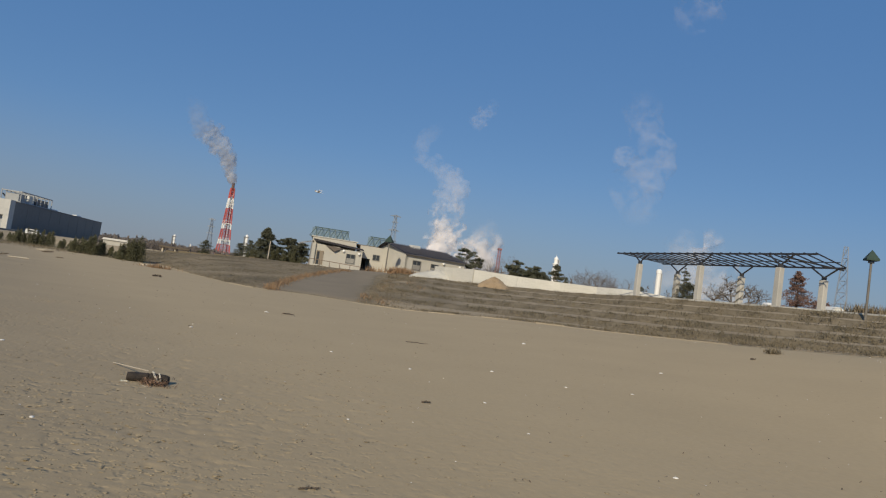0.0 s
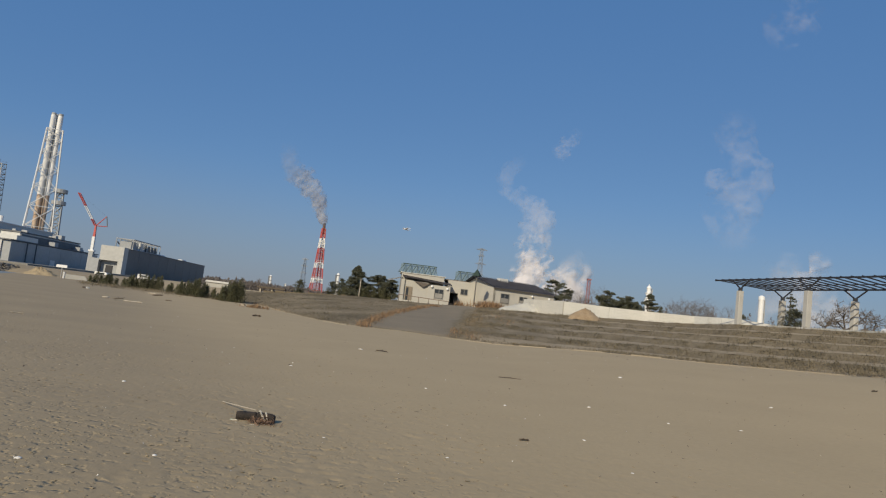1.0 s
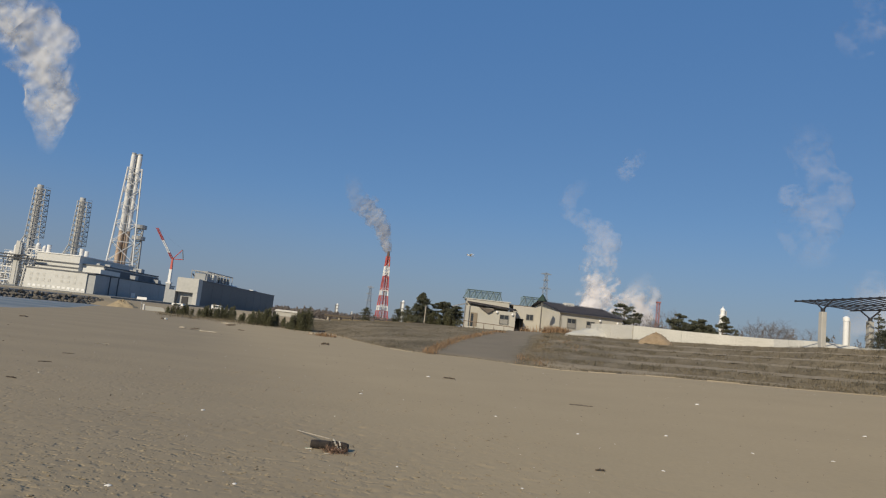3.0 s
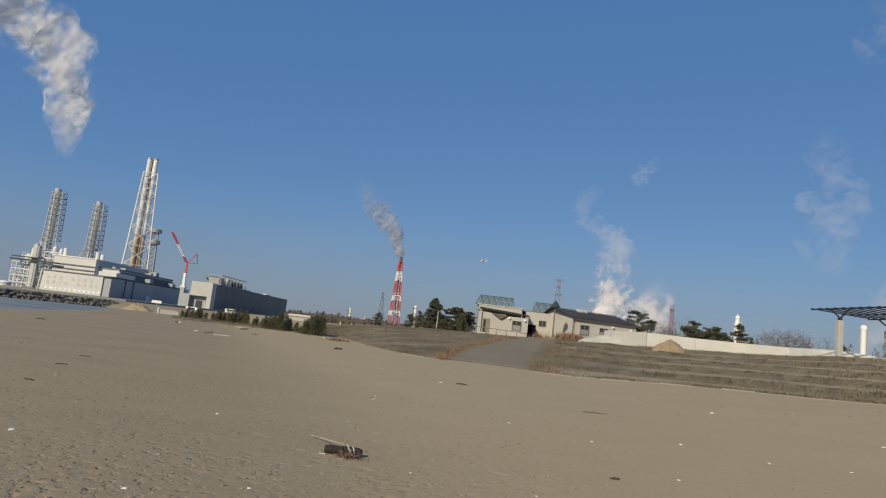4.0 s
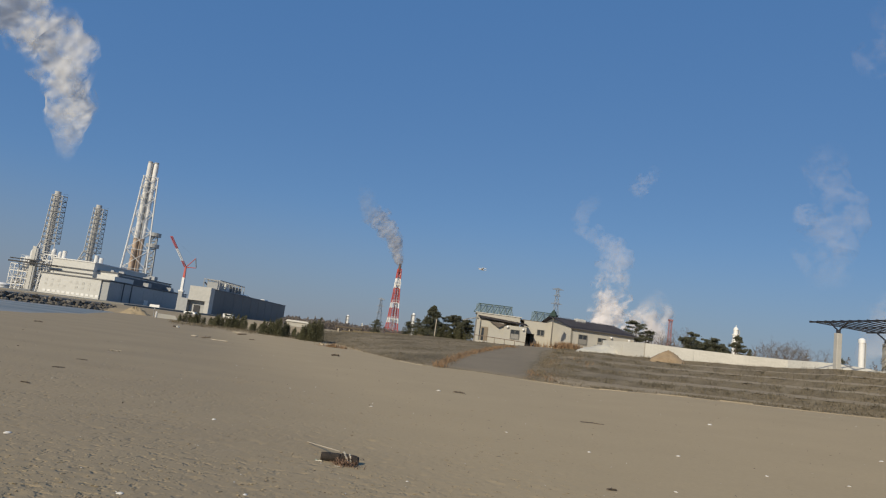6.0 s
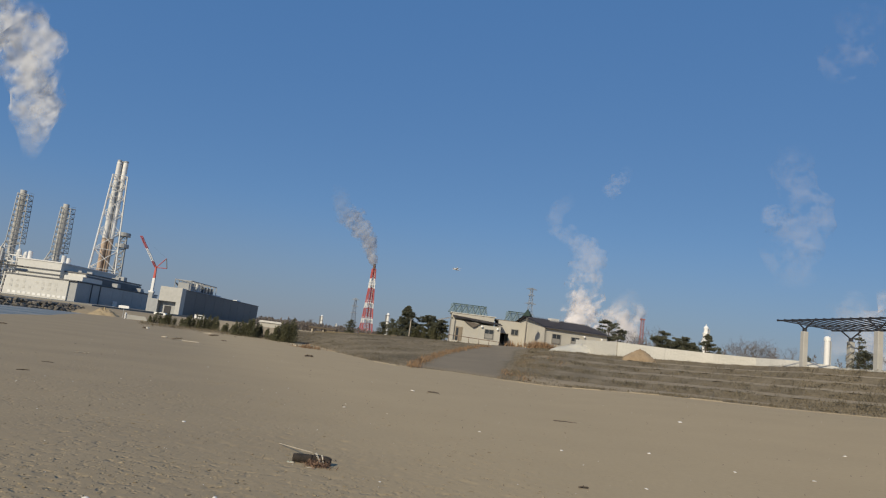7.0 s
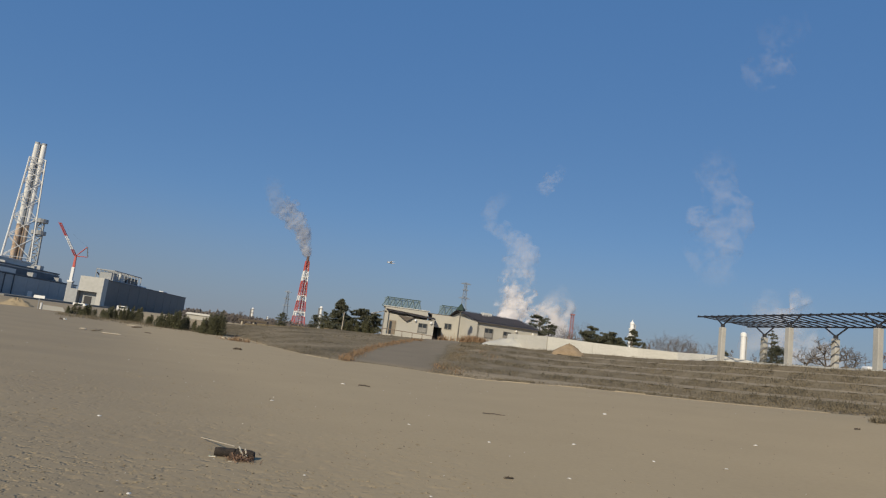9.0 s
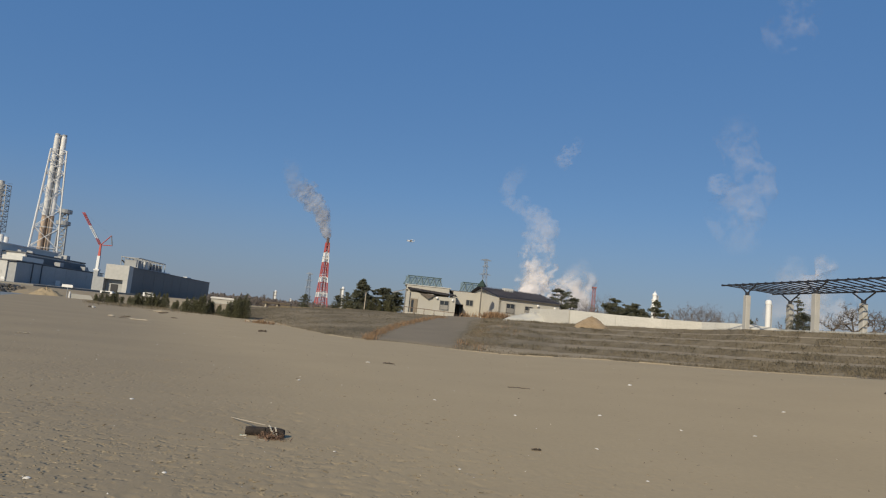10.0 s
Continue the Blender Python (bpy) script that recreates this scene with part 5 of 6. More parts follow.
def quay():
    bm = bmesh.new()
    box(bm, -230, -70, 140, 420, -0.5, 1.35)
    q = tagged(part("quay", bm, CONCRETE, None), "flat grey quay ground round the power station", "quay", kind="structure")
    s = thing("sign_board", "white sign board on a post by the breakwater", "sign", place=tuple(at(-24.4, 110, 0)))
    part("post", tubed((0.1, 0, -0.2), (0.1, 0, 1.7), 0.05), GREY_STEEL, s)
    part("board", boxed(-0.72, 0.78, -0.06, -0.02, 1.45, 1.85, bevel=0.01), WHITE_PAINT, s, "white blank board")
    b = thing("concrete_slab", "tilted pale concrete slab lying in the sand", "concrete slab", place=tuple(at(-23.3, 108, -0.1)), turn=22)
    part("slab", prismed([(-1.5, 0), (1.5, 0), (1.0, 0.7), (-1.5, 0.75)], -0.25, 0.25), PLASTER_GREY, b)
    part("slab_end", boxed(-1.75, -1.52, -0.35, 0.1, 0, 1.0, bevel=0.04), WHITE_PAINT, b, "white end block")
    return q


quay()


def van(az, d, z, L, turn, label):
    c = thing("parked_van", label, "van", "vans parked by the hall", place=tuple(at(az, d, z)), turn=turn)
    part("body", prismed([(-L / 2, 0.35), (L / 2, 0.35), (L / 2, 0.85), (L / 2 - 0.4, 1.0), (L / 2 - 0.8, 1.5), (-L / 2, 1.5)], -0.85, 0.85), WHITE_PAINT, c)
    part("window", boxed(-L / 2 + 0.5, L / 2 - 1.1, -0.88, -0.86, 0.98, 1.35), GLASS_DARK, c)
    for s in (-1, 1):
        for y in (-0.8, 0.8):
            part("wheel", tubed((s * L * 0.32, y - 0.1, 0.33), (s * L * 0.32, y + 0.1, 0.33), 0.33, seg=14), STEEL_DARK, c)


van(-18.7, 172, 0.5, 2.9, 8, "small white van parked behind the shrubs")
van(-21.55, 160, -0.05, 3.2, -4, "small white van parked beside the shrubs")


# ---- trees ----
def tree_points(rng, h, crown, n, boughs):
    """Places of needles on boughs: crown gives reach by height."""
    c = []
    boughs = boughs or int(70 + h * 10)
    for i in range(boughs):
        q = rng.random() ** 0.8
        z = h * (crown[0] + (1 - crown[0]) * q)
        reach = crown[1] * h * max(0.05, crown[2](q)) * rng.uniform(0.65, 1.15)
        a = rng.uniform(0, 2 * math.pi)
        k = int(2.2 * n / boughs)
        s = rng.random(k) ** 0.6
        sag = rng.uniform(-0.1, 0.25) * reach
        p = np.stack([np.cos(a) * reach * s, np.sin(a) * reach * s, z + sag * s], 1)
        p += rng.normal(size=(k, 3)) * np.array([0.16, 0.16, 0.10]) * (0.35 + reach * 0.35)
        c.append(p)
    return np.concatenate(c)


def evergreen(place, h, crown, n, size, material, label, seed, cat="tree", name="pine_tree", group="", boughs=0):
    rng = np.random.default_rng(seed)
    t = thing(name, label, cat, group, place=place)
    bm = bmesh.new()
    lean = rng.normal(size=2) * 0.05 * h
    top = Vector((lean[0], lean[1], h * 0.93))
    mid = Vector((lean[0] * 0.2, lean[1] * 0.2, h * 0.5))
    tube(bm, (0, 0, -0.4), mid, 0.022 * h + 0.03, 0.015 * h + 0.02, 7)
    tube(bm, mid, top, 0.015 * h + 0.02, 0.012, 7)
    part("trunk", bm, BARK, t)
    pts = tree_points(rng, h, crown, n, boughs)
    q = np.clip(pts[:, 2:3] / h, 0, 1)
    pts[:, :2] += q * lean
    for i in range(7):
        p = Vector(pts[rng.integers(len(pts))])
        part("limb", tubed((lean[0] * q[0, 0], 0, max(0.1, p.z - 0.1 * h)), p, 0.008 * h + 0.01, 0.008, 5), BARK, t)
    me = scatter_mesh("crown", pts, rng.uniform(0.6, 1.4, len(pts)) * size * 0.62, rng, 1.8)
    finish("crown", me, material, t)
    return t


def cone(q):
    return (1 - q) ** 0.6


def egg(q):
    return math.sqrt(max(0.0, 1 - (1.6 * q - 0.6) ** 2)) if q > 0.1 else 0.8


def umbrella(q):
    return 0.55 + 0.45 * math.sin(math.pi * min(1, q * 1.1))


def tiers(q):
    return (1 - q) ** 0.7 * (0.45 + 0.55 * abs(math.sin(q * 9)))


evergreen(tuple(at(-2.2, 98, 2.2)), 4.6, (0.06, 0.44, cone), 7500, 0.28, PINE, "dark green pine beside the building", 21)
evergreen(tuple(at(-0.2, 100, 2.2)), 3.7, (0.03, 0.42, egg), 4600, 0.24, PINE, "round dark pine close to the building", 22, boughs=34)
evergreen(tuple(at(0.75, 99, 2.2)), 3.2, (0.03, 0.46, egg), 4200, 0.24, PINE, "low dark pine close to the building", 23, boughs=34)
LATER = [(-1.1, 97, 2.1, 2.3, 0.6, 3200, SHRUB, "low olive bush under the pines"), (-3.0, 99, 2.0, 2.0, 0.6, 2200, SHRUB, "low olive bush under the pine"), (0.1, 98, 2.1, 2.2, 0.6, 2800, SHRUB, "low olive bush close to the building")]
evergreen(tuple(at(0.2, 103, 2.2)), 3.9, (0.03, 0.42, egg), 4000, 0.24, PINE, "dark pine behind the bushes", 43, boughs=34)
evergreen(tuple(at(-1.3, 101, 2.2)), 3.2, (0.03, 0.42, egg), 3200, 0.24, PINE, "dark pine between two others", 44, boughs=34)
evergreen(tuple(at(-4.1, 100, 1.9)), 2.2, (0.0, 0.42, egg), 1300, 0.22, PINE, "small dark bush beside the pine", 25)
evergreen(tuple(at(-3.2, 103, 1.9)), 2.9, (0.0, 0.34, egg), 1400, 0.22, PINE, "small dark bush behind the pine", 26)
evergreen(tuple(at(-6.85, 105, 1.6)), 2.3, (0.0, 0.42, egg), 1300, 0.22, PINE, "dark bush in front of the striped chimney", 27)
evergreen(tuple(at(14.8, 105, 2.6)), 6.0, (0.34, 0.36, umbrella), 2800, 0.28, PINE, "open crowned pine at the end of the building", 28, boughs=26)
evergreen(tuple(at(15.5, 107, 2.6)), 5.2, (0.30, 0.30, umbrella), 1700, 0.28, PINE, "thin pine at the end of the building", 29, boughs=18)
for i, (az, h) in enumerate(((18.5, 3.5), (18.95, 4.2), (19.6, 3.5), (20.2, 3.6), (20.75, 3.8), (21.3, 3.1))):
    evergreen(tuple(at(az, 95, 2.8)), h * 1.05, (0.05, 0.44, egg), 2300, 0.26, PINE, "dark pine behind the pale wall", 30 + i, group="pines behind the wall", boughs=34)
evergreen(tuple(at(22.15, 92, 2.8)), 4.4, (0.2, 0.6, tiers), 3400, 0.24, PINE, "tiered pine behind the pale wall", 37, boughs=34)
evergreen(tuple(at(23.1, 93, 2.8)), 2.9, (0.3, 0.2, cone), 500, 0.22, PINE, "small pine behind the pale wall", 38)
evergreen(tuple(at(32.5, 85, 3.0)), 5.3, (0.10, 0.38, tiers), 1300, 0.2, PINE, "thin dark conifer behind the pergola", 39, boughs=40)
evergreen(tuple(at(40.6, 80, 3.0)), 5.8, (0.06, 0.50, tiers), 4200, 0.22, RUST, "reddish brown withered conifer behind the pergola", 40)
evergreen(tuple(at(42.2, 80, 3.0)), 2.9, (0.0, 0.75, egg), 1400, 0.24, RUST, "low reddish brown bush", 41, "bush", "bush")
evergreen(tuple(at(29.2, 90, 3.0)), 2.6, (0.2, 0.3, egg), 500, 0.22, PINE, "small pine behind the pergola", 42)

evergreen(tuple(at(32.9, 53.5, 3.15)), 1.5, (0.0, 0.55, egg), 2600, 0.12, PINE, "dark round bush behind the pergola", 46, "bush", "bush")


def shoot_points(rng, h, w, n):
    """Needles on upright shoots that crowd together, the outer ones leaning out."""
    out = []
    m = int(rng.integers(13, 19))
    for i in range(m):
        a, r = rng.uniform(0, 2 * math.pi), w * h * rng.random() ** 0.6
        top = h * (1.0 - 0.45 * (r / (w * h)) ** 2) * rng.uniform(0.75, 1.05)
        k = n // m
        s = rng.random(k) ** 0.85
        lean = rng.uniform(0.05, 0.3)
        fat = 0.17 * h * (1.15 - s) + 0.03
        base = np.array([math.cos(a) * r * 0.8, math.sin(a) * r * 0.8])
        p = np.stack([base[0] * (1 + lean * s), base[1] * (1 + lean * s), top * s], 1)
        p[:, :2] += rng.normal(size=(k, 2)) * fat[:, None] * 0.6
        p[:, 2] += rng.normal(size=k) * 0.05 * h
        out.append(p)
    return np.concatenate(out)


def shrub(place, h, w, n, size, material, label, seed, group=""):
    rng = np.random.default_rng(seed)
    t = thing("shrub", label, "shrub", group, place=place)
    for i in range(5):
        a = i * 1.3
        part("stem", tubed((0, 0, -0.2), (math.cos(a) * w * h * 0.5, math.sin(a) * w * h * 0.5, h * 0.7), 0.03, 0.01, 5), BARK, t)
    pts = shoot_points(rng, h, w, int(n * 2.3))
    finish("crown", scatter_mesh("crown", pts, rng.uniform(0.6, 1.4, len(pts)) * size * 0.62, rng, 2.4, 0.7), material, t)


# shrubs on the sand
for i, (az, d, z, h, w, n) in enumerate(((-12.3, 76, -0.05, 2.2, 0.52, 2300), (-11.5, 76, 0.0, 2.6, 0.42, 2300), (-15.6, 82, -0.05, 1.9, 0.55, 1900), (-14.8, 82, -0.05, 2.1, 0.55, 2100),
                                         (-13.9, 83, -0.05, 1.7, 0.6, 1500), (-19.6, 95, 0.0, 1.6, 0.75, 1500), (-18.7, 95, 0.0, 2.0, 0.6, 1700), (-17.8, 95, 0.1, 2.0, 0.65, 1800), (-16.7, 90, 0.0, 1.2, 0.6, 700),
                                         (-21.0, 98, 0.0, 1.5, 0.75, 1200), (-22.0, 100, 0.0, 1.4, 0.8, 1100), (-12.9, 79, -0.1, 1.1, 0.8, 800))):
    shrub(tuple(at(az, d, z - 0.1)), h * 1.1, w * 0.85, int(n * 1.6), 0.2, SHRUB, "low olive green pine shrub on the sand", 50 + i, "shrubs along the beach")


for i, (az, d, z, h, w, n, m, lab) in enumerate(LATER):
    shrub(tuple(at(az, d, z - 0.1)), h, w, n, 0.22, m, lab, 80 + i)


def bare_tree(place, h, seed, label, material=TWIGS, depth=6, spread=0.6, thick=0.017):
    rng = random.Random(seed)
    t = thing("bare_tree", label, "tree", "leafless trees", place=place)
    bm = bmesh.new()
    tube(bm, (0, 0, -0.4), (0.04 * h, 0, h * 0.3), 0.03 * h, 0.022 * h, 7)
    part("trunk", bm, BARK, t)
    bm = bmesh.new()

    def grow(p, way, L, r, k):
        q = p + way * L
        tube(bm, p, q, r, r * 0.7, 5 if k > 3 else 3, False)
        if k == 0:
            return
        for _ in range(3 if k > 2 else 2):
            v = Vector((rng.gauss(0, 1), rng.gauss(0, 1), rng.gauss(0.35, 0.6))).normalized()
            grow(q, (way * (1 - spread) + v * spread).normalized(), L * rng.uniform(0.62, 0.85), r * 0.66, k - 1)
    for _ in range(3):
        v = Vector((rng.gauss(0, 1), rng.gauss(0, 1), 1.1)).normalized()
        grow(Vector((0.04 * h, 0, h * 0.3)), v, h * 0.22, thick * h, depth - 1)
    part("crown", bm, material, t)


bare_tree(tuple(at(36.0, 80, 3.0)), 5.6, 61, "wide leafless tree behind the pergola", depth=6, spread=0.75)
bare_tree(tuple(at(34.6, 82, 3.0)), 4.4, 62, "leafless tree behind the pergola")
bare_tree(tuple(at(37.6, 84, 3.0)), 4.4, 63, "leafless tree behind the pergola")
bare_tree(tuple(at(16.75, 130, 2.5)), 7.0, 64, "thin leafless tree behind the wall", depth=4)
for i, az in enumerate((23.8, 24.4, 25.1, 25.9, 26.4, 27.0, 27.7, 17.6, 18.1)):
    bare_tree(tuple(at(az, 128 + i, 2.5)), 6.4 + (i * 7 % 5) * 0.5, 70 + i, "leafless tree in the wood behind the wall", FAR_WOOD, 6, 0.55, 0.008)


for i, az in enumerate((-11.2, -10.6, -10.1, -8.4, -7.6)):
    bare_tree(tuple(at(az, 170 + 7 * i, 0.8)), 3.1 + (i * 7 % 5) * 0.25, 170 + i, "leafless tree far behind the shrubs", depth=6, thick=0.012)


def far_woods():
    rng = np.random.default_rng(5)
    pts, sz = [], []
    for a0, a1, d, ztop, n in ((-14.5, 2, 300, 5.4, 9000), (-14.0, -4, 420, 7.0, 6000), (16, 30, 200, 11.0, 7000), (30, 50, 180, 9.5, 5000)):
        az = rng.uniform(a0, a1, n)
        wave = np.array([0.8 + 0.4 * noise.noise((a * 1.9, d, 0.0)) + 0.25 * noise.noise((a * 7.0, d, 3.0)) for a in az])
        q = rng.random(n) ** 0.8
        dd = d + rng.uniform(-10, 10, n)
        pts.append(np.stack([dd * np.sin(np.radians(az)), dd * np.cos(np.radians(az)), 1.0 + (ztop - 1.0) * q * wave], 1))
        sz.append(rng.uniform(0.5, 1.2, n) * d / 300)
    me = scatter_mesh("far_woods", np.concatenate(pts), np.concatenate(sz), rng, 2.0, 0.6)
    tagged(finish("far_woods", me, FAR_WOOD, None), "distant leafless winter woods on the skyline", "woods", kind="stuff")


far_woods()


# ---- grass and weeds ----
TAN_GRASS = mat("tan_grass", (0.20, 0.16, 0.10), (0.29, 0.23, 0.15), 0.9, 0.6, 6.0, 0.0, back=0.2)

def on_slope(az, s):
    db, zb, dt, zt = slope_at(az)
    w = in_steps(az)
    k = s * 5
    f = k - math.floor(k)
    h = (math.floor(k) + (0.25 * f / 0.68 if f < 0.68 else 0.25 + 0.75 * (f - 0.68) / 0.32)) / 5
    h = s + (h - s) * w
    p = at(az, db + (dt - db) * s)
    return Vector((p.x, p.y, zb + (zt - zb) * h + 0.05))


def grass(name, spots, blade, material, label, category, seed, aspect=4.0, per=5, spreadm=0.12):
    rng = np.random.default_rng(seed)
    c = np.repeat(np.array([tuple(p) for p in spots]), per, 0)
    c += rng.normal(size=c.shape) * np.array([spreadm, spreadm, 0.02])
    size = rng.uniform(0.5, 1.3, len(c)) * blade
    c[:, 2] += size * 0.35
    me = scatter_mesh(name, c, size, rng, aspect, 2.0)
    tagged(finish(name, me, material, None), label, category, kind="stuff")


rg = random.Random(8)
spots = []
while len(spots) < 5600:
    az = rg.uniform(9, 55)
    k = rg.randrange(5)
    f = min(1.0, max(0.1, rg.gauss(0.82, 0.12)))
    p = on_slope(az, (k + f) / 5)
    if noise.noise((p.x * 0.5, p.y * 0.5, 7.0)) + 0.35 * rg.random() > -0.05:
        spots.append(p)
grass("step_weeds", spots, 0.12, WEEDS, "withered weeds on the steps of the embankment", "weeds", 91)
DARK_WEEDS = mat("dark_dead_tufts", (0.105, 0.091, 0.062), (0.185, 0.158, 0.11), 0.9, 0.6, 6.0, 0.0, spread=0.7, back=0.2)
spots = []
while len(spots) < 1500:
    az = 8.5 + 36 * rg.random() ** 1.7
    k = rg.randrange(5)
    p = on_slope(az, (k + min(1.0, max(0.45, rg.gauss(0.84, 0.10)))) / 5)
    if noise.noise((p.x * 1.1, p.y * 0.5, 2.0)) + 0.5 * noise.noise((p.x * 2.7, p.y * 2.7, 6.0)) > 0.12:
        spots.append(p)
grass("dark_tufts", spots, 0.17, DARK_WEEDS, "dark dead tufts on the risers of the embankment", "weeds", 101, 5.0, 6, 0.13)
spots = []
while len(spots) < 1500:
    az, s = rg.uniform(-12, 3), rg.random()
    if az > -1.6 + 5.6 * s:
        continue
    p = on_slope(az, s)
    if noise.noise((p.x * 0.16, p.y * 0.4, 12.0)) + 0.35 * noise.noise((p.x * 0.8, p.y * 0.8, 6.0)) > 0.10:
        spots.append(p)
grass("turf_tufts", spots, 0.13, DARK_WEEDS, "dark dead patches in the withered turf", "weeds", 102, 4.0, 6, 0.2)
spots = []
while len(spots) < 2200:
    az, s = rg.uniform(-12, 11), rg.random()
    p = on_slope(az, s)
    edge_l, edge_r = -1.0 + 5.8 * s, 6.5 + 1.7 * s
    if edge_l < az < edge_r:
        continue
    if noise.noise((p.x * 0.25, p.y * 0.25, 9.0)) + 0.4 * rg.random() > 0.02:
        spots.append(p)
grass("lot_weeds", spots, 0.12, WEEDS, "withered weeds over the turf below the building", "weeds", 92)
spots = []
for i in range(430):
    s = rg.random() ** 1.2
    az = -1.2 + (4.6 + 1.2) * s / 0.9 + rg.gauss(0, 0.22) if s < 0.9 else rg.uniform(4.3, 5.2)
    spots.append(on_slope(az, min(s, 0.85)))
for i in range(30):
    spots.append(on_slope(rg.uniform(6.2, 8.6), rg.uniform(0.0, 0.16)))
for i in range(16):
    spots.append(on_slope(7.6 + rg.random() * 4 + rg.gauss(0, 0.5), rg.uniform(0.35, 0.75)))
grass("orange_grass", spots, 0.30, DRY_GRASS, "orange brown dry grass along the path", "dry grass", 93, 7.0, 6, 0.2)
spots = []
while len(spots) < 900:
    s = rg.random()
    az = 6.9 + 1.5 * s + abs(rg.gauss(0, 1.3))
    p = on_slope(az, 0.04 + 0.9 * s)
    if noise.noise((p.x * 0.35, p.y * 0.35, 3.0)) + 0.3 * rg.random() > -0.05:
        spots.append(p)
grass("tan_grass", spots, 0.16, TAN_GRASS, "short tan grass between the path and the steps", "dry grass", 99, 5.0, 5, 0.18)
spots = [at(9.35 + rg.gauss(0, 0.5), 83.6 + rg.gauss(0, 0.5), 2.62) for i in range(260)]
spots += [at(6.8 + rg.gauss(0, 0.4), 84 + rg.gauss(0, 0.3), 2.3) for i in range(25)]
grass("reed_clump", spots, 1.0, DRY_GRASS, "tall dry reeds in front of the building", "reeds", 94, 9.0, 7, 0.2)
spots = [at(rg.uniform(44.2, 50), 41.5 + rg.gauss(0, 0.6), 3.35) for i in range(260)]
grass("reeds", spots, 0.62, TAN_GRASS, "tall brown reeds beside the lamp", "reeds", 95, 9.0, 6, 0.25)
spots = [at(rg.uniform(-23, -11.5), 86 + rg.gauss(0, 5), 0.0) for i in range(600)]
grass("beach_weeds", spots, 0.3, WEEDS, "thin withered weeds round the shrubs", "weeds", 96, 6.0, 5, 0.3)
spots = [Vector((at(-10.0, 62)[0] + rg.gauss(0, 0.6), at(-10.0, 62)[1] + rg.gauss(0, 0.4), 0.0)) for i in range(40)]
grass("orange_tuft", spots, 0.4, DRY_GRASS, "orange tuft of dry grass on the sand", "dry grass", 97, 7.0, 6, 0.2)
spots = []
while len(spots) < 1500:
    az = rg.uniform(-12, 52)
    if az < 9 and rg.random() < 0.8:
        continue
    db = slope_at(round(az, 2))[0]
    p = at(az, db + 0.25 + abs(rg.gauss(0, 0.3)))
    if noise.noise((p.x * 0.4, p.y * 0.4, 5.0)) + 0.5 * rg.random() > -0.1:
        spots.append(Vector((p.x, p.y, ground_z(p.x, p.y) + 0.01)))
grass("edge_weeds", spots, 0.13, WEEDS, "withered weeds along the foot of the slope", "weeds", 100, 5.0, 5, 0.12)
tuft = at(39.5, 27.0)
grass("sand_tuft", [Vector((tuft.x + rg.gauss(0, 0.14), tuft.y + rg.gauss(0, 0.12), ground_z(tuft.x, tuft.y))) for i in range(40)], 0.22, WEEDS, "small withered tuft on the sand", "weeds", 98, 8.0, 6, 0.08)


# ---- low shelter, kerb and posts far left of the building ----
def shelter():
    t = thing("low_shelter", "low brown timber rack on short posts", "shelter", place=tuple(at(-9.0, 99, 1.3)))
    part("deck", boxed(-2.0, 2.0, -0.6, 0.6, 0.68, 0.95, bevel=0.03), DARK_WOOD, t)
    for x in (-1.5, 0.1, 1.6):
        part("post", boxed(x - 0.1, x + 0.1, -0.4, 0.4, -0.4, 0.68), DRIFTWOOD, t)
    k = thing("kerb", "long pale kerb at the far edge of the turf", "kerb", place=(0, 0, 0))
    for i in range(9):
        p, q = at(-9.6 + i * 0.9, 98), at(-9.6 + (i + 1) * 0.9 - 0.04, 98)
        o = part("kerb_stone", boxed(0, (q - p).length, -0.15, 0.15, -0.5, 0.12 + 0.04 * (i * 5 % 3), bevel=0.02), TREAD, k)
        o.matrix_basis = pose(p.x, p.y, 1.55 + i * 0.10, 0, 0, math.degrees(math.atan2(q.y - p.y, q.x - p.x)))
    w = thing("wooden_pole", "slim pale wooden pole in front of the pine", "pole", place=tuple(at(-1.83, 96.2, 2.2)))
    part("shaft", tubed((0, 0, -0.3), (0.05, 0, 2.75), 0.07, 0.055, 8), DRIFTWOOD, w)


shelter()


def far_shed():
    t = thing("far_shed", "low pale shed with a white roof far behind the shrubs", "shed", place=tuple(at(-13.3, 178, 0.9)), turn=12)
    part("wall", boxed(-2.6, 2.6, -1.2, 1.2, 0, 1.3), PLASTER_GREY, t)
    part("roof", prismed([(-3.0, 1.3), (3.0, 1.3), (2.6, 1.75), (-2.6, 1.75)], -1.5, 1.5), WHITE_METAL, t, "white sheet roof")


far_shed()


def white_bits():
    t = thing("white_planter", "white concrete planter behind the pergola", "planter", place=tuple(at(38.85, 62, 3.15)))
    part("bowl", boxed(-0.5, 0.5, -0.4, 0.4, 0.5, 1.25, bevel=0.12), WHITE_PAINT, t)
    part("foot", boxed(-0.3, 0.3, -0.3, 0.3, 0, 0.5), WHITE_PAINT, t)
    b = thing("white_hut", "small white hut with a low roof", "hut", place=tuple(at(43.0, 64, 3.0)))
    part("wall", boxed(-0.5, 0.5, -0.5, 0.5, 0, 1.5), WHITE_PAINT, b)
    part("roof", prismed([(-0.65, 1.5), (0.65, 1.5), (0.2, 1.8), (-0.3, 1.8)], -0.65, 0.65), WHITE_METAL, b)


white_bits()


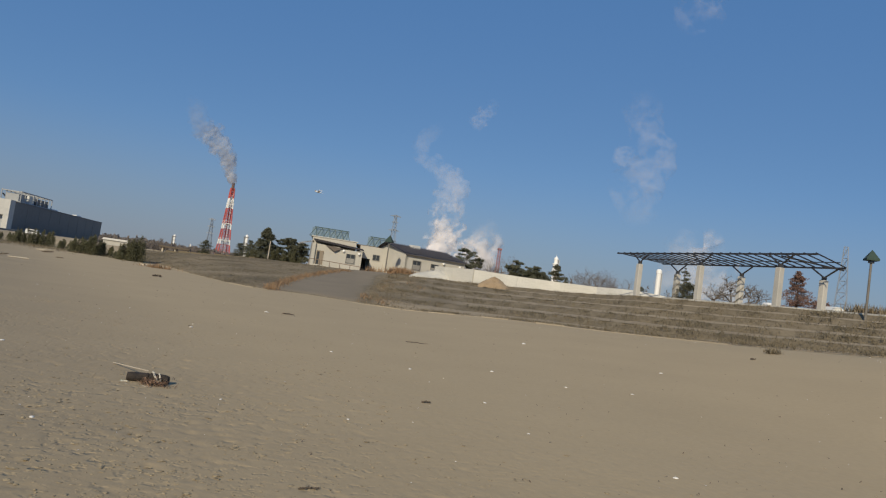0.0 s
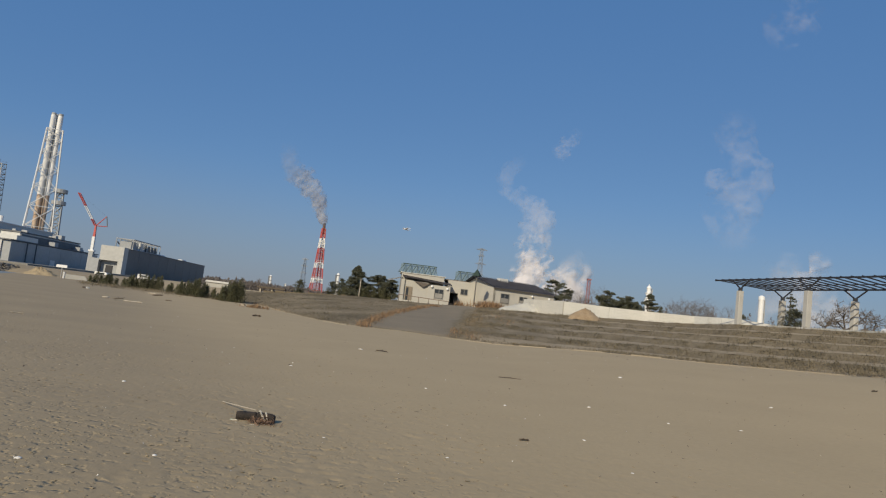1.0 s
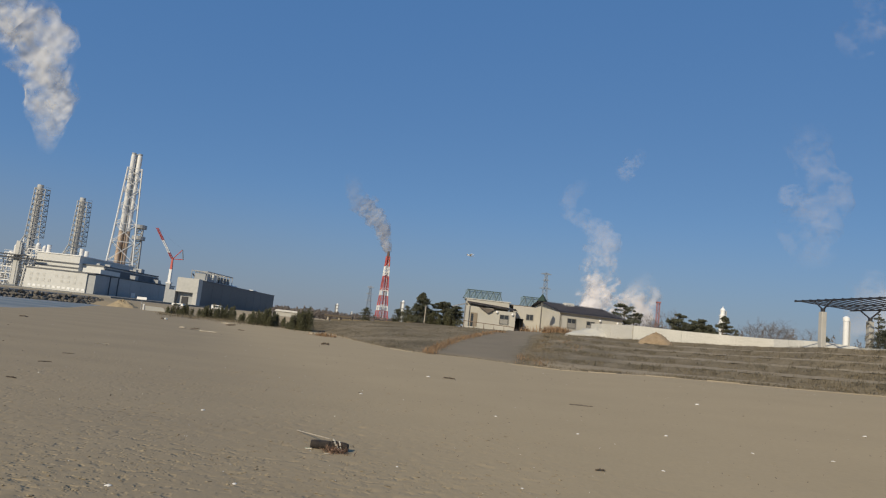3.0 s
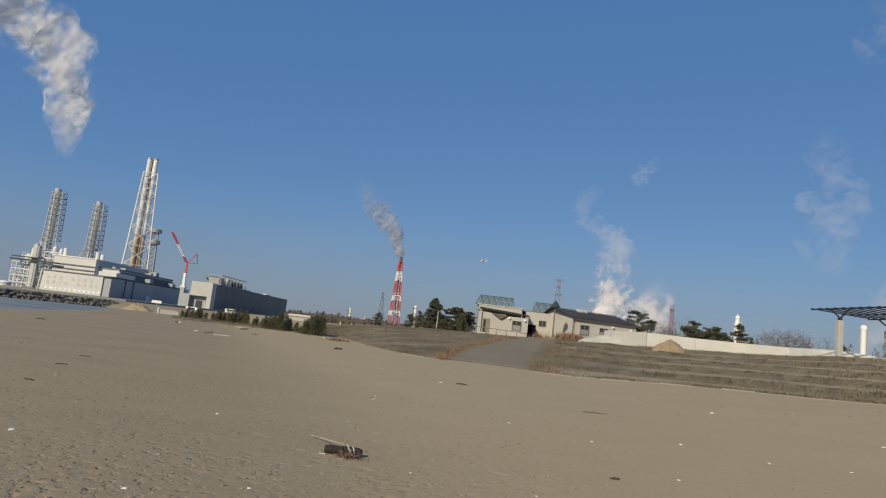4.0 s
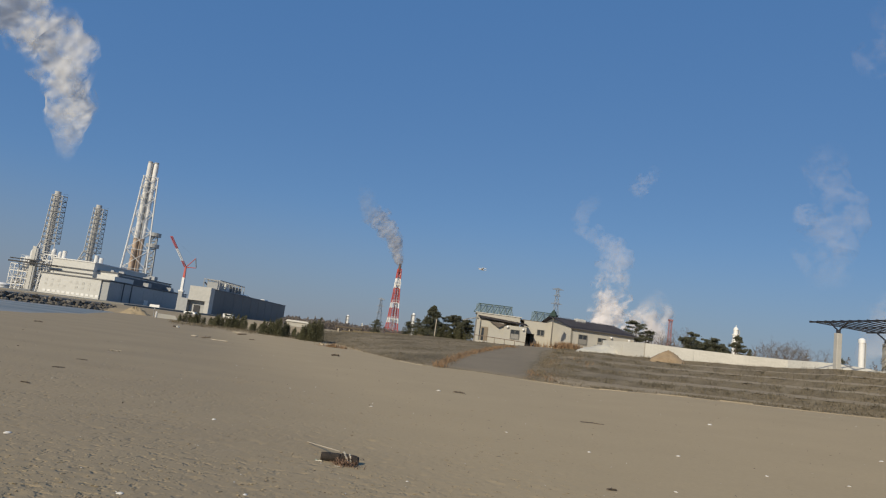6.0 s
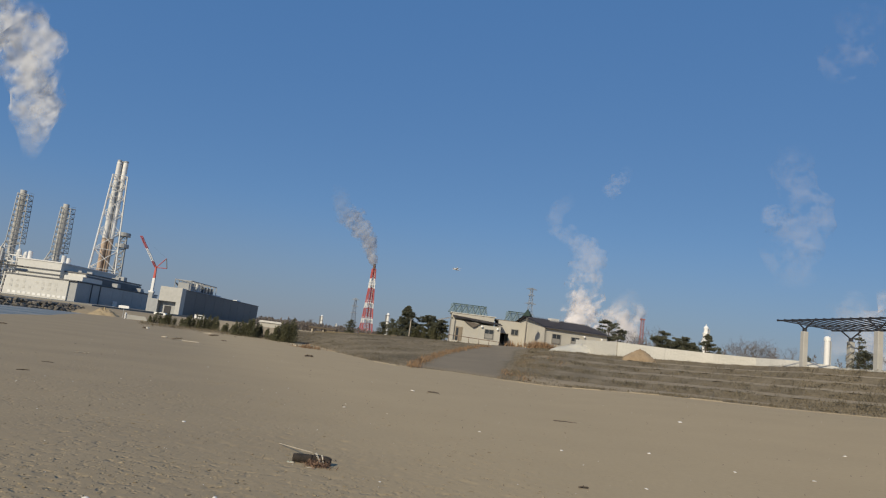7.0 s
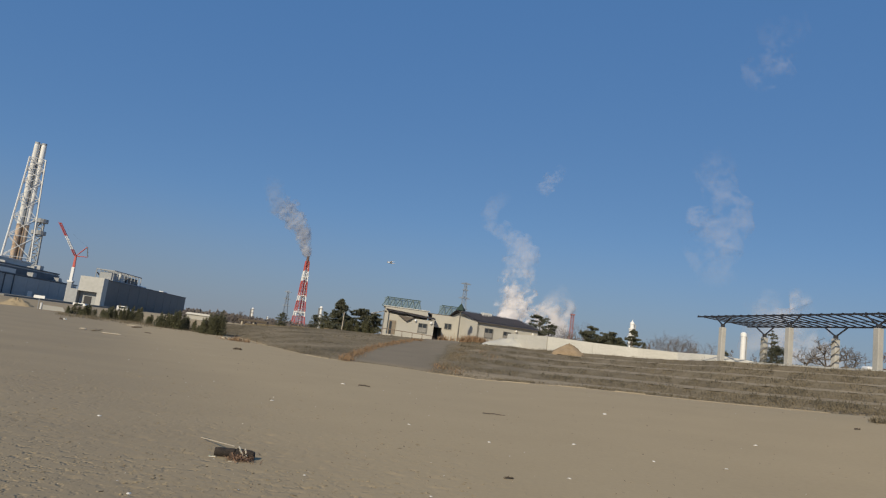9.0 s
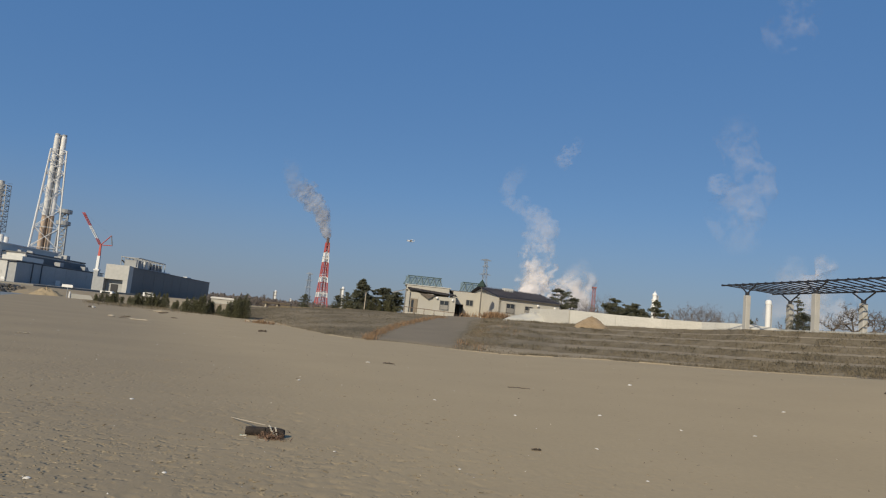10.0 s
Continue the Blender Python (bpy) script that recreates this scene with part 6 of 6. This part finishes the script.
# ---- things lying on the sand ----
def rough_log(bm, a, b, r, seed, seg=12, rings=10, ends=(0.35, 0.75, 1.0)):
    a, b = Vector(a), Vector(b)
    q = (b - a).to_track_quat('Z', 'Y')
    rr = []
    for i in range(rings + 1):
        s = i / rings
        ring = []
        for j in range(seg):
            t = 2 * math.pi * j / seg
            k = r * (1 + 0.22 * noise.noise((math.cos(t) * 1.4, math.sin(t) * 1.4, s * 5 + seed))) * ends[min(i, rings - i, 2)]
            bow = Vector((0, 0.12 * (b - a).length * noise.noise((s * 2.2, seed, 3.0)), 0)) if (b - a).length > 6 * r else Vector()
            ring.append(bm.verts.new(a.lerp(b, s) + bow + q @ Vector((k * math.cos(t), k * math.sin(t), 0))))
        rr.append(ring)
    for m, n in zip(rr, rr[1:]):
        for j in range(seg):
            k = (j + 1) % seg
            bm.faces.new((m[j], m[k], n[k], n[j]))
    bm.faces.new(rr[0][::-1])
    bm.faces.new(rr[-1])


def curve_tube(points, r, seed, wobble=0.0, steps=24):
    """A cord through the points, with a little play."""
    bm = bmesh.new()
    pts = [Vector(p) for p in points]
    out = []
    for i in range(steps + 1):
        s = i / steps * (len(pts) - 1)
        k = min(int(s), len(pts) - 2)
        p = pts[k].lerp(pts[k + 1], s - k)
        out.append(p + Vector((noise.noise((i * 0.6, seed, 0)), noise.noise((i * 0.6, seed, 5)), 0.5 * noise.noise((i * 0.6, seed, 9)))) * wobble)
    for a, b in zip(out, out[1:]):
        if (b - a).length > 1e-5:
            tube(bm, a, b, r, r, 6, False)
    return bm


def driftwood_bundle():
    gx, gy = -1.27, 8.57
    t = thing("driftwood_bundle", "charred driftwood logs tied with faded rope on the sand", "driftwood", place=(gx, gy, ground_z(gx, gy) - 0.02), turn=4)
    bm = bmesh.new()
    rough_log(bm, (-0.25, 0.03, 0.065), (-0.01, 0.02, 0.065), 0.056, 1, 14, 12, (0.93, 1.0, 1.0))
    part("log", bm, CHARRED, t, "charred short log", smooth=True)
    bm = bmesh.new()
    rough_log(bm, (0.0, 0.02, 0.07), (0.21, -0.02, 0.06), 0.06, 2, 14, 12, (0.95, 1.0, 1.0))
    part("log", bm, CHARRED, t, "charred short log", smooth=True)
    part("rod", curve_tube([(-0.58, 1.15, 0.03), (-0.02, 0.03, 0.145)], 0.0065, 3, 0.002), DRIFTWOOD, t, "pale thin rod leaning on the log")
    part("rope", curve_tube([(0.02, 0.12, 0.06), (0.02, 0.05, 0.142), (0.05, -0.05, 0.12), (0.10, -0.10, 0.06), (0.12, -0.13, 0.01), (0.11, -0.22, 0.015)], 0.011, 5, 0.015), ROPE, t, "faded rope loop")
    part("rope", curve_tube([(0.10, -0.03, 0.135), (0.13, -0.10, 0.08), (0.14, -0.14, 0.0), (0.02, -0.26, 0.01), (-0.2, -0.2, 0.01), (-0.32, -0.06, 0.01), (-0.22, -0.07, 0.03)], 0.010, 7, 0.02), ROPE, t, "faded rope trailing on the sand")
    part("cord", curve_tube([(-0.42, 0.10, 0.010), (-0.34, 0.02, 0.012), (-0.26, -0.03, 0.02)], 0.006, 9, 0.02), ROPE_GREEN, t, "pale green cord end")
    rng = np.random.default_rng(3)
    c = rng.normal(size=(420, 3)) * np.array([0.075, 0.06, 0.035]) + np.array([0.08, -0.16, 0.03])
    c[:, 2] = np.abs(c[:, 2])
    finish("root_tangle", scatter_mesh("root_tangle", c, rng.uniform(0.03, 0.09, 420), rng, 6.0), ROOT, t, "brown tangle of roots")


driftwood_bundle()


def shell_mesh(seed):
    bm = bmesh.new()
    lathe(bm, [(0.02, 0), (0.9, 0.02), (1.0, 0.12), (0.75, 0.36), (0.35, 0.5), (0.05, 0.54)], 12)
    for v in bm.verts:
        a = math.atan2(v.co.y, v.co.x)
        v.co.x *= 1.25 + 0.1 * math.cos(3 * a + seed)
        v.co.z *= 1 + 0.08 * math.sin(9 * a)
    me = bpy.data.meshes.new("shell")
    bm.to_mesh(me)
    bm.free()
    me.polygons.foreach_set("use_smooth", [True] * len(me.polygons))
    me.materials.append(SHELL)
    return me


shells = [shell_mesh(i) for i in range(3)]
for i, (x, y, s) in enumerate(((-2.73, 5.93, 0.028), (-4.91, 7.68, 0.036), (-1.80, 6.44, 0.022), (3.21, 9.66, 0.026), (-0.40, 23.3, 0.07), (-1.74, 15.43, 0.04), (4.49, 13.47, 0.04), (4.26, 6.29, 0.026), (3.21, 7.79, 0.018),
                               (2.6, 12.6, 0.03), (5.6, 12.2, 0.03), (1.2, 14.0, 0.03), (6.9, 12.0, 0.035), (9.6, 15.5, 0.05), (-0.4, 8.0, 0.018), (1.0, 7.6, 0.016), (7.9, 21.0, 0.06), (-3.6, 10.6, 0.03))):
    o = new("shell", shells[i % 3])
    o.matrix_basis = pose(x, y, ground_z(x, y) - 0.002, 8, -6, i * 47) @ Matrix.Diagonal((s, s, s, 1))
    tagged(o, "small white sea shell lying on the sand", "shell", "shells on the sand")


def twig(x, y, L, turn, material, label, r=0.012, n=3):
    t = thing("twig", label, "twig", "twigs on the sand", place=(x, y, ground_z(x, y)), turn=turn)
    part("stem", curve_tube([(-L / 2, 0, r), (0, 0.06 * L, r * 1.6), (L / 2, 0, r * 1.2)], r, x, L * 0.06), material, t)
    for i in range(n):
        a = -L * 0.3 + i * L * 0.25
        part("shoot", curve_tube([(a, 0.03 * L, r * 1.4), (a + 0.1 * L, (0.2 if i % 2 else -0.18) * L, r * 2.5)], r * 0.6, x + i, 0.01, 8), material, t)


twig(2.21, 9.15, 0.13, 8, DARK_WOOD, "short dark twig on the sand")
twig(3.79, 18.23, 0.6, -6, DARK_WOOD, "dark branched twig on the sand", 0.010)
twig(14.84, 18.86, 0.26, 20, DARK_WOOD, "dark flat twig on the sand", 0.02)
twig(0.50, 5.06, 0.15, 12, DARK_WOOD, "small dark twig on the sand", 0.007)
twig(-9.59, 17.47, 0.28, 10, DARK_WOOD, "dark twig on the sand", 0.008)
twig(-7.42, 11.84, 0.22, -15, DARK_WOOD, "short dark twig on the sand", 0.009)
twig(-11.08, 22.09, 0.4, 25, DRIFTWOOD, "pale driftwood stick on the sand", 0.012)
twig(0.3, 23.6, 0.4, -20, DARK_WOOD, "dark scraps of wood on the sand", 0.018)
twig(-22.1, 35.4, 0.45, 5, DARK_WOOD, "dark driftwood stick on the sand", 0.025)
twig(-8.68, 14.93, 0.25, 40, DARK_WOOD, "short dark twig on the sand", 0.009)
twig(-7.2, 41.5, 0.5, 20, DARK_WOOD, "dark driftwood piece on the sand", 0.05)
twig(-11.6, 62.3, 1.7, -8, DRIFTWOOD, "pale driftwood branch at the edge of the turf", 0.07)


def driftwood(x, y, L, r, turn, material, label, tilt=0.0):
    t = thing("driftwood_log", label, "driftwood", "driftwood on the beach", place=(x, y, ground_z(x, y)), turn=turn)
    bm = bmesh.new()
    rough_log(bm, (-L / 2, 0, r * 0.8), (L / 2, 0, r * 0.8 + tilt), r, x)
    part("log", bm, material, t, smooth=True)
    bm = bmesh.new()
    rough_log(bm, (-L * 0.1, 0, r), (-L * 0.28, 0.25 * L, r * 1.2 + tilt), r * 0.5, y, 8, 5)
    part("branch", bm, material, t, smooth=True)


driftwood(-14.6, 42.0, 1.1, 0.032, 4, DRIFTWOOD, "pale bleached driftwood log on the sand")
driftwood(-15.6, 42.3, 1.0, 0.035, -28, DARK_WOOD, "dark wet driftwood log on the sand", 0.15)
driftwood(-16.9, 43.7, 0.4, 0.055, 30, DRIFTWOOD, "short pale driftwood stump on the sand")
driftwood(-19.6, 62.0, 0.9, 0.06, 15, DARK_WOOD, "dark driftwood log near the shrubs", 0.1)
driftwood(-22.4, 69.0, 1.1, 0.04, -12, DRIFTWOOD, "pale driftwood plank near the shrubs")
driftwood(-15.6, 52.0, 0.5, 0.035, 0, DARK_WOOD, "dark driftwood piece half sunk in the sand")


def boulder(x, y, s, material, label):
    bm = bmesh.new()
    bmesh.ops.create_icosphere(bm, subdivisions=3, radius=s)
    for v in bm.verts:
        v.co *= 0.85 + 0.35 * noise.noise(v.co * (1.6 / s) + Vector((x, y, 0)))
        v.co.z *= 0.8
    o = part("stone", bm, material, None, smooth=False)
    o.matrix_basis = pose(x, y, ground_z(x, y) + s * 0.3)
    tagged(o, label, "stone", "stones on the beach")


boulder(-24.8, 60.0, 0.17, WALL_WHITE, "pale stone lying on the sand")
boulder(-25.2, 60.2, 0.16, DARK_WOOD, "dark stone beside a pale one")
boulder(-18.5, 27.0, 0.07, WALL_WHITE, "pale stone half sunk in the sand")


def sand_clods():
    """Small crumbly lumps, darker than the sand, added as dark dabs round the footprints."""
    rng = np.random.default_rng(23)
    bm = bmesh.new()
    bmesh.ops.create_icosphere(bm, subdivisions=1, radius=1.0)
    ball = np.array([tuple(v.co) for v in bm.verts])
    tris = np.array([[v.index for v in f.verts] for f in bm.faces])
    bm.free()
    verts, faces = [], []
    while len(verts) < 5000:
        d = 4.4 + 15.0 * rng.random() ** 2.1
        az = rng.uniform(-42, 42)
        x, y = d * math.sin(D(az)), d * math.cos(D(az))
        crowd = smooth((3.0 - x + 0.10 * y) / 5.0)
        patch = noise.noise((x * 0.45, y * 0.45, 4.0)) + 0.8 * noise.noise((x * 1.6, y * 1.6, 8.0))
        if rng.random() > 0.05 + crowd * min(1.0, max(0.05, 0.35 + 1.5 * patch)):
            continue
        r = rng.uniform(0.004, 0.009) if rng.random() < 0.8 else rng.uniform(0.009, 0.016)
        shape = ball * (1 + 0.3 * rng.normal(size=(len(ball), 1))) * np.array([r * rng.uniform(1.0, 2.4), r * rng.uniform(0.9, 1.8), r * rng.uniform(0.35, 0.65)])
        faces.append(tris + len(verts) * len(ball))
        verts.append(shape + np.array([x, y, ground_z(x, y) + 0.1 * r]))
    me = bpy.data.meshes.new("sand_clods")
    me.from_pydata(np.concatenate(verts).tolist(), [], np.concatenate(faces).tolist())
    tagged(finish("sand_clods", me, CLOD, None), "small crumbly clods of darker grey sand", "sand clods", kind="stuff")


sand_clods()


def fragments():
    rng = np.random.default_rng(12)
    n = 280
    d = 5.5 + 30 * rng.random(n) ** 1.3
    az = rng.uniform(-38, 48, n)
    c = np.stack([d * np.sin(np.radians(az)), d * np.cos(np.radians(az)), np.zeros(n)], 1)
    c[:, 2] = [ground_z(x, y) + 0.006 for x, y, _ in c]
    up = np.tile([0, 0, 1.0], (n, 1))
    me = scatter_mesh("shell_fragments", c, rng.uniform(0.008, 0.019, n) * (0.7 + d / 22), rng, 1.0, 0, up)
    tagged(finish("shell_fragments", me, SHELL, None), "scattered white shell fragments on the sand", "shell fragments", kind="stuff")
    n = 900
    d = 5.5 + 38 * rng.random(n) ** 1.4
    az = rng.uniform(-38, 48, n)
    c = np.stack([d * np.sin(np.radians(az)), d * np.cos(np.radians(az)), np.zeros(n)], 1)
    c[:, 2] = [ground_z(x, y) + 0.008 for x, y, _ in c]
    me = scatter_mesh("wood_crumbs", c, rng.uniform(0.012, 0.045, n) * (0.7 + d / 26), rng, 2.5, 0, np.tile([0, 0, 1.0], (n, 1)))
    tagged(finish("wood_crumbs", me, DARK_WOOD, None), "scattered dark crumbs of wood and weed on the sand", "beach litter", kind="stuff")


fragments()


# ---- model aeroplane over the turf ----
def model_plane():
    p = at(1.47, 48, 7.17)
    t = thing("model_aeroplane", "small white model aeroplane with bent wings in flight", "model aeroplane", place=tuple(p), turn=35)
    t.matrix_basis = t.matrix_basis @ Matrix.Diagonal((0.75, 0.75, 0.75, 1))
    bm = bmesh.new()
    rough_log(bm, (-0.36, 0, 0), (0.32, 0, 0.0), 0.055, 3, 10, 8)
    part("fuselage", bm, WHITE_PAINT, t, smooth=True)
    for s in (-1, 1):
        bm = bmesh.new()
        chord = ((0.0, 0.03, -0.16, 0.10), (0.28, 0.16, -0.13, 0.07), (0.60, 0.10, 0.0, 0.10))
        rows = []
        for y, z, front, back in chord:
            rows.append([bm.verts.new((front, s * y, z)), bm.verts.new((back, s * y, z)), bm.verts.new((back, s * y, z - 0.02)), bm.verts.new((front, s * y, z - 0.02))])
        for a, b in zip(rows, rows[1:]):
            for k in range(4):
                bm.faces.new((a[k], a[(k + 1) % 4], b[(k + 1) % 4], b[k]))
        bm.faces.new(rows[0])
        bm.faces.new(rows[-1][::-1])
        bmesh.ops.recalc_face_normals(bm, faces=bm.faces[:])
        part("wing", bm, WHITE_PAINT, t)
    bm = bmesh.new()
    prism(bm, [(0.24, -0.04), (0.42, -0.16), (0.42, 0.16), (0.24, 0.04)], 0.0, 0.02)
    bmesh.ops.rotate(bm, verts=bm.verts[:], cent=(0, 0, 0), matrix=Matrix.Rotation(math.pi / 2, 3, 'X'))
    part("tail", bm, WHITE_PAINT, t, "fan-shaped white tail")


model_plane()


# ---- steam and smoke ----
def lattice_noise(p, seed):
    """Smooth random values for many places at once."""
    i = np.floor(p).astype(np.int64)
    f = p - i
    f = f * f * (3 - 2 * f)
    total = np.zeros(len(p))
    for c in range(8):
        o = np.array([c & 1, c >> 1 & 1, c >> 2 & 1])
        k = i + o
        h = (k[:, 0] * 73856093 ^ k[:, 1] * 19349663 ^ k[:, 2] * 83492791 ^ seed * 2654435761) & 0xFFFFFFF
        h = (h * 1103515245 + 12345 & 0x7FFFFFFF) / 0x7FFFFFFF
        w = np.where(o == 1, f, 1 - f).prod(1)
        total += w * h
    return total * 2 - 1


def plume(name, label, d, spine, material, seed, fill=0.2, torn=0.8):
    """A drifting cloud of two billowing veils, one bulging towards the shore and one away from it, thinning out to torn rims. Spine: angle, rise, radius in thousandths of the distance, thickness."""
    sp = np.array(spine, float)
    pos = np.stack([np.sin(np.radians(sp[:, 0])) * d, np.cos(np.radians(sp[:, 0])) * d, EYE + sp[:, 1] * d], 1)
    rad = sp[:, 2] * d * 0.00105
    run = np.concatenate([[0], np.cumsum(np.linalg.norm(np.diff(pos, axis=0), axis=1))])
    step = max(0.06 * rad.mean(), 0.0006 * d)
    at = np.arange(0, run[-1], step)
    m, k = len(at), 49
    soft = np.hanning(2 * int(0.9 * rad.mean() / step) + 3)
    soft /= soft.sum()

    def smooth(v):
        pad = len(soft) // 2
        ends = np.concatenate([2 * v[0] - v[pad:0:-1], v, 2 * v[-1] - v[-2:-pad - 2:-1]]) if m > pad + 2 else np.pad(v, pad, mode="edge")
        return np.convolve(ends, soft, "valid")

    line = np.stack([smooth(np.interp(at, run, pos[:, j])) for j in range(3)], 1)
    radius = np.interp(at, run, rad)
    body = np.interp(at, run, sp[:, 3]) * np.clip((run[-1] - at) / (1.2 * rad.mean()), 0, 1) * np.clip(at / (0.4 * rad.mean()) + 0.05, 0, 1)
    along = np.gradient(line, axis=0)
    along /= np.linalg.norm(along, axis=1, keepdims=True)
    side = np.cross(along, np.array([0.0, 1.0, 0.0]))
    side /= np.linalg.norm(side, axis=1, keepdims=True)
    out = np.cross(side, along)
    out *= -np.sign(out[:, 1:2])
    ring = np.pi * np.arange(k) / (k - 1)
    i, j = np.meshgrid(np.arange(m - 1), np.arange(k - 1), indexing="ij")
    quad = np.stack([i * k + j, i * k + j + 1, (i + 1) * k + j + 1, (i + 1) * k + j], -1).reshape(-1, 4)
    verts, faces, thick = [], [], []
    size = rad.mean()
    for shell, (reach, bulge) in enumerate(((1.15, 0.8), (1.2, -0.6))):
        way = side[:, None] * np.cos(ring)[None, :, None] + out[:, None] * bulge * np.sin(ring)[None, :, None]
        q = (line[:, None] + way * (radius * reach)[:, None, None]).reshape(-1, 3) / size
        swell = 0.22 * lattice_noise(q * 1.2, seed) + 0.1 * lattice_noise(q * 2.6, seed + 7) + 0.035 * lattice_noise(q * 5.5, seed + 13 + shell)
        p = line[:, None] + way * (radius * reach)[:, None, None] * np.clip(1 + swell, 0.3, 1.8).reshape(m, k, 1)
        torn_by = lattice_noise(q * 1.5, seed + 50 + shell) + 0.7 * lattice_noise(q * 3.4, seed + 60 + shell) + 0.4 * lattice_noise(q * 7.5, seed + 70 + shell)
        full = np.clip(1.5 * np.tile(np.sin(ring), m) + torn * torn_by - 1 + fill, 0, 1)
        full = full * full * (3 - 2 * full) * np.repeat(body, k)
        verts.append(p.reshape(-1, 3))
        faces.append(quad + shell * m * k)
        thick.append(1 - (1 - 0.93 * full) ** 0.6)
    verts, faces, thick = np.concatenate(verts), np.concatenate(faces), np.concatenate(thick)
    faces = faces[thick[faces].max(1) > 0.004]
    me = bpy.data.meshes.new(name)
    me.vertices.add(len(verts))
    me.vertices.foreach_set("co", verts.ravel())
    me.loops.add(faces.size)
    me.loops.foreach_set("vertex_index", faces.ravel())
    me.polygons.add(len(faces))
    me.polygons.foreach_set("loop_start", np.arange(0, faces.size, 4))
    me.update(calc_edges=True)
    me.attributes.new("thick", 'FLOAT', 'POINT').data.foreach_set("value", thick)
    me.polygons.foreach_set("use_smooth", [True] * len(me.polygons))
    return tagged(finish(name, me, material, None), label, "steam", kind="stuff")


plume("steam_plume", "white steam plume drifting up from a flue tower", 430, [(-32.45, 0.1701, 6, 0.1), (-32.5, 0.1898, 12, 0.35), (-32.4, 0.2134, 20, 0.8), (-32.7, 0.2369, 27, 1), (-32.95, 0.2631, 30, 1), (-33.7, 0.2862, 33, 1), (-34.2, 0.3108, 37, 1), (-34.75, 0.3351, 40, 1), (-36.0, 0.3346, 37, 1), (-37.1, 0.3548, 40, 1), (-38.1, 0.3748, 46, 0.9), (-38.8, 0.4082, 54, 0.9)], STEAM_DENSE, 1, 0.32, 0.5)
plume("smoke_plume", "grey smoke drifting from the striped chimney", 330, [(-5.42, 0.106, 4, 1), (-5.56, 0.1113, 6, 1), (-5.79, 0.1228, 9, 1), (-6.19, 0.1374, 12, 0.9), (-6.68, 0.1509, 14, 0.8), (-7.37, 0.1641, 16, 0.75), (-8.04, 0.1755, 17, 0.6), (-8.73, 0.1825, 14, 0.3), (-9.23, 0.203, 12, 0.15), (-9.07, 0.2193, 12, 0.07)], SMOKE, 2, 0.45, 0.65)
plume("steam_plume", "white steam column rising behind the building", 450, [(12.76, 0.0431, 30, 1), (12.56, 0.0654, 30, 1), (12.44, 0.0897, 27, 0.9), (12.44, 0.1078, 24, 0.65), (12.54, 0.1345, 22, 0.38), (12.74, 0.1581, 22, 0.28), (11.65, 0.1749, 17, 0.2), (9.58, 0.1973, 14, 0.12), (9.29, 0.2166, 13, 0.1), (11.07, 0.2449, 10, 0.05)], STEAM, 3)
plume("steam_plume", "broad white steam cloud rising behind the building", 455, [(14.09, 0.0458, 34, 1), (15.38, 0.0525, 34, 1), (15.72, 0.0731, 33, 0.95), (15.85, 0.0935, 28, 0.8), (15.15, 0.1044, 20, 0.35)], STEAM, 4)
plume("steam_wisp", "thin wisp of steam in the blue sky", 450, [(13.46, 0.2523, 12, 0.13), (14.09, 0.2639, 13, 0.17), (14.8, 0.279, 12, 0.15), (15.32, 0.2939, 9, 0.1)], STEAM, 5)
plume("steam_plume", "loose tall steam plume above the pergola", 420, [(28.4, 0.1332, 26, 0.05), (28.15, 0.1597, 34, 0.12), (27.9, 0.1865, 38, 0.18), (28.8, 0.2142, 30, 0.18), (29.33, 0.2401, 26, 0.22), (28.32, 0.2612, 20, 0.15), (27.44, 0.3013, 28, 0.14), (27.96, 0.3311, 20, 0.08)], STEAM, 6)
plume("steam_wisp", "thin wisp of steam beside the tall plume", 420, [(25.59, 0.2326, 12, 0.12), (26.61, 0.2298, 14, 0.14), (27.8, 0.2303, 14, 0.16)], STEAM, 7)
plume("steam_wisp", "high torn wisp of steam in the sky", 420, [(30.9, 0.4238, 26, 0.07), (31.0, 0.4523, 32, 0.16), (31.58, 0.4715, 28, 0.11), (32.1, 0.5032, 28, 0.07), (32.24, 0.536, 26, 0.05)], STEAM, 8)
plume("steam_plume", "low white steam cloud behind the pergola", 420, [(34.4, 0.088, 48, 0.36), (33.0, 0.08, 50, 0.42), (32.5, 0.1, 36, 0.42), (32.06, 0.117, 26, 0.4), (33.3, 0.112, 22, 0.3)], STEAM, 9)
plume("steam_plume", "pale steam behind the trees and pergola", 430, [(37.43, 0.0557, 26, 0.4), (36.28, 0.0452, 40, 0.5), (34.1, 0.0637, 40, 0.32), (32.96, 0.1091, 30, 0.22)], STEAM, 10)
